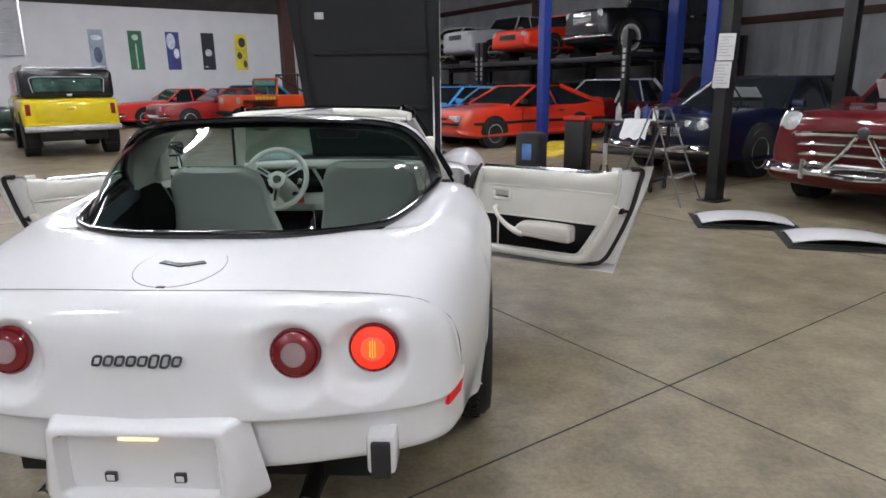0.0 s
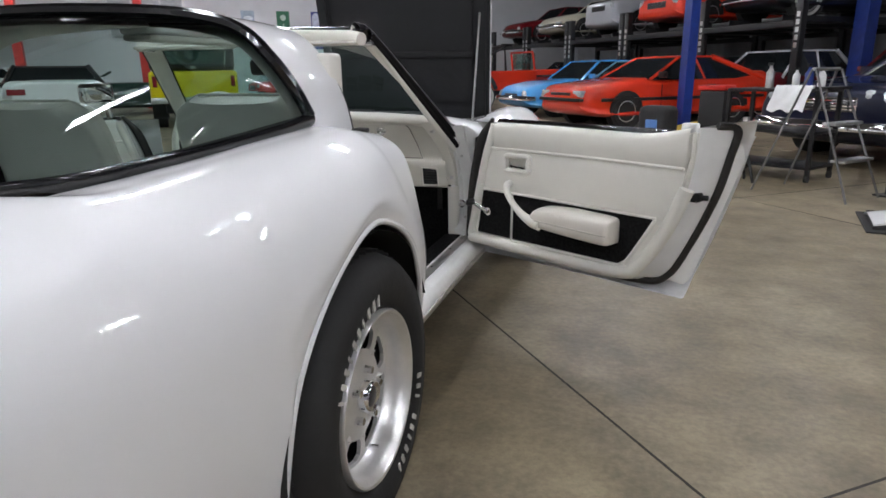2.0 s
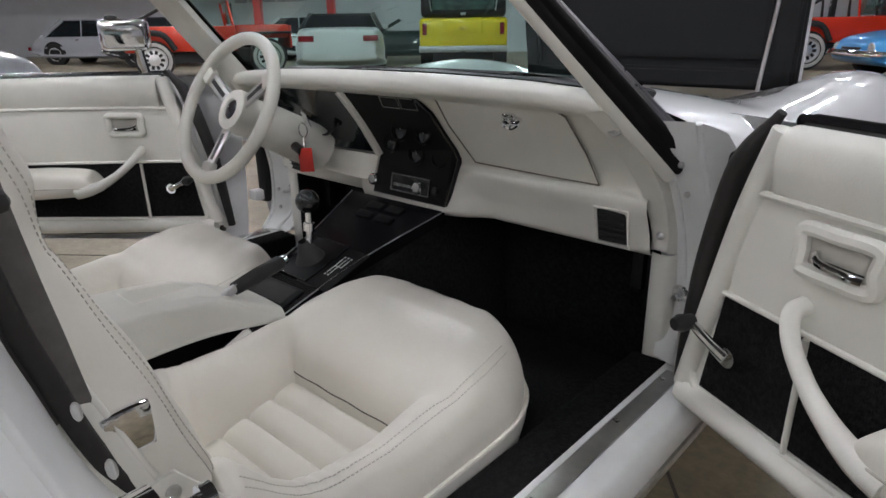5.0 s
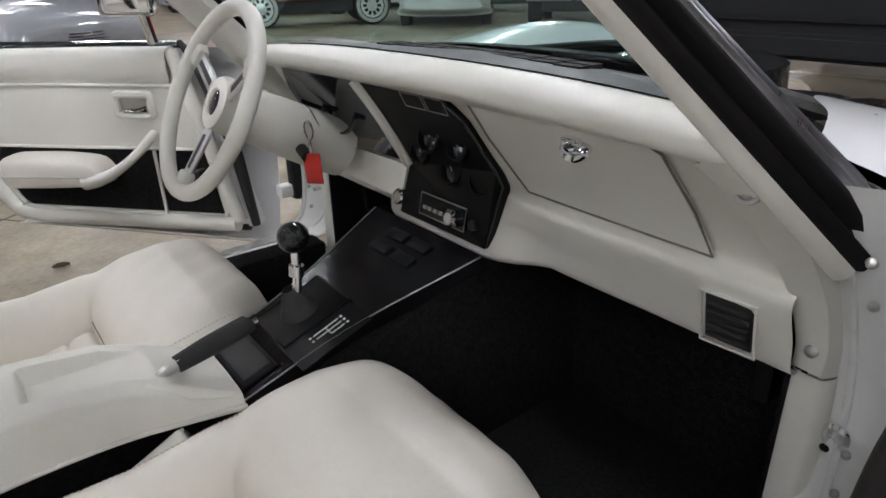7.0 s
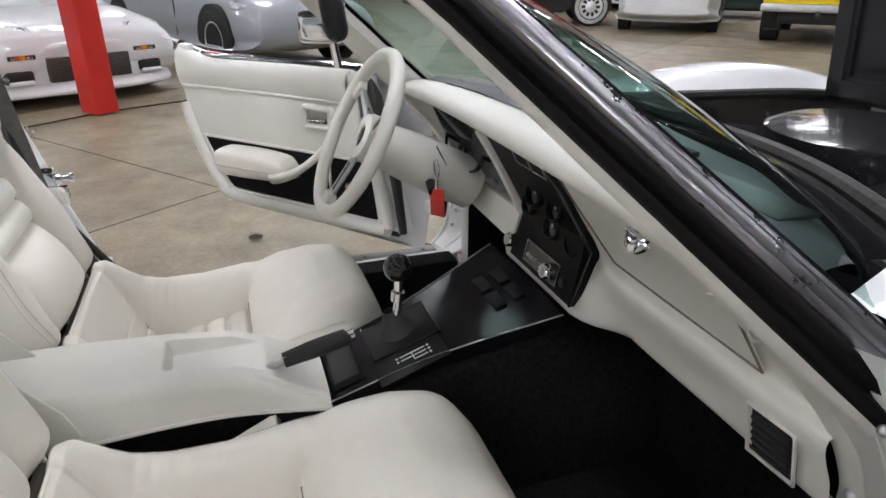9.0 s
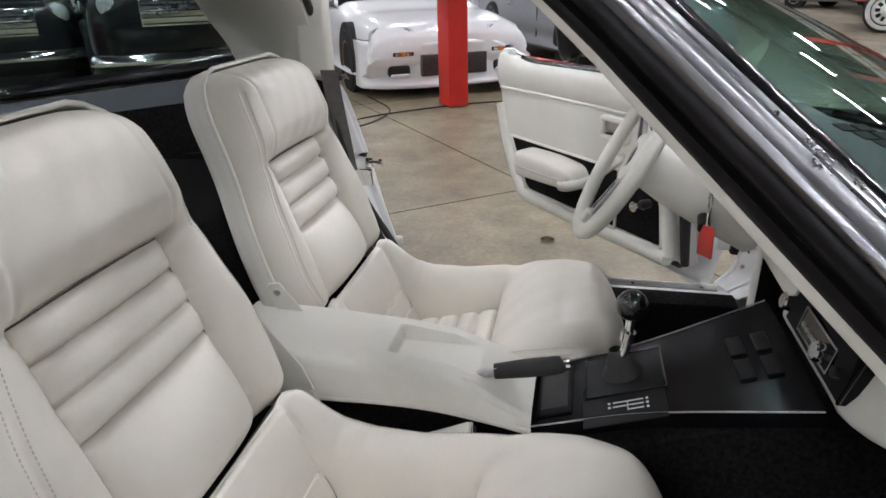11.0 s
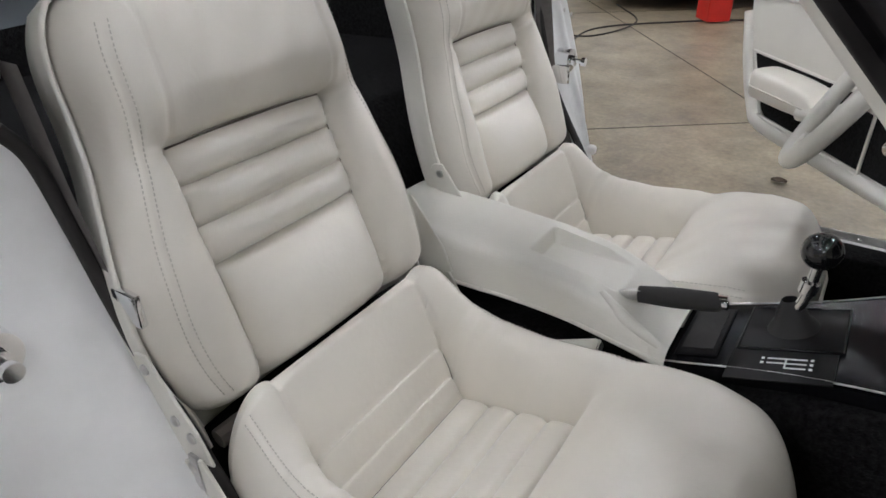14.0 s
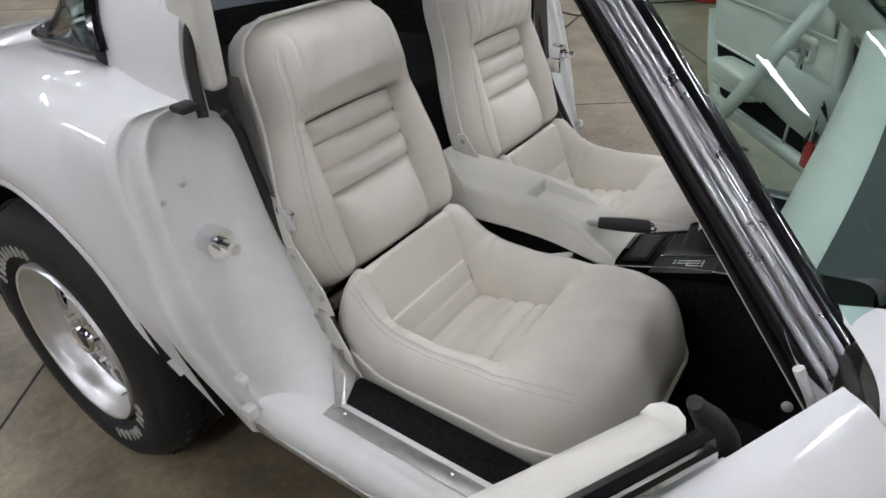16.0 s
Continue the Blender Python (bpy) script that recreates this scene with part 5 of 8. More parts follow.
def both(curve):
    return curve + [(-x, y, z) for x, y, z in reversed(curve[:-1])]


mid = [tuple((np.array(a) + np.array(b)) / 2 + np.array((0.006, 0, 0.008))) for a, b in zip(BAND_F, BAND_R)]
part("roof_band", loft([both(BAND_F), both(mid), both(BAND_R)], 14, 90), M["white"], CAR, "white targa band and rear pillars", smooth=60)
inn = lambda c: [(x * 0.955, y + 0.005, z - 0.022) for x, y, z in c]
part("band_lining", loft([both(inn(BAND_F)), both(inn(BAND_R))], 6, 70), M["vinyl"], CAR, "cream inner lining of the roof band")
part("band_front_edge", loft([both(BAND_F), both(inn(BAND_F))], 3, 70), M["jamb"], CAR)
part("roof_seal", tube([(x, y + 0.012, z - 0.012) for x, y, z in both([(a * 0.985, b, c) for a, b, c in BAND_F])], 0.010, 8, 60), M["seal"], CAR)
GL_B = [(0.663, -0.312, 0.958), (0.652, -0.395, 0.948), (0.63, -0.50, 0.935), (0.585, -0.70, 0.913), (0.50, -0.90, 0.893), (0.30, -1.03, 0.893), (0, -1.065, 0.898)]
GL_T = [(0.663, -0.312, 0.968), (0.645, -0.340, 1.03), (0.605, -0.366, 1.10), (0.535, -0.375, 1.163), (0.42, -0.415, 1.194), (0.2, -0.445, 1.208), (0, -0.45, 1.212)]
gm = [tuple((np.array(a) + np.array(b)) / 2 + np.array((0.022 if i < 4 else 0.01, -0.01, 0.014))) for i, (a, b) in enumerate(zip(GL_B, GL_T))]
part("rear_window", loft([both(GL_B), both(gm), both(GL_T)], 16, 90), M["rearglass"], CAR, "large wraparound tinted fastback window", smooth=60).visible_shadow = False
part("rear_window_trim", tube([(x * 1.005, y, z + 0.006) for x, y, z in both(GL_B)], 0.021, 10, 100, flat=0.7), M["gloss"], CAR, "glossy black window moulding")
part("rear_window_top_trim", tube([(x * 1.008, y, z + 0.006) for x, y, z in both(GL_T)], 0.015, 8, 100), M["gloss"], CAR, "glossy black window moulding")

# windscreen frame, pillars, centre roof bar
HDR = [(0.480, 0.492, 1.190), (0.40, 0.528, 1.203), (0.2, 0.56, 1.211), (0, 0.57, 1.214)]
BASE_W = [(0.64, 0.93, 0.868), (0.52, 1.04, 0.885), (0.3, 1.13, 0.897), (0, 1.165, 0.90)]


def windscreen_rows():
    r = []
    for k in (0, 0.33, 0.66, 1):
        row = []
        for b, h in zip([(0.637, 0.945, 0.868)] + BASE_W[1:], [(0.446, 0.498, 1.214)] + HDR[1:]):
            lift = -0.004 if b[0] > 0.55 else 0.0
            bow = 0.0 if b[0] > 0.55 else 0.6 if b[0] > 0.5 else 1.0
            row.append(tuple(np.array(b) * (1 - k) + np.array(h) * k + np.array((0, 0.02, 0.012)) * bow * math.sin(math.pi * k) + np.array((0.17, 0.55, 0.81)) * lift * math.sin(math.pi * min(1, 0.25 + k))))
        r.append(both(row))
    return r


ws = part("windscreen", loft(windscreen_rows(), 16, 50), M["glass"], CAR, "curved tinted windscreen", smooth=60)
ws.visible_shadow = False


# the pillar's four edges as straight lines, (x, z) at y = 0.9 and at y = 0.5:
# inner trim edge, trim to rubber, rubber to moulding, moulding to glass
PILLAR = {"trim": ((0.638, 0.782), (0.481, 1.172)), "rubber": ((0.654, 0.798), (0.493, 1.178)), "steel": ((0.664, 0.846), (0.499, 1.206)), "glass": ((0.634, 0.889), (0.447, 1.236))}


def pillar_edge_at(key, y):
    (xa, za), (xb, zb) = PILLAR[key]
    k = (0.9 - y) / 0.4
    return Vector((xa + (xb - xa) * k, y, za + (zb - za) * k - 0.10 * max(0.0, 0.56 - y)))


def pillar_strip(a, b, prof, y0=0.945, y1=0.488):
    """A strip between two edges of the pillar; prof: (part of the way across, height off the flat)."""
    rows = []
    for y in np.linspace(y0, y1, 18):
        p, q = pillar_edge_at(a, y), pillar_edge_at(b, y)
        d = q - p
        n = Vector((d.z, 0, -d.x)).normalized()
        rows.append([p + d * f + n * h for f, h in prof])
    return thicken(grid(rows), 0.0008)


def pillar_inside():
    rows = []
    for y in np.linspace(0.945, 0.488, 18):
        a, g = pillar_edge_at("trim", y), pillar_edge_at("glass", y)
        rows.append([g + Vector((-0.020, 0.004, -0.006)), g + Vector((-0.030, 0.0, -0.030)), a + Vector((-0.016, 0.010, 0.018)), a + Vector((-0.006, 0.002, 0.002)), a])
    return thicken(grid(rows), 0.0008)


pair("a_pillar", lambda: join(pillar_strip("trim", "rubber", [(0, 0), (0.3, 0.003), (0.7, 0.003), (1, 0.0)]), pillar_inside()), M["vinyl"], None, "cream inner windscreen pillar trim", 60)
pair("pillar_seal", lambda: pillar_strip("rubber", "steel", [(0, 0.0), (0.06, 0.006), (0.2, 0.009), (0.38, 0.008), (0.46, 0.001), (0.52, 0.001), (0.60, 0.008), (0.78, 0.010), (0.94, 0.007), (1, 0.001)]), M["pillarrubber"], None, "black rubber pillar weatherstrip", 60)
pair("pillar_moulding", lambda: pillar_strip("steel", "glass", [(0, 0.0), (0.05, 0.005), (0.16, 0.0065), (0.25, 0.005), (0.29, 0.000), (0.33, 0.000), (0.37, 0.005), (0.48, 0.0075), (0.60, 0.007), (0.68, 0.004), (0.71, 0.000), (0.74, 0.000), (0.78, 0.003), (0.90, 0.0035), (1, -0.002)]), M["pillarsteel"], None, "polished steel windscreen moulding", 60)
pair("pillar_edge", lambda: thicken(grid([[pillar_edge_at("glass", y) + Vector(o) for o in ((0.001, 0, -0.001), (-0.004, 0.003, 0.003), (-0.016, 0.008, 0.003), (-0.022, 0.012, -0.001))] for y in np.linspace(0.945, 0.488, 18)]), 0.0008), M["gloss"], None, "", 60)
pair("pillar_foot", lambda: tube([(0.662, 0.930, 0.828), (0.640, 0.925, 0.848), (0.612, 0.955, 0.858)], 0.009, 10, 10), M["seal"])
part("windscreen_header", tube([(x, y - 0.01, z + 0.004) for x, y, z in both(HDR)], 0.026, 12, 50, flat=0.8), M["gloss"], CAR, "black windscreen header")
part("header_trim", tube([(x * 0.98, y - 0.035, z - 0.008) for x, y, z in both(HDR)], 0.022, 10, 50), M["vinyl"], CAR)
part("roof_bar", box(-0.055, 0.055, -0.09, 0.57, 1.185, 1.228, 0.015, 3), M["white"], CAR, "white centre roof bar")
part("roof_bar_lining", box(-0.05, 0.05, -0.08, 0.55, 1.168, 1.186, 0.008, 2), M["vinyl"], CAR)
pair("roof_latch", lambda: box(0.44, 0.50, 0.475, 0.515, 1.16, 1.18, 0.006), M["chrome"])
mr = part("rear_view_mirror", box(-0.115, 0.115, -0.015, 0.015, -0.030, 0.030, 0.014, 3), M["black"], CAR, "black inside mirror")
mr.matrix_basis = pose(0.06, 0.56, 1.095, 8, 0, -8)
part("mirror_stem", cyl((0.05, 0.572, 1.10), (0.02, 0.60, 1.19), 0.008, seg=8), M["chrome"], CAR)
pair("sun_visor", lambda: box(0.08, 0.45, 0.40, 0.53, 1.165, 1.178, 0.006), M["vinyl"])

# front body: fenders, cowl, nose, open hood
FEN = [
    [(0.622, 0.915, 0.873), (0.645, 0.948, 0.860), (0.690, 0.985, 0.828), (0.76, 1.00, 0.75), (0.815, 1.02, 0.55), (0.79, 1.04, 0.31)],
    [(0.575, 1.05, 0.882), (0.640, 1.05, 0.868), (0.735, 1.05, 0.832), (0.805, 1.06, 0.745), (0.832, 1.07, 0.55), (0.793, 1.08, 0.31)],
    [(0.515, 1.165, 0.880), (0.64, 1.17, 0.862), (0.745, 1.17, 0.828), (0.815, 1.17, 0.742), (0.84, 1.17, 0.55), (0.797, 1.17, 0.31)],
    [(0.560, 1.34, 0.842), (0.66, 1.34, 0.842), (0.757, 1.34, 0.82), (0.822, 1.34, 0.74), (0.847, 1.34, 0.55), (0.80, 1.34, 0.31)],
    [(0.57, 1.62, 0.82), (0.66, 1.62, 0.845), (0.765, 1.62, 0.84), (0.835, 1.62, 0.76), (0.86, 1.62, 0.55), (0.84, 1.64, 0.32)],
    [(0.56, 1.80, 0.815), (0.66, 1.80, 0.86), (0.77, 1.80, 0.862), (0.84, 1.80, 0.80), (0.872, 1.80, 0.70), (0.865, 1.80, 0.635)],
    [(0.55, 2.02, 0.81), (0.66, 2.02, 0.865), (0.77, 2.02, 0.868), (0.84, 2.02, 0.82), (0.875, 2.03, 0.76), (0.87, 2.05, 0.72)],
    [(0.54, 2.28, 0.78), (0.65, 2.28, 0.835), (0.76, 2.28, 0.83), (0.83, 2.28, 0.77), (0.865, 2.30, 0.68), (0.86, 2.32, 0.61)],
    [(0.5, 2.6, 0.70), (0.62, 2.6, 0.74), (0.72, 2.6, 0.72), (0.79, 2.58, 0.65), (0.82, 2.56, 0.5), (0.80, 2.5, 0.3)],
    [(0.3, 3.08, 0.58), (0.42, 3.05, 0.60), (0.55, 3.0, 0.58), (0.64, 2.94, 0.53), (0.68, 2.9, 0.45), (0.66, 2.88, 0.3)],
]
pair("front_fender", lambda: loft(FEN, 70, 30), M["white"], None, "white front fender with raised crest", smooth=60)
part("nose", loft([[(-0.52, 2.42, 0.765), (0, 2.45, 0.77), (0.52, 2.42, 0.765)], [(-0.5, 2.6, 0.70), (0, 2.65, 0.70), (0.5, 2.6, 0.70)], [(-0.3, 3.08, 0.58), (0, 3.12, 0.58), (0.3, 3.08, 0.58)], [(-0.3, 3.1, 0.32), (0, 3.14, 0.32), (0.3, 3.1, 0.32)]], 20, 16), M["white"], CAR, smooth=60)
pair("front_well", lambda: loft([[(x, 2.05 + 0.39 * math.cos(a), 0.33 + 0.39 * math.sin(a)) for x in (0.55, 0.86)] for a in np.linspace(-0.2, 3.34, 10)], 24, 4), M["well"])
part("engine_bay_floor", box(-0.56, 0.56, 1.25, 2.42, 0.30, 0.52), M["engine"], CAR, smooth=0)
pair("bay_side", lambda: box(0.535, 0.56, 1.1, 2.42, 0.45, 0.80), M["engine"], smooth=0)
part("firewall", box(-0.60, 0.60, 1.22, 1.26, 0.2, 0.86), M["engine"], CAR, smooth=0)
part("cowl", loft([[(-0.62, 0.97, 0.872), (-0.3, 1.15, 0.893), (0, 1.185, 0.897), (0.3, 1.15, 0.893), (0.62, 0.97, 0.872)], [(-0.60, 1.10, 0.855), (-0.3, 1.22, 0.872), (0, 1.25, 0.875), (0.3, 1.22, 0.872), (0.60, 1.10, 0.855)]], 4, 30), M["gloss"], CAR, "black cowl panel at the windscreen base")
part("cowl_lip", tube([(-0.60, 1.12, 0.86), (-0.3, 1.235, 0.875), (0, 1.265, 0.878), (0.3, 1.235, 0.875), (0.60, 1.12, 0.86)], 0.014, 8, 30), M["seal"], CAR)
ac = part("air_cleaner", revolve([(0, 0.11), (0.05, 0.105), (0.17, 0.10), (0.205, 0.085), (0.21, 0.02), (0.2, 0.0), (0, 0)], 36, Matrix.Translation((0.0, 1.72, 0.745))), M["engine"], CAR, "black round air cleaner")
for k in range(5):
    part("engine_hose", tube([(-0.45 + 0.2 * k, 1.35, 0.70), (-0.3 + 0.17 * k, 1.55, 0.78), (-0.1 + 0.12 * k, 1.9, 0.74), (0.05 + 0.08 * k, 2.2, 0.66)], 0.018, 8, 16), M["engine"], CAR)
for s in (-1, 1):
    part("valve_cover", box(s * 0.26 - 0.08, s * 0.26 + 0.08, 1.45, 2.0, 0.60, 0.72, 0.03, 3), M["engine"], CAR)
pair("fender_gutter", lambda: tube([(0.575, 1.02, 0.862), (0.565, 1.3, 0.826), (0.552, 1.7, 0.812), (0.535, 2.1, 0.80), (0.52, 2.42, 0.765)], 0.016, 8, 24), M["seal"])
HOOD = [(-0.50, 0.0), (0.53, 0.0), (0.53, 1.36), (-0.66, 1.36)]
STAND = Matrix.Rotation(radians(90), 4, "X")
hd = part("hood", extrude(HOOD, -0.02, 0.02, STAND, 0.012), M["hoodpad"], CAR, "open hood standing upright, black underside")
hd.matrix_basis = pose(0, 2.20, 0.79, -1, 0, 0)
part("hood_insulation", extrude([(-0.42, 0.10), (0.43, 0.10), (0.43, 1.22), (-0.55, 1.22)], 0.019, 0.034, STAND, 0.012), M["hoodpad"], hd, "black quilted hood insulation")
for q in ([(-0.50, 0.0), (-0.43, 0.0), (-0.58, 1.36), (-0.66, 1.36)], [(0.45, 0), (0.53, 0), (0.53, 1.36), (0.45, 1.36)], [(-0.65, 1.28), (0.53, 1.28), (0.53, 1.36), (-0.66, 1.36)], [(-0.50, 0), (0.53, 0), (0.53, 0.07), (-0.51, 0.07)]):
    part("hood_rib", extrude(q, 0.0195, 0.05, STAND, 0.012), M["hoodpad"], hd)
for z in (0.38, 0.80):
    part("hood_rib", box(-0.46, 0.44, -0.044, -0.034, z - 0.02, z + 0.02, 0.008, 2), M["hoodpad"], hd)
part("hood_skin", extrude([(-0.505, -0.005), (0.535, -0.005), (0.535, 1.365), (-0.665, 1.365)], -0.028, -0.021, STAND, 0.003), M["white"], hd)
part("hood_label", box(-0.43, -0.36, -0.0375, -0.0345, 1.05, 1.10), M["aluminium"], hd, smooth=0)
part("prop_rod", cyl((0.50, 1.9, 0.80), (0.48, 2.16, 1.4), 0.006, seg=8), M["steel"], CAR)

# wheels
def road_wheel(x, y, side):
    s = 1 if side > 0 else -1
    m = Matrix.Translation((x, y, 0.34)) @ Matrix.Rotation(radians(90 * s), 4, "Y")
    w = 0.13
    tyre = part("wheel", revolve([(0.205, -w), (0.30, -w), (0.328, -w * 0.85), (0.339, -w * 0.6), (0.34, 0), (0.339, w * 0.6), (0.328, w * 0.88), (0.305, w * 1.06), (0.26, w * 1.10), (0.225, w * 1.02), (0.206, w * 0.9), (0.205, 0)], 72, m), M["tread"], CAR, "black tyre with white sidewall lettering")
    bm = bmesh.new()
    for k in range(60):
        a = 2 * math.pi * k / 60
        for h, o in ((-0.085, 0), (-0.045, 0.5), (0.045, 0.5), (0.085, 0)):
            join(bm, moved(box(0.336, 0.3435, -0.013, 0.013, h - 0.014, h + 0.014), m @ Matrix.Rotation(a + o * 0.105, 4, "Z") @ pose(0, 0, 0, 25, 0, 0)))
    tagged(part("tread", bm, M["tread"], tyre, smooth=0), kind="stuff")
    # sidewall lettering as plain bars
    for start, n in ((0.30, 6), (1.10, 3), (3.2, 10)):
        for k in range(n):
            a = start + 0.118 * k
            part("letter_bar", moved(box(0.234, 0.261, -0.007 if k % 3 else -0.002, 0.005, w * 1.070, w * 1.100), m @ Matrix.Rotation(a, 4, "Z")), M["letter"], tyre, smooth=0)
    rim = [(0.207, w * 0.80), (0.209, w * 1.00), (0.205, w * 1.045), (0.199, w * 1.03), (0.195, w * 0.97), (0.189, w * 0.93), (0.185, w * 0.84), (0.183, w * 0.74), (0.181, w * 0.62), (0.172, w * 0.54)]
    part("rim", revolve(rim, 64, m), M["alloy"], tyre, "polished slotted alloy rim")
    # slotted centre: a dished disc with eight windows
    bm = bmesh.new()
    face = w * 0.60
    for k in range(8):
        am, ha = 2 * math.pi * (k + 0.5) / 8, math.pi / 8

        def P(r, a):
            return m @ Vector((r * math.cos(a), r * math.sin(a), face + 0.010 * (1 - step(0.06, 0.10, r)) - 0.006 * step(0.13, 0.18, r)))
        for s2 in (-1, 1):
            rows = []
            for r in np.linspace(0.108, 0.164, 7):
                corner = max(0.0, abs(r - 0.136) - 0.018) / 0.010
                open_a = 0.295 - 0.10 * (1 - math.sqrt(max(0.0, 1 - corner * corner)))
                rows.append([P(r, am + s2 * a) for a in np.linspace(open_a, ha, 4)])
            join(bm, grid(rows))
        for r0, r1 in ((0.164, 0.182), (0.0, 0.108)):
            join(bm, grid([[P(max(r, 1e-4), a) for a in np.linspace(am - ha, am + ha, 9)] for r in np.linspace(r0, r1, 6)]))
    bmesh.ops.remove_doubles(bm, verts=bm.verts, dist=1e-4)
    bmesh.ops.recalc_face_normals(bm, faces=bm.faces)
    thicken(bm, 0.010)
    part("rim_centre", bm, M["alloy"], tyre, "slotted alloy wheel centre", smooth=30)
    part("brake", cyl(m @ Vector((0, 0, -0.05)), m @ Vector((0, 0, 0.012)), 0.150, seg=28), M["well"], tyre)
    part("hub_cap", revolve([(0.040, face), (0.040, face + 0.030), (0.035, face + 0.036), (0.026, face + 0.030), (0, face + 0.028)], 28, m), M["chrome"], tyre)
    part("cap_badge", revolve([(0.025, face + 0.0305), (0.02, face + 0.0325), (0, face + 0.033)], 20, m), M["ink"], tyre)
    for k in range(5):
        a = 2 * math.pi * k / 5 + 0.4
        part("wheel_nut", cyl(m @ Vector((0.062 * math.cos(a), 0.062 * math.sin(a), face)), m @ Vector((0.062 * math.cos(a), 0.062 * math.sin(a), face + 0.028)), 0.011, 0.009, seg=8), M["chrome"], tyre)
    part("valve", cyl(m @ Vector((0.17, 0.05, w * 0.45)), m @ Vector((0.165, 0.048, w * 0.75)), 0.004, seg=8), M["chrome"], tyre)


for s in (1, -1):
    road_wheel(s * 0.742, -0.44, s)
    road_wheel(s * 0.72, 2.05, s)

# rockers and sills
pair("rocker", lambda: loft([[(0.66, y, 0.362), (0.725, y, 0.362), (0.745, y, 0.356), (0.762, y, 0.348), (0.778, y, 0.325), (0.772, y, 0.295), (0.70, y, 0.28)] for y in (0.02, 0.3, 0.7, 1.06)], 6, 24), M["jamb"], None, "white door sill and rocker")
pair("sill_plate", lambda: box(0.690, 0.724, 0.20, 0.96, 0.362, 0.3665, 0.002), M["aluminium"], None, "bright metal sill plate")
pair("rocker_moulding", lambda: box(0.772, 0.786, 0.06, 1.04, 0.288, 0.306, 0.004), M["steel"], None, "bright rocker moulding")
for s in (-1, 1):
    for y in (0.238, 0.485, 0.74, 0.92):
        part("sill_screw", ball((s * 0.70, y, 0.3668), 0.006, 8, 1, 1, 0.4), M["chrome"], CAR)
# rear door jambs
JO = REAR[-1][:5] + [(0.853, -0.03, 0.54), (0.785, 0.045, 0.275)]
JI = [(0.655, -0.065, 0.905), (0.625, -0.065, 0.890), (0.605, -0.060, 0.85), (0.597, -0.042, 0.765), (0.592, 0.002, 0.625), (0.592, 0.122, 0.425), (0.68, 0.20, 0.365)]


def jamb():
    def between(k, dy):
        return [tuple(np.array(a) * k + np.array(b) * (1 - k) + np.array((0, dy, 0))) for a, b in zip(JO, JI)]
    return loft([JO, between(0.955, 0.010), between(0.90, -0.004), between(0.85, -0.008), between(0.79, 0.006), between(0.74, 0.004), between(0.68, -0.020), between(0.4, -0.014), between(0.12, -0.004), JI], 70, 44)


pair("door_jamb", jamb, M["jamb"], None, "white rear door jamb", smooth=60)
pair("jamb_seal", lambda: tube([(x - 0.004, y + 0.012, z) for x, y, z in JI[1:-1]] + [(0.60, 0.15, 0.395)], 0.009, 10, 40), M["seal"], None, "worn dark door weatherstrip")
pair("striker", lambda: join(cyl((0.716, -0.04, 0.679), (0.716, 0.026, 0.679), 0.006, seg=12), join(cyl((0.716, 0.022, 0.679), (0.716, 0.032, 0.679), 0.011, seg=12), join(cyl((0.716, -0.045, 0.679), (0.716, -0.008, 0.679), 0.029, 0.029, seg=24), cyl((0.716, -0.045, 0.679), (0.716, 0.004, 0.679), 0.016, 0.013, seg=20)))), M["chrome"], None, "chrome door striker pin")
pair("jamb_gusset", lambda: thicken(grid([[(0.612, 0.128, 0.432), (0.650, 0.165, 0.402), (0.700, 0.212, 0.370)], [(0.606, 0.150, 0.400), (0.632, 0.178, 0.386), (0.690, 0.218, 0.368)], [(0.604, 0.185, 0.369), (0.632, 0.200, 0.368), (0.682, 0.222, 0.3675)]]), 0.003), M["steel"], None, "bare metal corner gusset", smooth=0)
pair("belt_seal_end", lambda: box(0.665, 0.705, -0.085, -0.045, 0.912, 0.926, 0.006, 2), M["seal"], None, "black belt weatherstrip end")
pair("jamb_plug", lambda: ball((0.780, -0.047, 0.782), 0.006, 8, 1, 0.5, 1), M["steel"])
pair("jamb_plug", lambda: ball((0.738, -0.047, 0.800), 0.006, 8, 1, 0.5, 1), M["steel"])
pair("jamb_dimple", lambda: box(0.770, 0.792, 0.035, 0.062, 0.405, 0.432, 0.008, 3), M["jamb"])
pair("jamb_bumper", lambda: box(0.775, 0.80, 0.045, 0.075, 0.33, 0.36, 0.006), M["jamb"])
# front hinge pillars
HI = [(0.60, 0.880, 0.860), (0.60, 0.915, 0.80), (0.61, 1.0, 0.70), (0.615, 1.055, 0.57), (0.622, 1.06, 0.43), (0.645, 1.0, 0.365)]
HM = [(0.655, 0.885, 0.855), (0.66, 0.920, 0.80), (0.665, 0.99, 0.70), (0.67, 1.042, 0.57), (0.675, 1.045, 0.43), (0.69, 0.985, 0.365)]
HO = [(0.715, 0.915, 0.852), (0.715, 0.945, 0.80), (0.725, 0.985, 0.70), (0.735, 1.02, 0.57), (0.735, 1.01, 0.43), (0.735, 0.965, 0.365)]
HX = [(0.74, 0.98, 0.83), (0.76, 1.01, 0.78), (0.78, 1.03, 0.70), (0.80, 1.04, 0.57), (0.80, 1.04, 0.43), (0.80, 1.04, 0.30)]
pair("hinge_pillar", lambda: loft([HI, HM, HO, HX], 16, 30), M["jamb"], None, "white front door pillar", smooth=60)
TI = [(0.552, 0.826, 0.862), (0.570, 0.865, 0.825), (0.588, 0.925, 0.765), (0.600, 0.985, 0.690), (0.606, 1.020, 0.620), (0.606, 1.028, 0.578)]
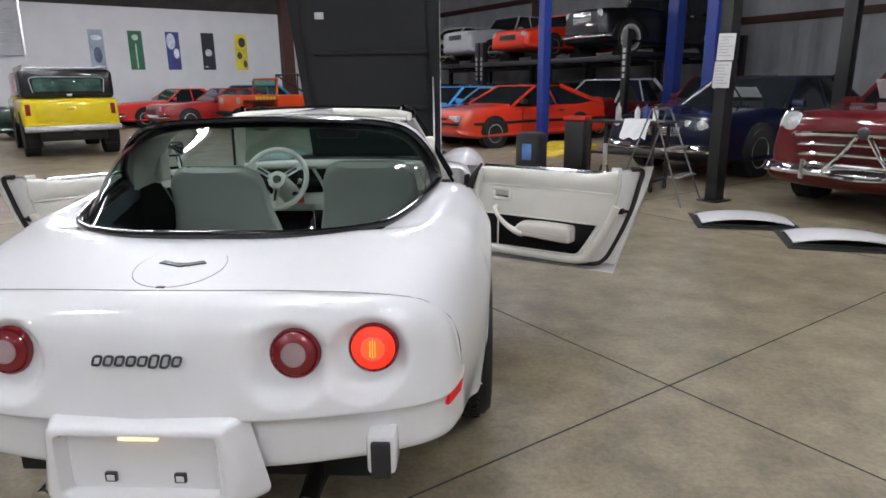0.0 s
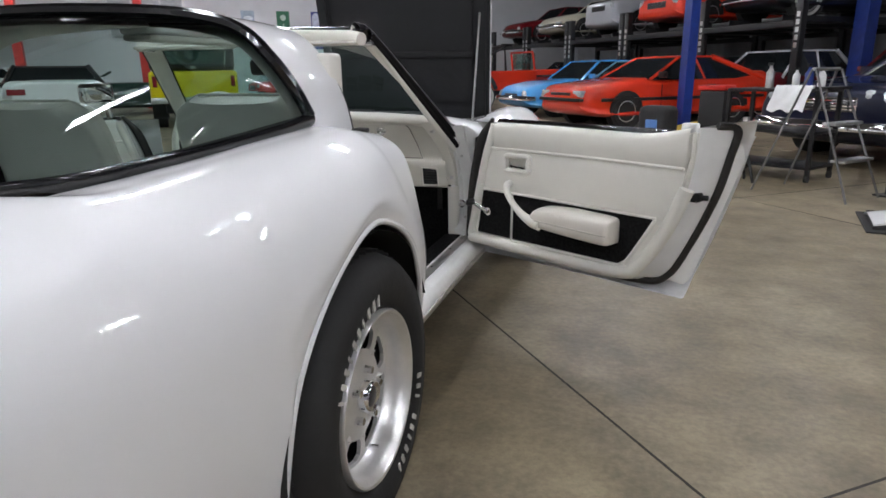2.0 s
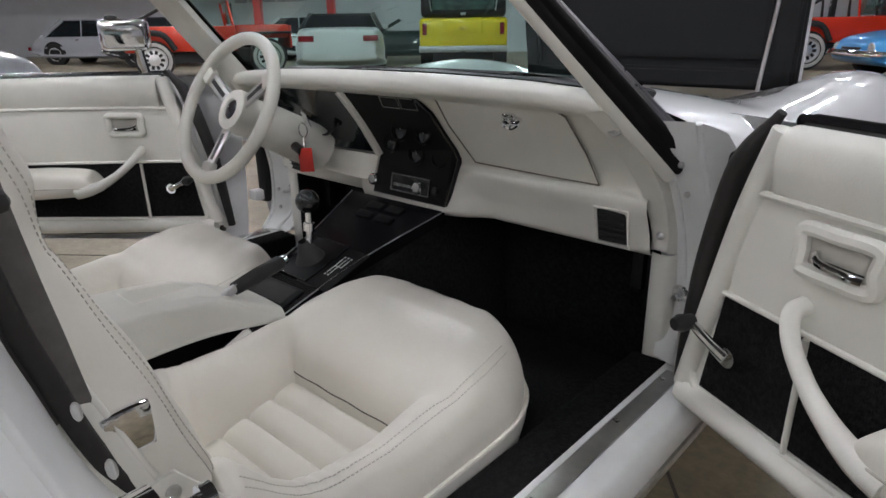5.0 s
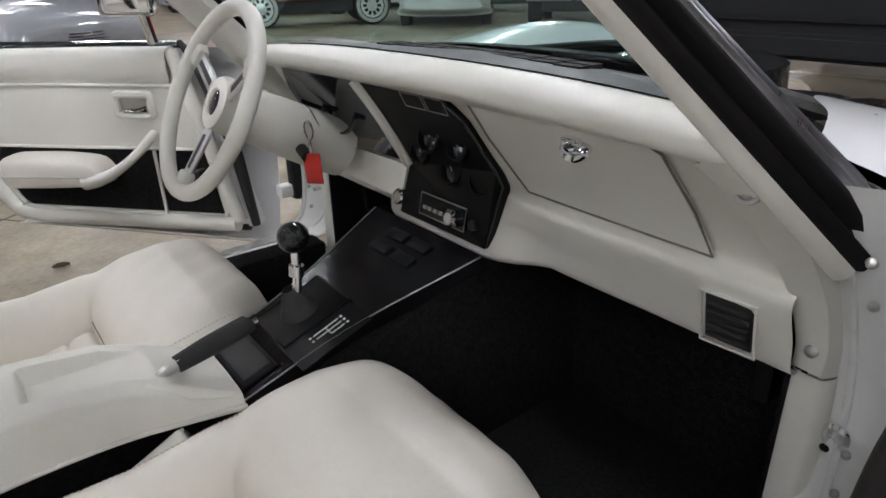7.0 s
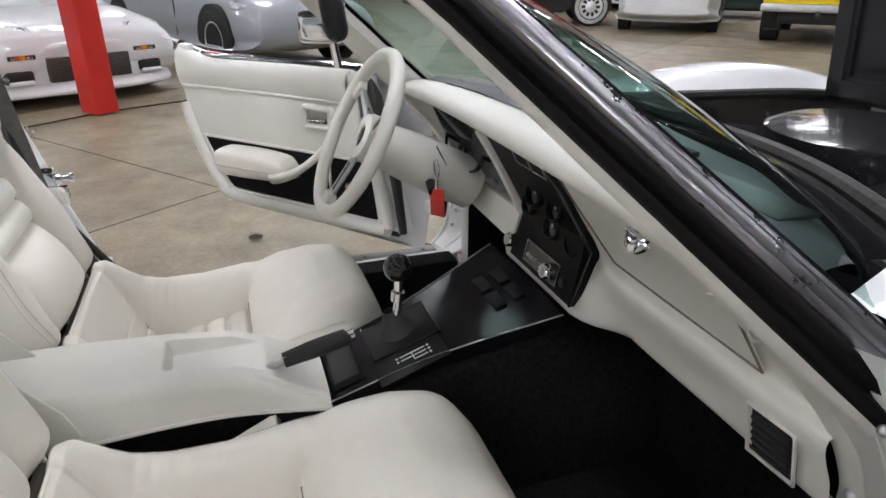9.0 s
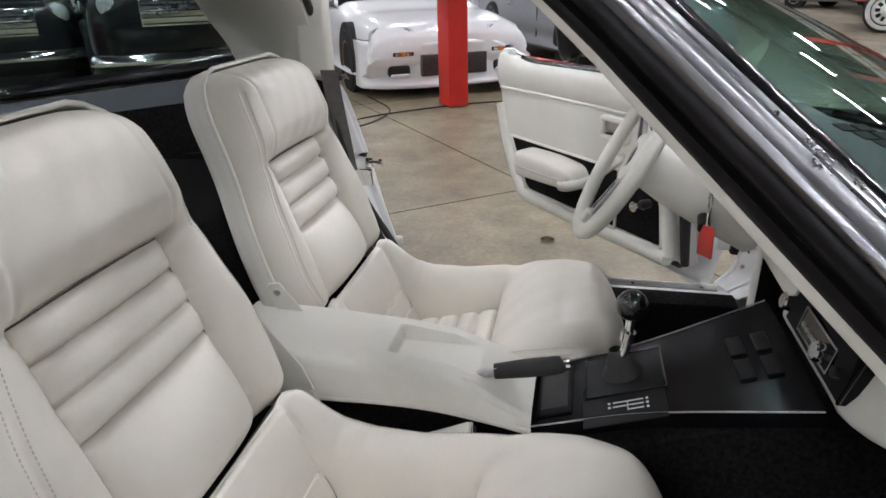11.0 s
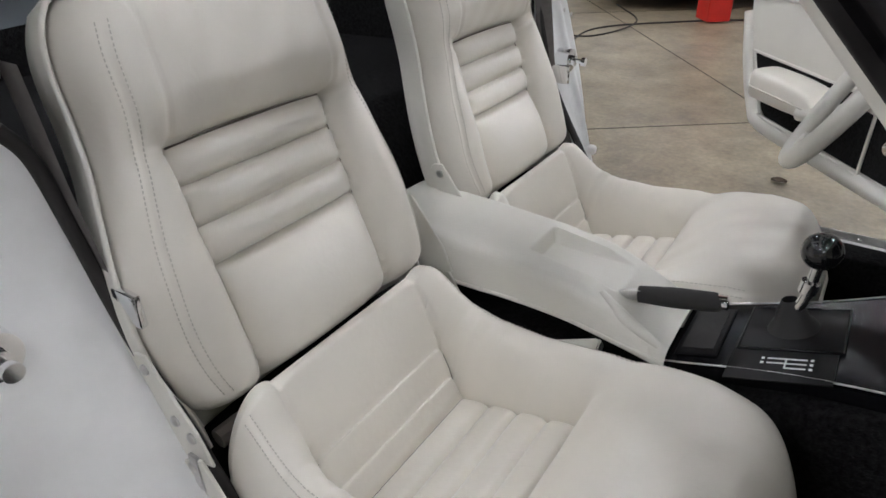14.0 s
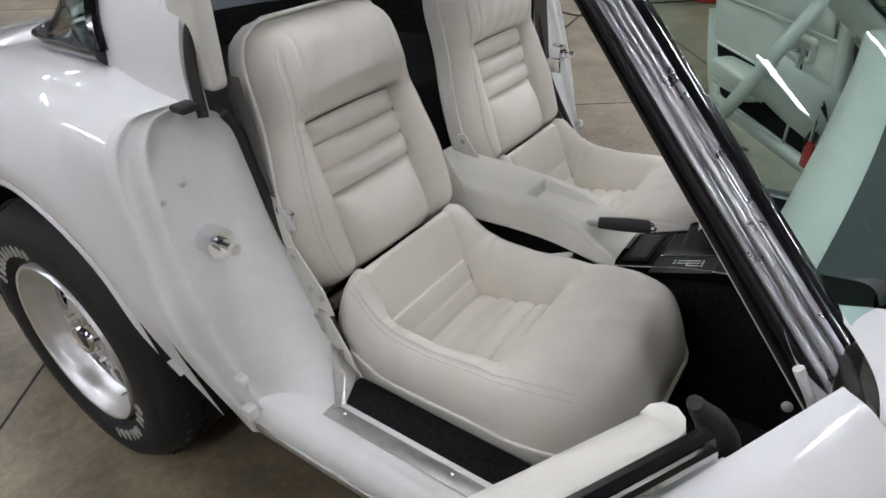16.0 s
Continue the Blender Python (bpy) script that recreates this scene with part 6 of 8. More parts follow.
TO = [(0.625, 0.838, 0.868), (0.632, 0.866, 0.832), (0.642, 0.925, 0.760), (0.648, 0.978, 0.690), (0.650, 1.008, 0.625), (0.646, 1.020, 0.578)]


def trim_panel():
    ridge = [tuple(np.array(a) * 0.72 + np.array(b) * 0.28 + np.array((0, -0.012, 0.006))) for a, b in zip(TI, TO)]
    crown = [tuple(np.array(a) * 0.12 + np.array(b) * 0.88 + np.array((0.002, -0.010, 0.006))) for a, b in zip(TI, TO)]
    back = [(x - 0.004, y + 0.05, z) for x, y, z in TI]
    turn = [(x + 0.006, y + 0.030, z - 0.006) for x, y, z in TO]
    return loft([back, TI, ridge, crown, TO, turn], 26, 40)


pair("dash_end_trim", trim_panel, M["vinyl"], None, "cream moulded trim panel beside the dash", 60)
pair("kick_trim", lambda: loft([[(0.603, 1.06, z), (0.604, 1.040, z), (0.612, 1.026, z), (0.640, 1.022, z), (0.652, 1.034, z), (0.654, 1.06, z)] for z in (0.574, 0.48, 0.36, 0.25)], 12, 16), M["vinyl"], None, "cream lower kick trim", 60)
pair("pillar_flange", lambda: tube([(x, y - 0.004, z) for x, y, z in HO], 0.006, 8, 40), M["jamb"])
pair("pillar_ridge", lambda: tube([(x, y - 0.002, z) for x, y, z in HM[1:]], 0.005, 8, 40), M["jamb"])
pair("pillar_rubber", lambda: tube([(0.636, 0.918, 0.850), (0.664, 0.950, 0.835), (0.705, 0.978, 0.800), (0.748, 0.995, 0.72)], [0.006, 0.008, 0.008, 0.006], 10, 20), M["seal"], None, "torn black door rubber")
for s in (-1, 1):
    for z, y in ((0.78, 0.915), (0.72, 0.955), (0.50, 1.01), (0.44, 1.01)):
        part("jamb_screw", ball((s * 0.692, y, z), 0.006, 8), M["steel"], CAR)
pair("trim_screw", lambda: join(moved(revolve([(0.013, -0.002), (0.013, 0.003), (0.010, 0.004), (0.008, 0.001)], 20), Matrix.Translation((0.596, 0.857, 0.838)) @ pose(0, 0, 0, 62, 0, 0)), moved(revolve([(0.008, 0.001), (0.006, 0.005), (0, 0.006)], 14), Matrix.Translation((0.596, 0.857, 0.838)) @ pose(0, 0, 0, 62, 0, 0))), M["steel"])
pair("trim_screw", lambda: moved(revolve([(0.008, 0), (0.008, 0.003), (0.004, 0.006), (0, 0.0065)], 14), Matrix.Translation((0.632, 1.004, 0.618)) @ pose(0, 0, 0, 80, 0, 0)), M["steel"])
pair("door_switch", lambda: join(moved(revolve([(0.018, 0), (0.018, 0.004), (0.012, 0.007)], 18), Matrix.Translation((0.668, 1.045, 0.495)) @ pose(0, 0, 0, 90, 0, 0)), cyl((0.668, 1.045, 0.495), (0.668, 1.012, 0.494), 0.006, seg=12)), M["chrome"])
pair("hinge_cavity", lambda: box(0.735, 0.78, 0.985, 1.06, 0.45, 0.80, 0.01), M["well"])
for s in (-1, 1):
    for z in (0.46, 0.66):
        part("door_hinge", box(s * 0.765 - 0.02, s * 0.765 + 0.02, 0.95, 1.0, z, z + 0.035, 0.006), M["jamb"], CAR)
# ---- open doors, built flat: s along the door from its hinge, w outwards, z up ----
def door_frame(side, angle, hx, hy):
    a = radians(angle)
    s = Vector((side * math.cos(a), -math.sin(a), 0))
    w = Vector((side * math.sin(a), math.cos(a), 0))
    m = Matrix.Identity(4)
    for i in range(3):
        m[i][0], m[i][1], m[i][2], m[i][3] = s[i], w[i], (0, 0, 1)[i], (side * hx, hy, 0)[i]
    return m


SZ = Matrix(((1, 0, 0, 0), (0, 0, 1, 0), (0, 1, 0, 0), (0, 0, 0, 1)))   # (s, z, depth) -> (s, w, z)


def door(side, angle, hx, hy):
    m = door_frame(side, angle, hx, hy)

    def put(name, bm, material, parent, label="", smooth=40.0):
        moved(bm, m)
        bmesh.ops.recalc_face_normals(bm, faces=bm.faces)
        return part(name, bm, material, parent, label, smooth)

    # outer skin: bulged, with the belt above and a tuck-under below
    skin = []
    for s in (-0.03, 0.2, 0.5, 0.8, 0.94, 1.0):
        k = s / 1.0
        top = 0.868 + (0.03 if s > 0.9 else 0.0) + (0.02 if s > 0.97 else 0)
        back = lambda z: 0.0 if s < 0.93 else (z - 0.62) * 0.32 * (s - 0.9) / 0.1
        skin.append([(s + back(z), w + 0.012 * math.sin(math.pi * k), z) for w, z in ((0.045, top), (0.085, top - 0.01), (0.14, 0.80), (0.165, 0.70), (0.17, 0.55), (0.155, 0.42), (0.12, 0.305), (0.085, 0.30))])
    d = put("door", loft(skin, 40, 34), M["white"], CAR, "open white car door with cream inner trim", 60)
    inner = [(0.0, 0.385), (0.035, 0.50), (0.09, 0.72), (0.135, 0.872), (0.40, 0.866), (0.79, 0.858), (0.90, 0.878), (0.955, 0.892), (0.955, 0.80), (0.925, 0.66), (0.85, 0.49), (0.775, 0.385), (0.735, 0.368), (0.4, 0.374)]
    put("inner_panel", extrude(inner, -0.012, 0.03, SZ, 0.014, 3), M["vinyl"], d, "cream vinyl door panel")
    put("door_shell", extrude([(s * 1.0 + (0.02 if s > 0.5 else -0.02), z - (0.02 if z < 0.4 else 0.012)) for s, z in inner], 0.03, 0.085, SZ, 0.01), M["jamb"], d, "white painted door shell")
    # padded upper part with its welt
    up = []
    for s in np.linspace(0.150, 0.935, 14):
        z0, z1 = 0.775 - 0.010 * s, np.interp(s, (0.12, 0.4, 0.79, 0.90, 0.94), (0.868, 0.866, 0.858, 0.878, 0.888))
        o = 0.045 if s < 0.2 else 0.0
        up.append([(s, -0.013, z0), (s, -0.020, z0 + 0.010), (s, -0.028, z0 + 0.05), (s, -0.022, z1 - 0.006), (s, 0.004, z1 + 0.006), (s, 0.03, z1 + 0.002)])
    put("upper_pad", loft(up, 40, 20), M["vinyl"], d, "padded cream upper door roll", 60)
    put("welt", tube([(0.115, -0.016, 0.775), (0.3, -0.017, 0.775), (0.6, -0.017, 0.772), (0.925, -0.016, 0.764)], 0.006, 8, 30), M["vinyl"], d)
    # sculpted middle panel, a soft pillow
    mid = [[(s, -0.0125 - 0.010 * max(0, math.sin(math.pi * (z - 0.60) / 0.17)) ** 0.6 * max(0, math.sin(math.pi * min(1, max(0, (s - 0.08) / 0.80)))) ** 0.3, z) for z in np.linspace(0.604, 0.77, 9)] for s in np.linspace(0.095, 0.875, 26)]
    put("middle_pad", grid(mid), M["vinyl"], d, "", 60)
    # black lower carpet with cream piping
    low = [(0.058, 0.42), (0.088, 0.602), (0.838, 0.590), (0.832, 0.575), (0.738, 0.428), (0.715, 0.413)]
    put("carpet_panel", extrude(low, -0.018, -0.008, SZ, 0.003, 1), M["carpet"], d, "black carpeted lower door panel", 0)
    put("piping", tube([(s, -0.019, z) for s, z in ((0.088, 0.606), (0.3, 0.603), (0.845, 0.593))], 0.0045, 8), M["vinyl"], d)
    put("carpet_frame", tube([(0.842, -0.016, 0.588), (0.795, -0.017, 0.505), (0.742, -0.016, 0.420), (0.715, -0.016, 0.405), (0.30, -0.017, 0.408), (0.05, -0.016, 0.412), (0.08, -0.016, 0.595)], 0.007, 8, 50), M["vinyl"], d)
    put("divider", tube([(0.243, -0.02, 0.598), (0.241, -0.02, 0.412)], 0.005, 8), M["vinyl"], d)
    for r, z0, z1 in ((0.022, 0.376, 0.40),):
        put("lower_roll", tube([(0.02, -0.012, 0.392), (0.4, -0.012, 0.383), (0.72, -0.012, 0.382), (0.80, -0.010, 0.43), (0.88, -0.008, 0.56), (0.935, -0.006, 0.70)], 0.024, 10, 40), M["vinyl"], d, "padded cream panel edge")
    put("front_roll", tube([(0.142, -0.004, 0.866), (0.103, -0.010, 0.74), (0.062, -0.010, 0.58), (0.032, -0.008, 0.46), (0.018, -0.008, 0.40)], 0.020, 10, 30), M["vinyl"], d, "padded cream front panel edge")
    # armrest: pull bar sweeping down into the pad
    put("pull_handle", tube([(0.232, -0.018, 0.645), (0.232, -0.042, 0.636), (0.256, -0.062, 0.606), (0.300, -0.076, 0.570), (0.345, -0.084, 0.543), (0.390, -0.089, 0.525), (0.43, -0.090, 0.517)], [0.013, 0.013, 0.0120, 0.0125, 0.015, 0.019, 0.021], 12, 36), M["vinyl"], d, "cream pull strap of the armrest")
    arm = []
    for s, zc, hz, wd in ((0.372, 0.523, 0.010, 0.080), (0.388, 0.534, 0.026, 0.094), (0.42, 0.541, 0.038, 0.102), (0.52, 0.540, 0.045, 0.106), (0.60, 0.536, 0.047, 0.104), (0.685, 0.531, 0.047, 0.100), (0.705, 0.530, 0.044, 0.094), (0.714, 0.529, 0.036, 0.080), (0.715, 0.529, 0.002, 0.02)):
        arm.append([(s, -0.016, zc + hz), (s, -wd * 0.45, zc + hz * 1.02), (s, -wd * 0.86, zc + hz * 0.92), (s, -wd * 1.0, zc + hz * 0.62), (s, -wd * 1.01, zc - hz * 0.1), (s, -wd * 0.96, zc - hz * 0.8), (s, -wd * 0.7, zc - hz), (s, -0.016, zc - hz)])
    arm_ob = put("armrest", loft(arm, 24, 24), M["leather"], d, "padded cream armrest", 60)
    put("armrest_seam", tube([(0.375, -0.093, 0.528), (0.42, -0.1035, 0.534), (0.52, -0.1075, 0.532), (0.6, -0.1060, 0.528), (0.685, -0.1015, 0.523), (0.706, -0.093, 0.522)], 0.0022, 6, 24), M["stitch"], arm_ob)
    # latch handle in its bezel; the cup's shade is put into the darker plastic
    hz = put("handle_bezel", box(0.212, 0.328, -0.022, -0.010, 0.690, 0.758, 0.004, 2), mat("bezel_shade_plastic", (0.50, 0.48, 0.43), 0.45), d, "cream door handle bezel with a recessed cup")
    put("bezel_rim", tube([(0.219, -0.026, 0.697), (0.27, -0.028, 0.695), (0.321, -0.026, 0.697), (0.323, -0.028, 0.724), (0.321, -0.026, 0.751), (0.27, -0.028, 0.753), (0.219, -0.026, 0.751), (0.217, -0.028, 0.724)], 0.011, 8, 60, closed=True), M["vinyl"], hz)
    # black strip for the deepest shade of the cup
    put("cup_shade_strip", box(0.238, 0.304, -0.0235, -0.021, 0.706, 0.714, 0.002), M["black"], hz, smooth=0)
    put("latch_lever", tube([(0.236, -0.024, 0.722), (0.25, -0.034, 0.714), (0.29, -0.036, 0.711), (0.308, -0.030, 0.709)], 0.006, 8, 16, flat=0.7), M["chrome"], hz, "chrome latch lever")
    # window crank
    ck = put("window_crank", cyl((0.140, -0.012, 0.522), (0.140, -0.05, 0.522), 0.02, 0.016, 16), M["chrome"], d, "chrome window crank")
    put("crank_arm", tube([(0.140, -0.05, 0.522), (0.110, -0.058, 0.537), (0.070, -0.062, 0.555)], [0.011, 0.008, 0.008], 10, 10), M["chrome"], ck)
    put("crank_knob", tube([(0.070, -0.058, 0.555), (0.070, -0.082, 0.555), (0.070, -0.094, 0.555)], [0.012, 0.015, 0.010], 12), M["black"], ck, "black crank knob")
    # rear edge: jamb face, seal and latch
    edge = []
    for s, z in ((0.958, 0.892), (0.962, 0.80), (0.935, 0.66), (0.862, 0.49), (0.785, 0.383), (0.735, 0.362)):
        so = 0.992 + (z - 0.02 - 0.62) * 0.32
        edge.append([(s - 0.01, 0.0, z), (s + (so - s) * 0.12, 0.03, z), (s + (so - s) * 0.35, 0.065, z - 0.003), (s + (so - s) * 0.62, 0.10, z - 0.010), (so, 0.145, z - 0.03)])
    put("door_edge", loft(edge, 26, 14), M["jamb"], d, "white painted rear door edge", 60)
    put("edge_seal", tube([(0.99, 0.05, 0.897), (1.034, 0.095, 0.885), (1.02, 0.098, 0.80), (0.985, 0.098, 0.66), (0.915, 0.096, 0.49), (0.85, 0.088, 0.372), (0.75, 0.065, 0.342), (0.4, 0.045, 0.350), (0.02, 0.045, 0.362)], 0.013, 10, 60), M["seal"], d, "dark door weatherstrip")
    lt = put("door_latch", box(0.925, 0.965, 0.018, 0.055, 0.655, 0.685, 0.006, 2), M["well"], d, "dark steel door latch")
    put("latch_pawl", cyl((0.965, 0.035, 0.67), (0.985, 0.045, 0.67), 0.009, seg=10), M["well"], lt)
    # window slot, glass edge and front seal
    put("window_seal", tube([(0.13, 0.032, 0.876), (0.4, 0.034, 0.874), (0.79, 0.032, 0.866), (0.86, 0.034, 0.874)], 0.010, 8, 30), M["gloss"], d, "black window slot seal")
    put("window_edge", tube([(0.14, 0.046, 0.880), (0.5, 0.048, 0.877), (0.85, 0.046, 0.874)], 0.006, 8, 20), M["chrome"], d)
    put("front_seal", tube([(0.120, 0.006, 0.888), (0.062, 0.004, 0.80), (0.012, 0.008, 0.62), (-0.012, 0.012, 0.45), (-0.02, 0.015, 0.38)], [0.007, 0.020, 0.018, 0.014, 0.012], 10, 30), M["seal"], d, "black front door seal")
    put("rear_guide", box(0.895, 0.945, 0.0, 0.03, 0.875, 0.905, 0.006, 2), M["jamb"], d)
    return d


door(1, 28, 0.745, 0.895)
dl = door(-1, 39, 0.815, 0.865)
# door mirror on the driver's door
dm = part("door_mirror", moved(box(-0.07, 0.07, -0.03, 0.03, -0.045, 0.045, 0.02, 3), Matrix.Translation((-0.952, 0.700, 0.995)) @ pose(0, 0, 0, 0, 0, 62)), M["chrome"], dl, "chrome door mirror")
part("mirror_stalk", tube([(-0.926, 0.735, 0.885), (-0.930, 0.725, 0.955)], 0.013, 8), M["chrome"], dl)


# ---- seats ----
BACK_O, TILTB = Vector((0, 0.108, 0.515)), radians(19)
BACK_L = 0.536
BU, BN = Vector((0, -math.sin(TILTB), math.cos(TILTB))), Vector((0, math.cos(TILTB), math.sin(TILTB)))
WIDE_Q = (0, 0.05, 0.14, 0.26, 0.40, 0.52, 0.62, 0.72, 0.84, 0.92, 0.97, 1.0)
WIDE_X = (0.205, 0.232, 0.246, 0.248, 0.240, 0.226, 0.213, 0.206, 0.201, 0.188, 0.165, 0.128)
WIDE = cr([(q, w, 0) for q, w in zip(WIDE_Q, WIDE_X)], 120)
NECK_S = 0.338
RIB_S = (0.177, 0.231, 0.284)
INSET = 0.134


WIDE_A, WIDE_B = [float(c[0]) for c in WIDE], [float(c[1]) for c in WIDE]


def back_half(q):
    return float(np.interp(q, WIDE_A, WIDE_B))


def back_depth(p, q):
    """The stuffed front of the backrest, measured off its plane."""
    w = back_half(q)
    x, s = abs(p) * w, q * BACK_L
    neck = NECK_S - 0.003 * (x / INSET) ** 2
    ux, us = x - INSET, s - neck
    if ux < 0 and us < 0:
        flat = 1 - (x / INSET) ** 8
        n = -0.021
        lumbar = 0.052 * hump(s, -0.035, RIB_S[0], 0.5) * (1 - 0.45 * (x / INSET) ** 3)
        ribs = sum(0.018 * hump(s, a, b, 0.55) for a, b in zip(RIB_S, RIB_S[1:] + (neck,)))
        n += (lumbar if s < RIB_S[0] else ribs + 0.004) * flat
        n -= 0.008 * sum(crease(s - a, 0.0045) for a in RIB_S)
    else:
        d = math.hypot(max(0.0, ux), max(0.0, us))
        up = step(-0.01, 0.06, us)
        soft = 0.62 - 0.40 * step(0.0, 0.01, us) * (1 - step(0.0, 0.03, ux))
        crest = 0.027 * (1 - up) + (0.044 - 0.014 * (x / 0.2) ** 2) * up
        n = -0.024 + (crest + 0.024) * (soft * math.sin(math.pi / 2 * min(1.0, d / 0.062)) + (1 - soft) * edge(d, 0.020 + 0.012 * up))
        n += 0.006 * up * hump(us, -0.02, 0.20, 1.0)
        # headrest panel seam and the pulls that fan from its lower corner
        n -= 0.0045 * crease(x - INSET * (1.03 - 0.10 * us / 0.2), 0.0042) * step(0.0, 0.02, us)
        if ux > 0:
            for k, a in ((-0.5, 0.35), (0.45, 0.15), (1.5, 0.05)):
                n -= 0.0040 * crease(us + 0.012 - 0.012 * k - a * ux, 0.0038) * math.exp(-((ux - 0.012) / 0.026) ** 2)
        n += 0.0016 * math.sin(23 * q + 7 * p) * math.sin(15 * p + 4 * q)
    n -= 0.003 * crease(p * w - math.copysign(w - 0.034, p), 0.0035) * step(0.02, 0.1, q) * (1 - step(0.86, 0.94, q))
    f = edge(w - x, 0.068) * edge((1 - q) * BACK_L, 0.070) * edge(s, 0.048)
    return -0.060 + (n + 0.060) * f


def back_point(p, q, extra=0.0):
    return BACK_O + BU * (q * BACK_L) + BN * (back_depth(p, q) + extra) + Vector((p * back_half(q), 0, 0))


PLEATS = (0.06, 0.195, 0.248, 0.30, 0.37, 0.44, 0.51, 0.582)


def cushion_point(p, r, extra=0.0):
    """r runs from the split line at the back to the front edge."""
    y = float(np.interp(r, (0, 0.06, 0.16, 0.30, 0.58, 0.80, 0.93, 1.0), (0.10, 0.122, 0.165, 0.230, 0.440, 0.615, 0.706, 0.738)))
    core = float(np.interp(r, (0, 0.05, 0.09, 0.16, 0.285, 0.315, 0.58, 1.0), (0.520, 0.536, 0.526, 0.462, 0.340, 0.334, 0.382, 0.40)))
    w = 0.258 * (1 - max(0.0, (y - 0.50) / 0.250) ** 2.7) ** (1 / 2.7) if y > 0.5 else float(np.interp(y, (0.10, 0.13, 0.23, 0.5), (0.226, 0.243, 0.256, 0.258)))
    x = abs(p) * w
    ins = 0.150
    crest = float(np.interp(r, (0, 0.05, 0.10, 0.16, 0.24, 0.33, 0.45, 0.60, 0.78, 0.90, 1.0), (0.520, 0.541, 0.540, 0.524, 0.494, 0.478, 0.474, 0.492, 0.522, 0.522, 0.512)))
    low = float(np.interp(r, (0, 0.12, 0.35, 1.0), (0.44, 0.40, 0.375, 0.392)))
    ux, uy = x - ins, y - 0.440
    if ux < 0 and uy < 0:
        z = core
        flat = 1 - (x / ins) ** 8
        for a, b in zip(PLEATS, PLEATS[1:]):
            z += (0.016 if a < 0.1 else 0.011) * hump(r, a, b, 0.5) * flat
        z -= 0.007 * sum(crease((r - a) * 0.6, 0.0042) for a in PLEATS[1:-1])
        z -= 0.010 * (crease(ux, 0.007) + crease(uy, 0.007)) * step(0.1, 0.2, r)
        full = z
    else:
        d = math.hypot(max(0.0, ux), max(0.0, uy))
        rise = 0.064 if uy < 0 else 0.064 + 0.05 * step(0, 0.05, uy)
        full = core - 0.010 * step(0.1, 0.2, r) + (crest - core + 0.010) * edge(d, rise)
        full += 0.010 * hump(y, 0.46, 0.80, 1.0) * (1 - (x / 0.26) ** 2)
        if uy < 0:
            full -= 0.0035 * sum(crease(y - 0.20 - 0.022 * k - 0.25 * ux, 0.005) for k in range(4)) * math.exp(-((ux - 0.035) / 0.03) ** 2)
        full += 0.0018 * math.sin(26 * r + 8 * p) * math.sin(11 * p)
        full -= 0.003 * crease(w - 0.040 - x, 0.0035) * step(0.06, 0.15, r) * (1 - step(0.80, 0.9, r))
    z = low + (full - low) * edge(w - x, 0.080 + 0.02 * step(0.5, 0.8, r)) * edge(0.738 - y, 0.085)
    z -= 0.050 * (1 - min(1.0, r / 0.045)) ** 2
    return Vector((p * w, y, z + extra))


PS = np.sin(np.linspace(-math.pi / 2, math.pi / 2, 131))
PS = PS * 0.65 + np.linspace(-1, 1, 131) * 0.35


def surf_line(fn, pts, r, n=24, extra=0.0015):
    """A thin thread laid on a seat surface along straight steps in its own coordinates."""
    path = []
    for (p0, q0), (p1, q1) in zip(pts, pts[1:]):
        for t in np.linspace(0, 1, n, endpoint=False):
            path.append(fn(p0 + (p1 - p0) * t, q0 + (q1 - q0) * t, extra))
    path.append(fn(*pts[-1], extra))
    return tube(path, r, 6)


def stitches(fn, at_q, q0, q1, count):
    """A row of single stitches; at_q gives the place across for each step along."""
    bm = bmesh.new()
    d = (q1 - q0) / count
    for k in range(count):
        a = q0 + d * k
        p, q = fn(at_q(a), a, 0.0004), fn(at_q(a + d * 0.62), a + d * 0.62, 0.0004)
        along = (q - p).normalized()
        side = along.cross(Vector((0, 0.7, 0.7))).normalized()
        up = side.cross(along)
        rings = [[bm.verts.new(c + 0.0008 * (math.cos(t) * side + math.sin(t) * up)) for t in (0.8, 2.4, 3.9, 5.5)] for c in (p, q)]
        for j in range(4):
            bm.faces.new((rings[0][j], rings[0][(j + 1) % 4], rings[1][(j + 1) % 4], rings[1][j]))
        bm.faces.new(rings[0])
        bm.faces.new(rings[1])
    bmesh.ops.recalc_face_normals(bm, faces=bm.faces)
    return bm


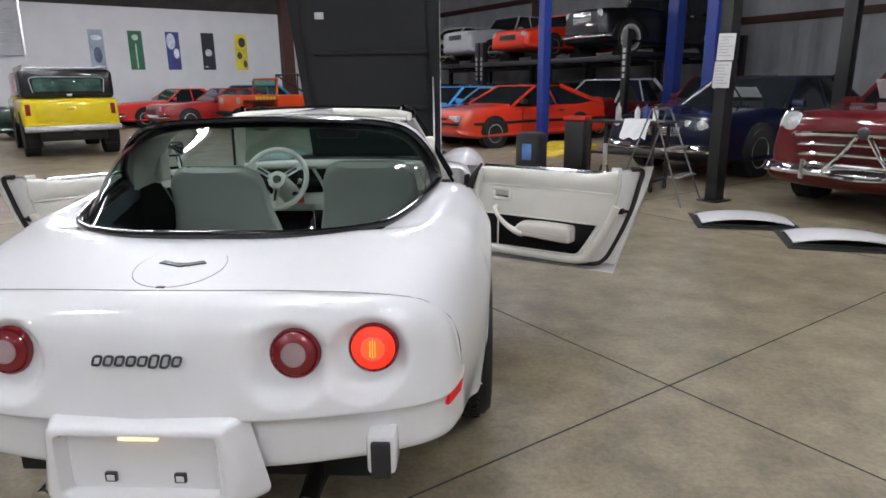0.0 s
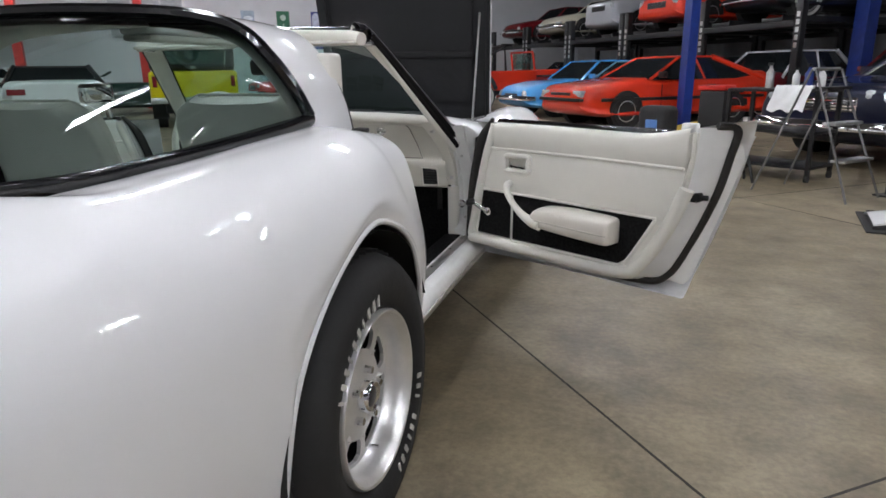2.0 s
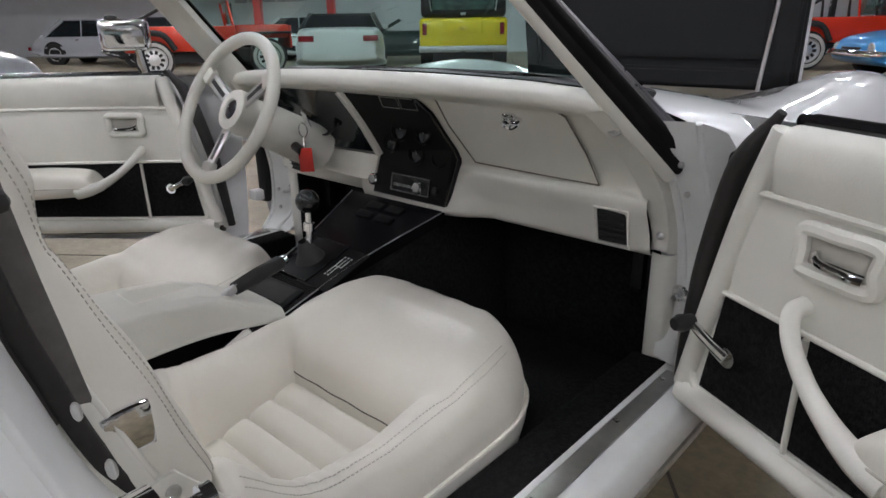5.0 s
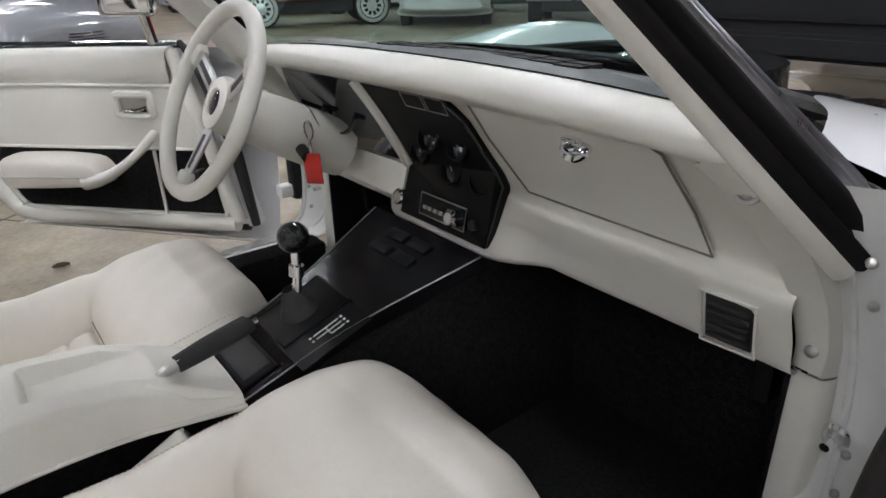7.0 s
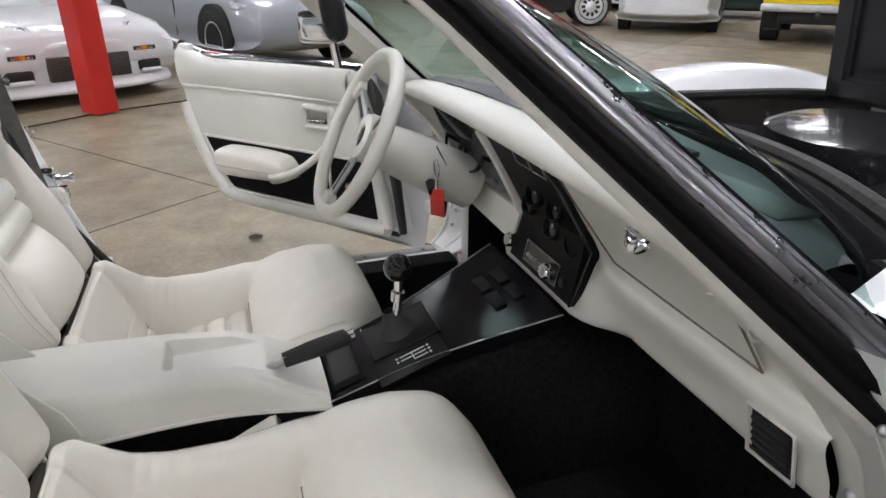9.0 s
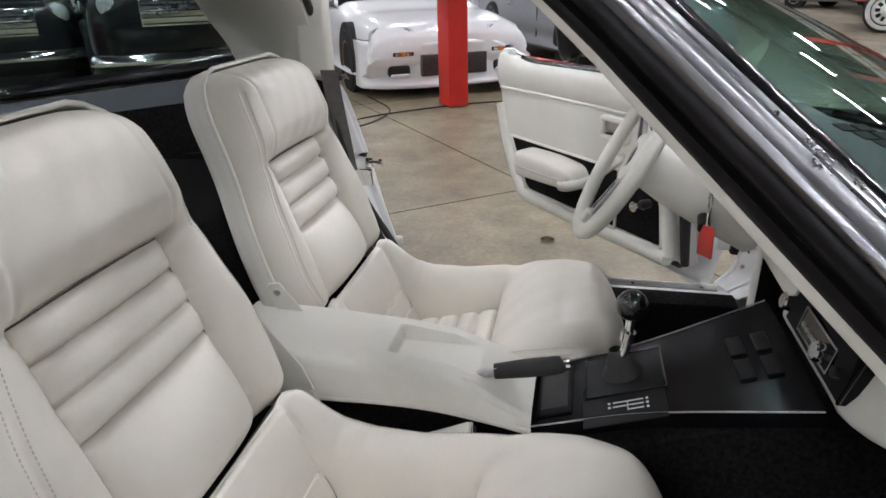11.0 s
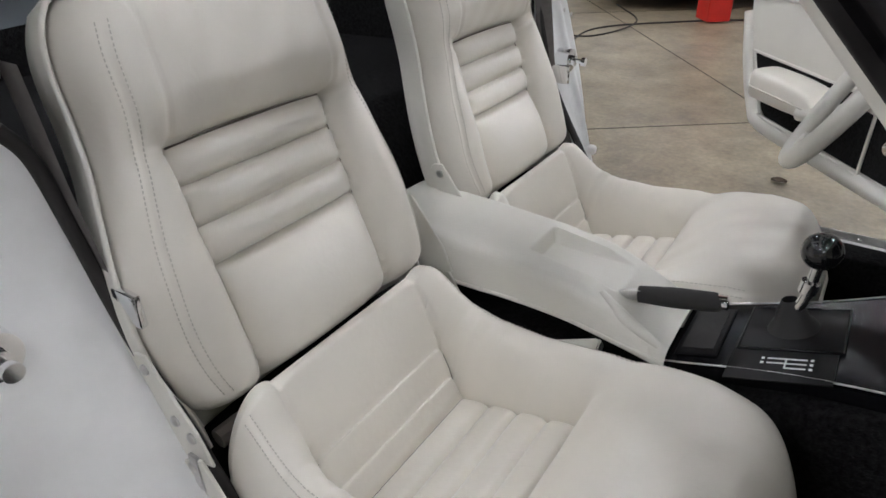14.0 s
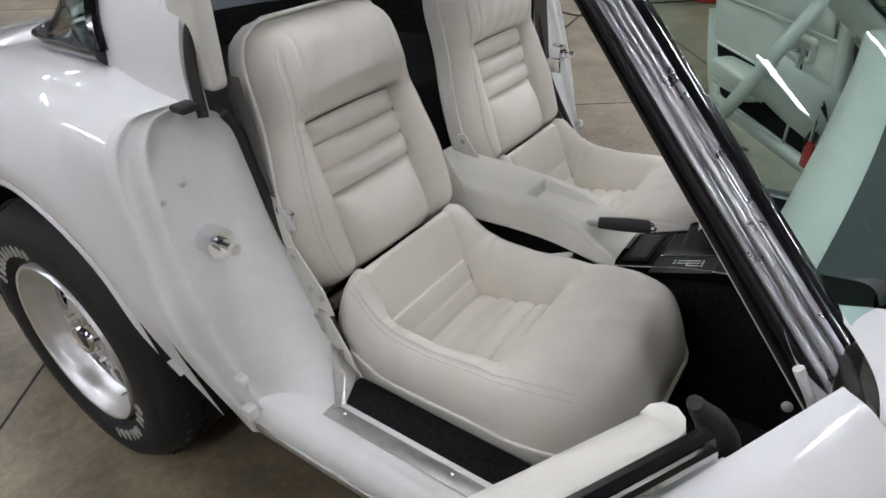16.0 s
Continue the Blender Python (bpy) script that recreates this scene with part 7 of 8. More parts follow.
def seat(cx, cy=0.0, cz=0.0):
    at = Matrix.Translation((cx, cy, cz))
    # shell first: the moulded tub that carries the pads
    sh = []
    for q in np.linspace(-0.06, 1.0, 30):
        w = back_half(max(0.04, q)) + 0.009
        c = BACK_O + BU * (q * BACK_L + 0.004 * step(0.9, 1, q))
        sh.append([c + BN * b + Vector((a * w, 0, 0)) for a, b in ((0.985, -0.034), (1, -0.037), (1.0, -0.060), (0.95, -0.086), (0.6, -0.100), (0, -0.104), (-0.6, -0.100), (-0.95, -0.086), (-1.0, -0.060), (-1, -0.037), (-0.985, -0.034))])
    st = part("seat", moved(loft(sh, 46, 40), at), M["seatshell"], CAR, "cream leather bucket seat with ribbed insert", 60)
    part("shell_top", moved(grid([sh[-1], [BACK_O + BU * (BACK_L + 0.008) + BN * -0.065 + Vector((v.x * 0.8, 0, 0)) for v in sh[-1]]]), at), M["seatshell"], st, "pale top edge of the seat shell", 60)
    lip = [s[0] for s in sh] + [BACK_O + BU * (BACK_L + 0.006) + BN * -0.036 + Vector((x, 0, 0)) for x in np.linspace(0.11, -0.11, 10)] + [s[-1] for s in reversed(sh)]
    part("shell_lip", moved(tube(lip, 0.0042, 8, 90), at), M["seatshell"], st, "raised rim of the seat shell", 60)
    qs = np.sin(np.linspace(-math.pi / 2, math.pi / 2, 190)) * 0.5 + 0.5
    qs = qs * 0.5 + np.linspace(0, 1, 190) * 0.5
    part("backrest", moved(grid([[back_point(p, q) for p in PS] for q in qs], flip=True), at), M["leather"], st, "padded cream leather backrest with headrest and ribs", 80)
    rs = np.concatenate([np.linspace(0, 0.3, 80), np.linspace(0.3, 0.8, 80)[1:], 0.8 + 0.2 * np.sin(np.linspace(0, math.pi / 2, 36))[1:]])
    part("cushion", moved(grid([[cushion_point(p, r) for p in PS] for r in rs], flip=True), at), M["leather"], st, "padded cream leather seat cushion", 80)
    # base pan below the cushion
    rim = [cushion_point(-1, r) for r in np.linspace(0.0, 0.99, 34)] + [cushion_point(p, 1.0) for p in np.linspace(-0.9, 0.9, 12)] + [cushion_point(1, r) for r in np.linspace(0.99, 0.0, 34)]
    part("seat_skirt", moved(grid([[v + Vector((v.x * 0.015, 0.004, 0.004)) for v in rim], [v + Vector((v.x * 0.01, 0.003, -0.03)) for v in rim], [Vector((v.x * 0.97, v.y * 0.985, 0.30)) for v in rim], [Vector((v.x * 0.95, v.y * 0.975, 0.285)) for v in rim]]), at), M["seatshell"], st, "pale grey seat base pan", 60)
    part("seat_rail", moved(join(box(-0.20, -0.16, 0.16, 0.66, 0.226, 0.30), box(0.16, 0.20, 0.16, 0.66, 0.226, 0.30)), at), M["well"], st, "black steel seat rails", 0)
    part("cushion_piping", moved(tube([v + Vector((v.x * 0.012, 0.003, 0.002)) for v in rim], 0.0042, 6), at), M["leather"], st)
    # rows of stitching beside the outer seams
    for side in (-1, 1):
        for o in (0.029, 0.039):
            part("stitching", moved(stitches(back_point, lambda q: side * (1 - o / back_half(q)), 0.07, 0.90, 72), at), M["stitch"], st)
            part("stitching", moved(stitches(cushion_point, lambda r: side * (1 - (o + 0.006) / 0.258), 0.10, 0.82, 76), at), M["stitch"], st)
    # dark threads along the sewn grooves draw the shade that sits in them
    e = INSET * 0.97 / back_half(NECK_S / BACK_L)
    part("seam_shade", moved(surf_line(back_point, [(e * k, (NECK_S - 0.0015 - 0.003 * (k * 0.97) ** 2) / BACK_L) for k in np.linspace(-1, 1, 15)], 0.0018, 4, -0.0005), at), M["crease"], st)
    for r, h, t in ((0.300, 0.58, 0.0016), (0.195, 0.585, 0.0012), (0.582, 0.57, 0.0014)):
        part("seam_shade", moved(surf_line(cushion_point, [(-h, r), (0, r), (h, r)], t, 20, -0.0004), at), M["crease"], st)
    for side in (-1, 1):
        part("seam_shade", moved(surf_line(cushion_point, [(side * 0.150 / 0.2565, 0.21), (side * 0.150 / 0.2575, 0.38), (side * 0.150 / 0.258, 0.578)], 0.0014, 18, -0.0006), at), M["crease"], st)
        part("seam_shade", moved(surf_line(back_point, [(side * INSET / back_half(q), q) for q in np.linspace(0.05, 0.60, 12)], 0.0010, 4, -0.0006), at), M["crease"], st)
    # dark tube painted in for the shade between backrest and cushion
    part("split_shade", moved(tube([(-0.22, 0.085, 0.475), (0, 0.095, 0.482), (0.22, 0.085, 0.475)], 0.014, 8, 12), at), M["crease"], st)
    # recliner plates with their bolts, and the lower links
    for side in (-1, 1):
        m = at @ Matrix(((side, 0, 0, side * 0.2575), (0, BU.y, BN.y, BACK_O.y), (0, BU.z, BN.z, BACK_O.z), (0, 0, 0, 1))) @ Matrix(((0, 0, 1, 0), (1, 0, 0, 0), (0, 1, 0, 0), (0, 0, 0, 1)))
        br = part("hinge_bracket", extrude([(-0.03, -0.040), (0.118, -0.050), (0.128, -0.040), (0.124, -0.018), (0.02, 0.016), (-0.03, 0.018)], 0.0, 0.004, m, 0.0012, 1), M["seatshell"], st, "pale painted recliner plate")
        bolt_spots = ((0.106, -0.030), (0.034, -0.018), (0.012, 0.002))
        for a, b in bolt_spots:
            part("bracket_bolt", moved(revolve([(0.0075, 0.003), (0.0075, 0.007), (0.005, 0.009), (0, 0.0095)], 12), m @ Matrix.Translation((a, b, 0))), M["steel"], br)
        lk = part("recliner_link", extrude([(0.075, 0.475), (0.118, 0.50), (0.165, 0.420), (0.20, 0.355), (0.185, 0.335), (0.150, 0.352), (0.115, 0.42)], 0.0, 0.005, at @ Matrix(((0, 0, side, side * 0.2625), (1, 0, 0, 0), (0, 1, 0, 0), (0, 0, 0, 1))), 0.0015, 1), M["seatshell"], st, "pale painted seat hinge link")
        for y, z in ((0.098, 0.478), (0.150, 0.410), (0.178, 0.356)):
            part("link_bolt", moved(ball((side * 0.2685, y, z), 0.0075, 10, 0.5), at), M["steel"], lk)
        part("latch_pawl", moved(box(side * 0.266 - 0.003, side * 0.266 + 0.003, 0.095, 0.112, 0.44, 0.50, 0.002), at), M["steel"], lk)
    return st


seat(0.338)
seat(-0.345, -0.045, -0.014)

# ---- cockpit ----
part("cabin_floor", box(-0.665, 0.665, 0.0, 1.22, 0.19, 0.225), M["carpet"], CAR, "black carpeted cabin floor", 0)
part("toe_board", box(-0.62, 0.62, 1.17, 1.215, 0.2, 0.70), M["carpet"], CAR, smooth=0)
pair("kick_panel", lambda: box(0.60, 0.612, 1.03, 1.2, 0.22, 0.60), M["carpet"], smooth=0)
pair("sill_carpet", lambda: box(0.60, 0.682, 0.19, 1.0, 0.20, 0.364, 0.010), M["carpet"], None, "black carpet along the sill")
part("rear_bulkhead", loft([[(x, -0.02, 0.22) for x in (-0.62, 0, 0.62)], [(x, -0.09, 0.50) for x in (-0.63, 0, 0.63)], [(x, -0.16, 0.68) for x in (-0.635, 0, 0.635)], [(x, -0.30, 0.705) for x in (-0.635, 0, 0.635)], [(x, -0.98, 0.72) for x in (-0.5, 0, 0.5)]], 24, 8), M["carpet"], CAR, "black carpeted luggage shelf behind the seats", 60)
LIN_T = [(x * 0.97, y + 0.02, z - 0.015) for x, y, z in GL_B]
LIN_M = [(x * 0.95, y + 0.05, z - 0.07) for x, y, z in GL_B]
LIN_B = [(x * 0.93, y + 0.06, z - 0.26) for x, y, z in GL_B]
part("rear_ledge", loft([both(LIN_T), both(LIN_M)], 4, 70), M["ledge"] if "ledge" in M else M.setdefault("ledge", mat("blue_grey_trim", (0.032, 0.042, 0.053), 0.45, var=0.1)), CAR, "dark blue-grey ledge under the rear window")
part("luggage_side", loft([both(LIN_M), both(LIN_B)], 4, 70), M["carpet"], CAR)
pair("quarter_trim", lambda: loft([[(0.640, -0.085, 0.93), (0.63, -0.18, 0.93), (0.62, -0.30, 0.925)], [(0.592, -0.062, 0.80), (0.60, -0.18, 0.80), (0.61, -0.32, 0.80)], [(0.586, -0.030, 0.66), (0.595, -0.15, 0.66), (0.60, -0.3, 0.66)], [(0.586, 0.085, 0.44), (0.59, 0.0, 0.44), (0.59, -0.2, 0.44)], [(0.588, 0.13, 0.36), (0.59, 0.0, 0.36), (0.59, -0.2, 0.36)]], 14, 10), M["carpet"], None, "black inner quarter trim")
pair("belt_guide", lambda: box(0.595, 0.635, -0.135, -0.050, 0.93, 1.12, 0.012, 3), M["vinyl"], None, "cream seat belt pillar cover")
pair("seat_belt", lambda: loft([[(0.590, -0.03, 0.95), (0.590, -0.075, 0.95)], [(0.588, -0.01, 0.80), (0.588, -0.055, 0.80)], [(0.582, 0.02, 0.64), (0.582, -0.025, 0.64)], [(0.580, 0.10, 0.44), (0.580, 0.055, 0.43)], [(0.58, 0.16, 0.37), (0.58, 0.115, 0.36)]], 30, 4), mat("grey_belt_webbing", (0.12, 0.11, 0.105), 0.8, var=0.15, scale=60), None, "dark grey seat belt webbing")
pair("belt_tongue", lambda: box(0.578, 0.590, 0.0, 0.045, 0.655, 0.70, 0.004), M["chrome"])

# centre tunnel, console and shift plate
part("tunnel", loft([[(-0.20, y, 0.22), (-0.17, y, h - 0.04), (-0.13, y, h), (0.08, y, h), (0.115, y, h - 0.04), (0.15, y, 0.22)] for y, h in ((-0.05, 0.405), (0.3, 0.40), (0.5, 0.405), (0.75, 0.50), (1.0, 0.59), (1.17, 0.62))], 20, 20), M["carpet"], CAR, "black carpeted centre tunnel", 50)
def console_rows():
    rows = []
    xs = np.linspace(-0.108, 0.048, 60)
    for y in np.concatenate([np.linspace(-0.06, 0.22, 14), np.linspace(0.23, 0.43, 70), np.linspace(0.435, 0.515, 12)]):
        zt = float(np.interp(y, (-0.06, 0.10, 0.27, 0.36, 0.42, 0.47, 0.515), (0.553, 0.550, 0.540, 0.528, 0.506, 0.480, 0.464)))
        zb = float(np.interp(y, (-0.06, 0.13, 0.25, 0.35, 0.44, 0.515), (0.468, 0.470, 0.475, 0.473, 0.460, 0.446)))
        top = []
        for x in xs:
            # open tray, its floor running out level to the front
            inside = step(-0.086, -0.080, x) * (1 - step(0.008, 0.014, x)) * step(0.252, 0.260, y)
            z = zt + 0.003 * (1 - ((x + 0.03) / 0.078) ** 2)
            floor_z = 0.512 - 0.03 * max(0.0, y - 0.37)
            if z > floor_z:
                z += (floor_z - z) * inside
            top.append((float(x), float(y), z))
        rows.append([(-0.128, y, zb), (-0.124, y, zt - 0.020), (-0.120, y, zt - 0.008), (-0.114, y, zt - 0.002)] + top + [(0.054, y, zt - 0.002), (0.060, y, zt - 0.008), (0.064, y, zt - 0.020), (0.070, y, zb)])
    return rows


con = part("console", grid(console_rows()), M["vinyl"], CAR, "cream moulded console with an open tray between the seats", 50)
flange_line = [(0.0675, y, z - 0.003) for y, z in ((-0.06, 0.468), (0.13, 0.470), (0.25, 0.475), (0.35, 0.473), (0.44, 0.460), (0.515, 0.446))]
part("console_flange", tube(flange_line, 0.005, 8, 30), M["vinyl"], con)
part("window_hump", tube([(0.03, 0.39, 0.508), (0.044, 0.43, 0.492), (0.05, 0.50, 0.462)], [0.012, 0.014, 0.008], 10, 14), M["vinyl"], con)
part("lever_boot", moved(box(-0.030, 0.022, -0.035, 0.045, -0.02, 0.004, 0.010, 3), Matrix.Translation((0, 0.425, 0.486)) @ pose(0, 0, 0, -24, 0, 0)), M["vinyl"], con, "cream slot cover of the handbrake")
ca = math.degrees(math.atan2(0.594 - 0.446, 0.93 - 0.512))
plate_m = Matrix.Translation((-0.03, 0.512, 0.447)) @ pose(0, 0, 0, ca, 0, 0)
PLT = [(-0.088, 0.0), (0.089, 0.0), (0.105, 0.2), (0.168, 0.44), (-0.168, 0.44), (-0.105, 0.2)]
M["plateblack"] = mat("satin_black_plate", (0.006, 0.006, 0.007), 0.22, var=0.2, scale=9, bump=0.03, bscale=200, spec=0.14)
M["dashblack"] = mat("dull_black_panel", (0.006, 0.006, 0.0065), 0.45, var=0.25, scale=14, spec=0.16)
sp_ = part("shift_plate", extrude(PLT, -0.03, 0.0, plate_m, 0.004), M["plateblack"], CAR, "glossy black shift console plate")
part("plate_edge", moved(tube([(0.089, 0.002, 0.001), (0.105, 0.2, 0.001), (0.166, 0.435, 0.001)], 0.0014, 6, 14), plate_m), M["steel"], sp_)
part("plate_edge", moved(tube([(-0.089, 0.002, 0.001), (-0.105, 0.2, 0.001), (-0.166, 0.435, 0.001)], 0.0014, 6, 14), plate_m), M["steel"], sp_)
part("ash_tray", moved(box(-0.07, 0.07, 0.012, 0.075, 0.0, 0.004, 0.003), plate_m), M["dashblack"], sp_)
part("ash_tray_lid", moved(box(-0.055, 0.055, 0.02, 0.068, 0.003, 0.0055, 0.001), plate_m), M["rubber"], sp_)
part("boot_well", moved(box(-0.075, 0.045, 0.10, 0.235, 0.0, 0.003, 0.002), plate_m), M["dashblack"], sp_)
part("well_rim", moved(tube([(-0.075, 0.10, 0.003), (0.045, 0.10, 0.003), (0.045, 0.235, 0.003), (-0.075, 0.235, 0.003)], 0.003, 6, closed=True), plate_m), M["gloss"], sp_)
part("shift_boot", moved(revolve([(0.036, 0.0), (0.030, 0.010), (0.024, 0.016), (0.021, 0.028), (0.016, 0.038), (0.011, 0.048)], 20), plate_m @ Matrix.Translation((-0.02, 0.165, 0.003))), M["rubber"], sp_, "black rubber shifter boot")
part("shift_pad", moved(box(-0.02, 0.085, 0.105, 0.24, 0.0, 0.0022), plate_m @ Matrix.Translation((0.035, -0.01, 0))), M["dashblack"], sp_, smooth=0)
# gear pattern: plain white lines
for x0, x1, y0, y1 in ((0.066, 0.068, 0.145, 0.195), (0.077, 0.079, 0.145, 0.195), (0.088, 0.090, 0.168, 0.195), (0.066, 0.090, 0.168, 0.170)):
    part("pattern_line", moved(box(x0, x1, y0, y1, 0.0025, 0.0036), plate_m), M["paper"], sp_, smooth=0)
for x, y in ((0.067, 0.139), (0.078, 0.139), (0.067, 0.201), (0.078, 0.201), (0.089, 0.201)):
    part("pattern_dot", moved(box(x - 0.002, x + 0.002, y - 0.002, y + 0.002, 0.0025, 0.0036), plate_m), M["paper"], sp_, smooth=0)
for k in range(2):
    for y in (0.345, 0.385):
        part("switch", moved(box(-0.06 + 0.07 * k, -0.005 + 0.07 * k, y, y + 0.025, 0.0, 0.006, 0.003), plate_m), M["dashblack"], sp_)
sh_ = part("gear_lever", tube([(-0.045, 0.655, 0.52), (-0.046, 0.668, 0.56), (-0.048, 0.672, 0.62)], [0.010, 0.008, 0.008], 12, 12), M["chrome"], CAR, "chrome gear lever")
part("gear_knob", ball((-0.048, 0.671, 0.640), 0.027, 24), M["gloss"], sh_, "round glossy dark gear knob")
part("reverse_collar", cyl((-0.0465, 0.668, 0.572), (-0.0468, 0.670, 0.590), 0.013, seg=14), M["chrome"], sh_)
hb = part("handbrake", tube([(0.0, 0.395, 0.487), (0.0, 0.43, 0.508), (-0.002, 0.46, 0.517)], [0.011, 0.013, 0.012], 10, 12, flat=0.7), M["steel"], CAR, "handbrake with black grip")
part("grip", tube([(-0.002, 0.445, 0.512), (-0.005, 0.50, 0.523), (-0.008, 0.555, 0.534), (-0.009, 0.562, 0.5355)], [0.014, 0.017, 0.016, 0.012], 12, 14), M["rubber"], hb, "black ribbed handbrake grip")
part("release_button", tube([(-0.009, 0.560, 0.535), (-0.0095, 0.575, 0.538)], 0.011, 10), M["chrome"], hb)
bk = part("buckle", moved(box(-0.020, 0.020, -0.055, 0.050, -0.011, 0.011, 0.007, 3), Matrix.Translation((0.098, 0.375, 0.432)) @ pose(0, 0, 0, 24, 12, 8)), M["vinyl"], CAR, "cream seat belt buckle sleeve")
part("buckle_mouth", moved(box(-0.017, 0.017, 0.049, 0.053, -0.009, 0.009, 0.002), Matrix.Translation((0.098, 0.375, 0.432)) @ pose(0, 0, 0, 24, 12, 8)), M["chrome"], bk)
part("buckle_slot", moved(box(-0.013, 0.013, 0.0525, 0.0545, -0.004, 0.004), Matrix.Translation((0.098, 0.375, 0.432)) @ pose(0, 0, 0, 24, 12, 8)), M["black"], bk, smooth=0)

# dashboard
DASH = [(1.13, 0.893), (0.99, 0.912), (0.93, 0.914)]


def face_y(z):
    return float(np.interp(z, (0.57, 0.60, 0.64, 0.70, 0.80, 0.862), (0.938, 0.940, 0.950, 0.960, 0.914, 0.880)))


def dash_row(x):
    """The dash profile at a place across the car: pad top, rolled edge, face, knee roll."""
    k = abs(x) / 0.62
    f = 0.03 * k * k
    e = -0.0 - 0.02 * k**3
    g = 1 - step(0.16, 0.22, abs(x + 0.02))
    fy = lambda y, z: y * (1 - g) + (face_y(z) + 0.012) * g
    return [(x, 0.93 - f, 0.908 + e), (x, 0.885 - f, 0.909 + e), (x, 0.852 - f * 0.6, 0.897 + e), (x, 0.848 - f * 0.3, 0.875 + e), (x, 0.873, 0.858 + e * 0.5), (x, fy(0.893, 0.845), 0.845), (x, fy(0.95, 0.765), 0.765), (x, fy(0.985, 0.708), 0.708), (x, fy(0.968, 0.69), 0.690), (x, fy(0.970, 0.668), 0.668), (x, fy(0.990, 0.625), 0.625), (x, fy(1.006, 0.58), 0.576), (x, 1.04, 0.566)]


part("dashboard", loft([dash_row(x) for x in np.linspace(-0.615, 0.615, 31)], 50, 90, flip=True), M["vinyl"], CAR, "cream padded dashboard", 60)
top_rows = []
for x in np.linspace(-0.60, 0.60, 13):
    k = abs(x) / 0.62
    yb = float(np.interp(abs(x), (0, 0.3, 0.52, 0.64), (1.155, 1.12, 1.03, 0.93)))
    top_rows.append([(x, 0.925 - 0.03 * k * k, 0.911 - 0.02 * k**3), (x, (0.93 + yb) / 2, 0.908 - 0.012 * k), (x, yb, 0.893 - 0.018 * k)])
part("dash_top", loft(top_rows, 40, 12, flip=True), M["dashtop"], CAR, "black dash top pad", 60)
for i in range(2):
    for j in range(9):
        part("defroster_slot", box(-0.27 + j * 0.06, -0.218 + j * 0.06, 1.02 + i * 0.028 - 0.0015 * (j - 4) ** 2, 1.042 + i * 0.028 - 0.0015 * (j - 4) ** 2, 0.900, 0.9085), M["well"], CAR, smooth=0)
pair("speaker_grille", lambda: box(0.30, 0.50, 0.955, 1.02, 0.896, 0.9035, 0.004), M["black"])
glove = part("glove_box", moved(extrude([(0.165, 0.864), (0.462, 0.858), (0.480, 0.846), (0.498, 0.77), (0.507, 0.704), (0.19, 0.710), (0.160, 0.80)], -0.004, 0.0, None), Matrix.Identity(4)), M["vinyl"], CAR, "cream glove box lid", 0)
# lay the lid on the dash face
for v in glove.data.vertices:
    x, zz, dd = v.co
    v.co = Vector((x, float(np.interp(zz, (0.70, 0.708, 0.765, 0.845, 0.862), (0.988, 0.985, 0.95, 0.893, 0.878))) - 0.0065 - dd, zz))
bound = [(0.160, 0.80), (0.163, 0.862), (0.32, 0.862), (0.462, 0.858), (0.480, 0.846), (0.498, 0.77), (0.507, 0.704), (0.34, 0.706), (0.19, 0.710)]
part("glove_box_gap", tube([(x, float(np.interp(z, (0.70, 0.708, 0.765, 0.845, 0.862), (0.988, 0.985, 0.95, 0.893, 0.878))) - 0.0075, z) for x, z in bound], 0.0019, 6, closed=True), M["crease"], CAR)
lk = part("glove_lock", moved(revolve([(0.024, 0), (0.024, 0.006), (0.018, 0.010), (0, 0.011)], 22), Matrix.Translation((0.351, 0.8965, 0.830)) @ pose(0, 0, 0, 90 - 33, 0, 0)), M["chrome"], CAR, "chrome glove box lock")
part("lock_knob", moved(join(revolve([(0.0145, 0.008), (0.0145, 0.014), (0.012, 0.017), (0, 0.018)], 20), box(-0.014, 0.014, -0.003, 0.003, 0.015, 0.023, 0.002, 2)), Matrix.Translation((0.351, 0.8965, 0.830)) @ pose(0, 0, 0, 90 - 33, 0, 0)), M["chrome"], lk)
vent = part("side_vent", moved(box(-0.032, 0.032, -0.004, 0.006, -0.038, 0.038, 0.004), Matrix.Translation((0.539, 0.986, 0.624)) @ pose(0, 0, 0, 14, 0, 3)), M["black"], CAR, "black air vent")
for k in range(5):
    part("vent_slat", moved(box(-0.027, 0.027, -0.009, -0.003, -0.030 + 0.013 * k, -0.026 + 0.013 * k), Matrix.Translation((0.539, 0.986, 0.624)) @ pose(0, 0, 0, 14, 0, 3)), M["rubber"], vent, smooth=0)
part("vent_bezel", moved(tube([(-0.035, -0.006, -0.041), (0.035, -0.006, -0.041), (0.035, -0.006, 0.041), (-0.035, -0.006, 0.041)], 0.003, 8, closed=True), Matrix.Translation((0.539, 0.986, 0.624)) @ pose(0, 0, 0, 14, 0, 3)), M["vinyl"], vent)
vent2 = part("side_vent", moved(box(-0.032, 0.032, -0.004, 0.006, -0.038, 0.038, 0.004), Matrix.Translation((-0.539, 0.986, 0.624)) @ pose(0, 0, 0, 14, 0, -3)), M["black"], CAR, "black air vent")
for k in range(5):
    part("vent_slat", moved(box(-0.027, 0.027, -0.009, -0.003, -0.030 + 0.013 * k, -0.026 + 0.013 * k), Matrix.Translation((-0.539, 0.986, 0.624)) @ pose(0, 0, 0, 14, 0, -3)), M["rubber"], vent2, smooth=0)


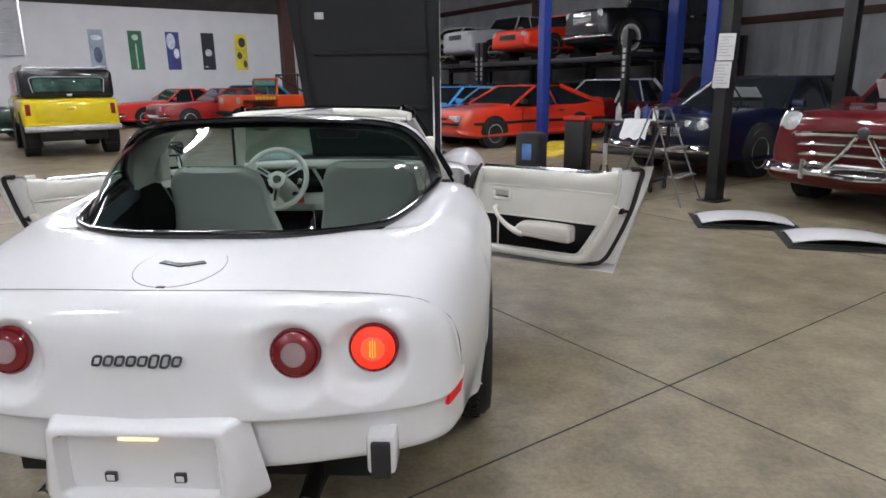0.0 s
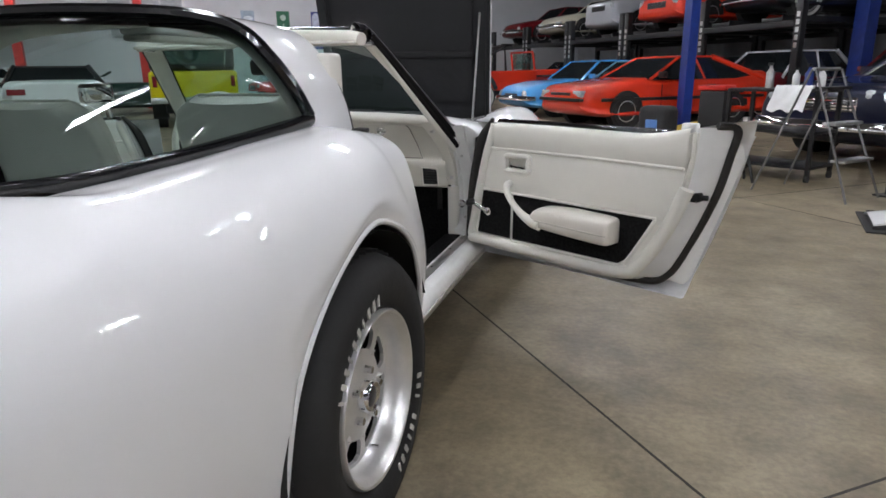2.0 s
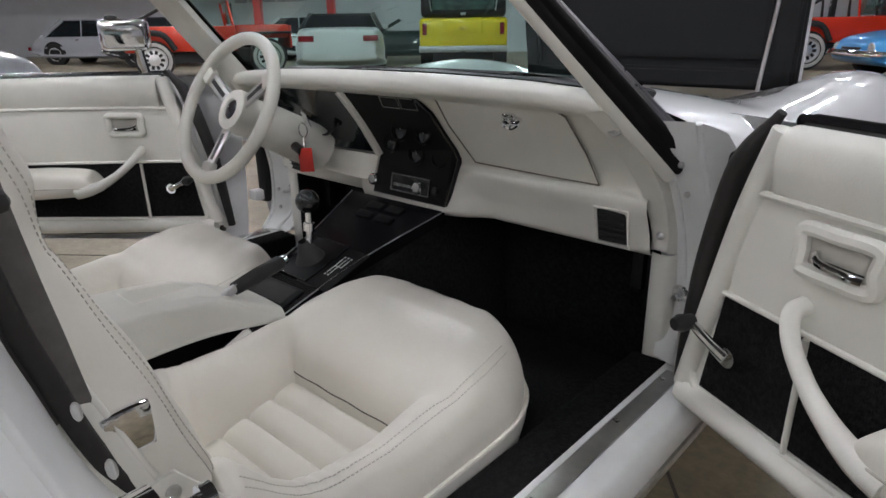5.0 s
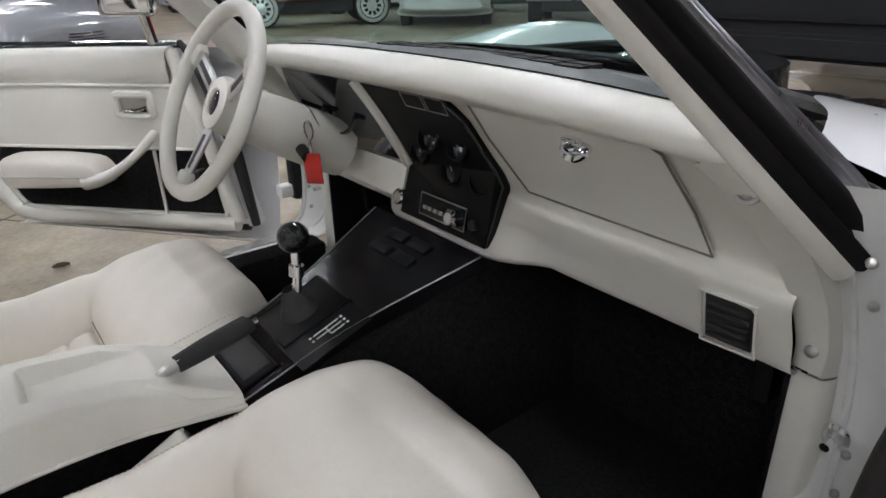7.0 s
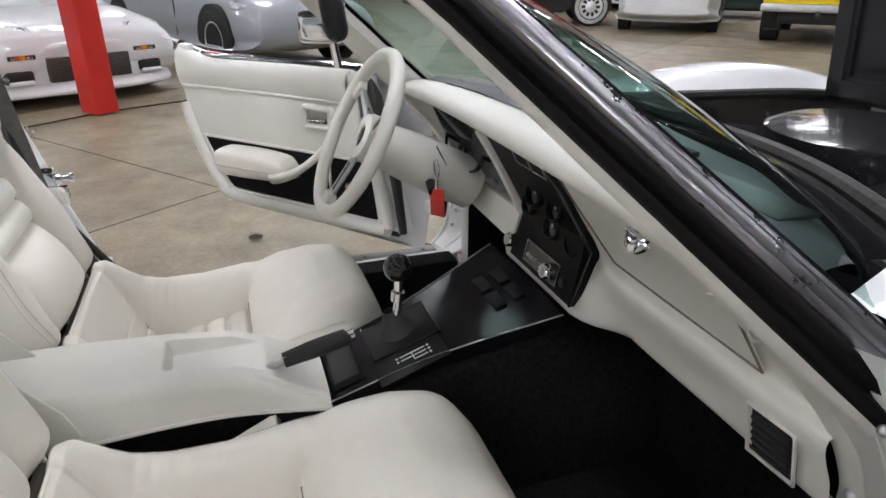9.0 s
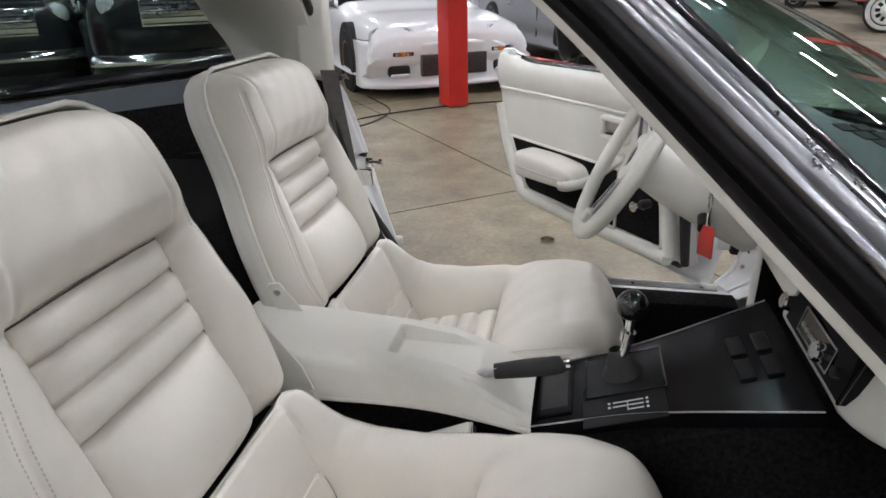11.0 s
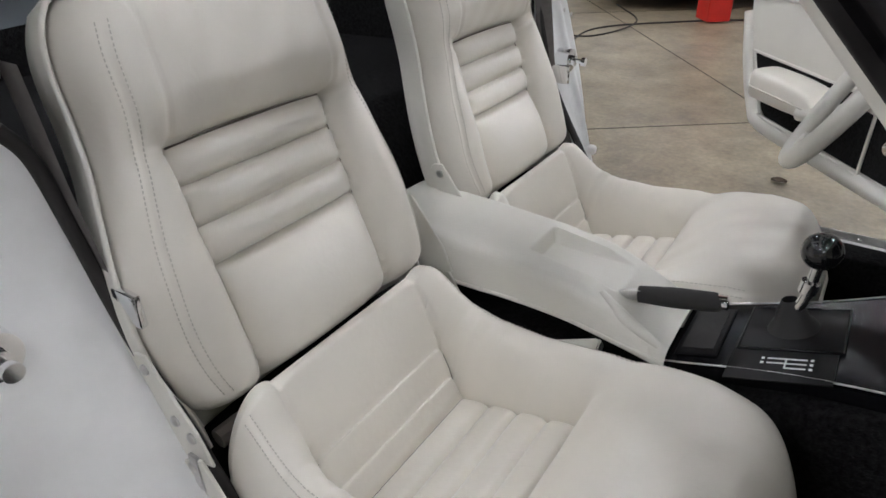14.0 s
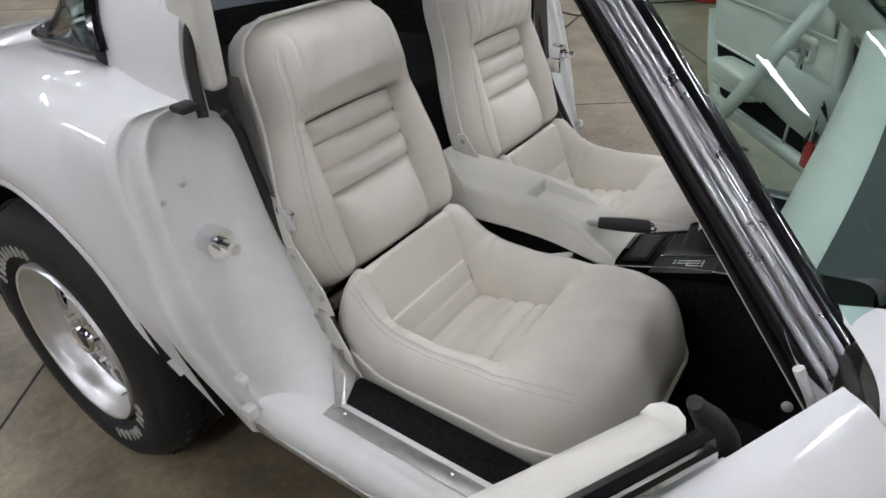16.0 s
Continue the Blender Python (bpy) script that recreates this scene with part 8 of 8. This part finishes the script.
def on_face(poly, d0, d1):
    """A panel on the centre stack: (x, z) points, standing d0..d1 proud towards the seats."""
    bm = extrude(poly, 0, 1)
    for v in bm.verts:
        x, z, d = v.co
        v.co = Vector((x, face_y(z) - (d0 + (d1 - d0) * d), z))
    bmesh.ops.recalc_face_normals(bm, faces=bm.faces)
    return bm


stack = part("gauge_panel", on_face([(-0.165, 0.858), (0.080, 0.862), (0.118, 0.822), (0.150, 0.740), (0.153, 0.715), (0.124, 0.598), (-0.130, 0.598), (-0.116, 0.70)], -0.06, 0.0), M["dashblack"], CAR, "black centre gauge and radio panel", 0)
part("stack_rim", tube([(x, face_y(z) - 0.001, z) for x, z in ((0.060, 0.862), (0.098, 0.822), (0.130, 0.740), (0.133, 0.715), (0.104, 0.60))], 0.0032, 6), M["gloss"], stack)
for x0, x1 in ((-0.050, 0.008), (0.015, 0.066)):
    part("warning_lamp", tube([(x, face_y(z) - 0.002, z) for x, z in ((x0, 0.853), (x1, 0.853), (x1, 0.828), (x0, 0.828))], 0.0010, 6, closed=True), M["aluminium"], stack)
for gx, gz, gr in ((-0.02, 0.775, 0.030), (0.055, 0.770, 0.026), (-0.075, 0.735, 0.026), (0.005, 0.715, 0.028), (0.085, 0.715, 0.028)):
    g = part("gauge", moved(revolve([(gr, -0.004), (gr, 0.006), (gr * 0.86, 0.008), (gr * 0.82, 0.0)], 24), Matrix.Translation((gx, face_y(gz) - 0.001, gz)) @ pose(0, 0, 0, 90 - 14, 0, 0)), M["dashblack"], stack, "small round gauge in a black bezel")
    part("gauge_glass", moved(revolve([(gr * 0.82, 0.001), (0, 0.002)], 24), Matrix.Translation((gx, face_y(gz) - 0.001, gz)) @ pose(0, 0, 0, 90 - 14, 0, 0)), M["darkglass"], g)
    part("needle", moved(box(-0.001, 0.001, -0.002, gr * 0.7, 0.0025, 0.0035), Matrix.Translation((gx, face_y(gz) - 0.001, gz)) @ pose(0, 0, 0, 90 - 14, 0, 0) @ pose(0, 0, 0, 0, 0, 40)), M["letter"], g, smooth=0)
rd_ = part("radio", on_face([(-0.078, 0.656), (0.053, 0.656), (0.053, 0.616), (-0.078, 0.616)], 0.0, 0.008), M["gloss"], stack, "black car radio with chrome knobs")
part("radio_frame", tube([(x, face_y(z) - 0.009, z) for x, z in ((-0.078, 0.656), (0.053, 0.656), (0.053, 0.616), (-0.078, 0.616))], 0.0016, 6, closed=True), M["aluminium"], rd_)
for k in range(5):
    part("radio_button", on_face([(-0.068 + 0.016 * k, 0.634), (-0.057 + 0.016 * k, 0.634), (-0.057 + 0.016 * k, 0.628), (-0.068 + 0.016 * k, 0.628)], 0.008, 0.012), M["aluminium"], rd_, smooth=0)
for x in (-0.136, 0.024):
    kb = part("radio_knob", moved(revolve([(0.016, 0), (0.016, 0.018), (0.013, 0.021), (0, 0.021)], 20), Matrix.Translation((x, face_y(0.632) - 0.004, 0.632)) @ pose(0, 0, 0, 78, 0, 0)), M["chrome"], rd_)
    part("knob_face", moved(revolve([(0.010, 0.0212), (0, 0.0225)], 16), Matrix.Translation((x, face_y(0.632) - 0.004, 0.632)) @ pose(0, 0, 0, 78, 0, 0)), M["aluminium"], kb)
for x in (0.075,):
    part("small_knob", moved(revolve([(0.009, 0), (0.009, 0.012), (0, 0.013)], 14), Matrix.Translation((x, face_y(0.632) - 0.002, 0.632)) @ pose(0, 0, 0, 78, 0, 0)), M["black"], stack)
for o in stack.children_recursive:
    o.data.transform(Matrix.Translation((0.02, 0, 0)))
# driver's gauges in a dark hood
part("instrument_pod", on_face([(-0.525, 0.80), (-0.49, 0.85), (-0.20, 0.862), (-0.172, 0.855), (-0.126, 0.72), (-0.124, 0.70), (-0.47, 0.69)], -0.04, 0.005), M["darkglass"], CAR, "dark driver's instrument panel", 0)
part("pod_divider", tube([(-0.172, face_y(0.858) - 0.004, 0.858), (-0.146, face_y(0.80) - 0.006, 0.80), (-0.126, face_y(0.74) - 0.006, 0.74), (-0.118, face_y(0.70) - 0.002, 0.695)], 0.011, 8, 20), M["vinyl"], CAR, "cream dash divider")
for gx, gr in ((-0.42, 0.055), (-0.29, 0.055)):
    part("speed_gauge", moved(revolve([(gr, -0.004), (gr, 0.004), (gr * 0.92, 0.006), (gr * 0.9, 0.0)], 28), Matrix.Translation((gx, face_y(0.78) - 0.004, 0.785)) @ pose(0, 0, 0, 76, 0, 0)), M["gloss"], CAR)
part("knee_panel", on_face([(-0.50, 0.69), (-0.122, 0.692), (-0.128, 0.624), (-0.46, 0.630)], -0.05, 0.004), M["vinyl"], CAR, "cream lower dash panel", 0)

# steering wheel and column
SWC, SWN = Vector((-0.335, 0.662, 0.828)), Vector((0, -0.885, 0.465))
sw_m = Matrix.Translation(SWC) @ SWN.to_track_quat("Z", "Y").to_matrix().to_4x4()
swh = part("steering_wheel", moved(tube([(0.178 * math.cos(a), 0.178 * math.sin(a), 0) for a in np.linspace(0, 2 * math.pi, 56, endpoint=False)], 0.0155, 14, closed=True), sw_m), M["vinyl"], CAR, "three-spoke cream leather steering wheel", 60)
part("horn_pad", moved(revolve([(0.054, -0.03), (0.054, 0.0), (0.050, 0.010), (0.028, 0.014), (0.025, 0.010)], 30), sw_m @ Matrix.Translation((0, 0, -0.022))), M["vinyl"], swh)
part("horn_emblem", moved(revolve([(0.025, 0.009), (0.015, 0.0125), (0, 0.0135)], 24), sw_m @ Matrix.Translation((0, 0, -0.022))), M["gloss"], swh)
for a in (90 + 60, 90 - 60, -90):
    mm = sw_m @ Matrix.Rotation(radians(a), 4, "Z")
    sp2 = part("spoke", moved(box(0.035, 0.172, -0.017, 0.017, -0.030, -0.022, 0.003), mm @ pose(0, 0, 0.0, 0, -8, 0)), M["steel"], swh, "brushed steel spoke")
    part("spoke_slot", moved(box(0.06, 0.13, -0.006, 0.006, -0.0225, -0.0212), mm @ pose(0, 0, 0.0, 0, -8, 0)), M["black"], sp2, smooth=0)
    part("spoke_cover", moved(box(0.138, 0.176, -0.021, 0.021, -0.016, 0.006, 0.007, 2), mm), M["vinyl"], sp2)
cdir = -SWN
part("steering_column", tube([SWC + cdir * 0.045, SWC + cdir * 0.12, SWC + cdir * 0.22, SWC + cdir * 0.30], [0.046, 0.056, 0.060, 0.060], 24, 12), M["vinyl"], CAR, "cream steering column shroud")
part("column_knob", cyl(SWC + cdir * 0.17 + Vector((0.05, 0, -0.03)), SWC + cdir * 0.17 + Vector((0.085, -0.004, -0.04)), 0.012, seg=14), M["black"], CAR)
part("turn_stalk", tube([SWC + cdir * 0.09 + Vector((-0.04, 0, 0.01)), SWC + cdir * 0.07 + Vector((-0.16, 0, 0.05))], 0.006, 8), M["chrome"], CAR)
part("pedal", box(-0.30, -0.24, 1.08, 1.10, 0.34, 0.42, 0.008), M["rubber"], CAR)
part("brake_pedal", box(-0.40, -0.33, 1.07, 1.09, 0.36, 0.42, 0.008), M["rubber"], CAR)
# ignition keys with a red tag
KEY = Vector((-0.243, 0.812, 0.763))
kr = thing("key_ring", "ignition keys with a red plastic tag hanging from the column", "keys")
part("ring", tube([KEY + Vector((0.018 * math.cos(a), 0.0, 0.018 * math.sin(a))) for a in np.linspace(0, 2 * math.pi, 20, endpoint=False)], 0.0018, 6, closed=True), M["chrome"], kr)
part("key", moved(box(-0.012, 0.012, -0.0015, 0.0015, -0.012, 0.03, 0.001), Matrix.Translation(KEY + Vector((0.0, 0.015, 0.02))) @ pose(0, 0, 0, 30, 20, 0)), M["chrome"], kr)
part("chain", tube([KEY + Vector((0, 0, -0.018)), KEY + Vector((0.001, 0, -0.045))], 0.003, 6), M["chrome"], kr)
part("tag", moved(box(-0.019, 0.019, -0.0015, 0.0015, -0.062, 0.0, 0.001), Matrix.Translation(KEY + Vector((0.001, 0, -0.045))) @ pose(0, 0, 0, 0, -3, 32)), M["redtag"], kr, "red plastic tag")
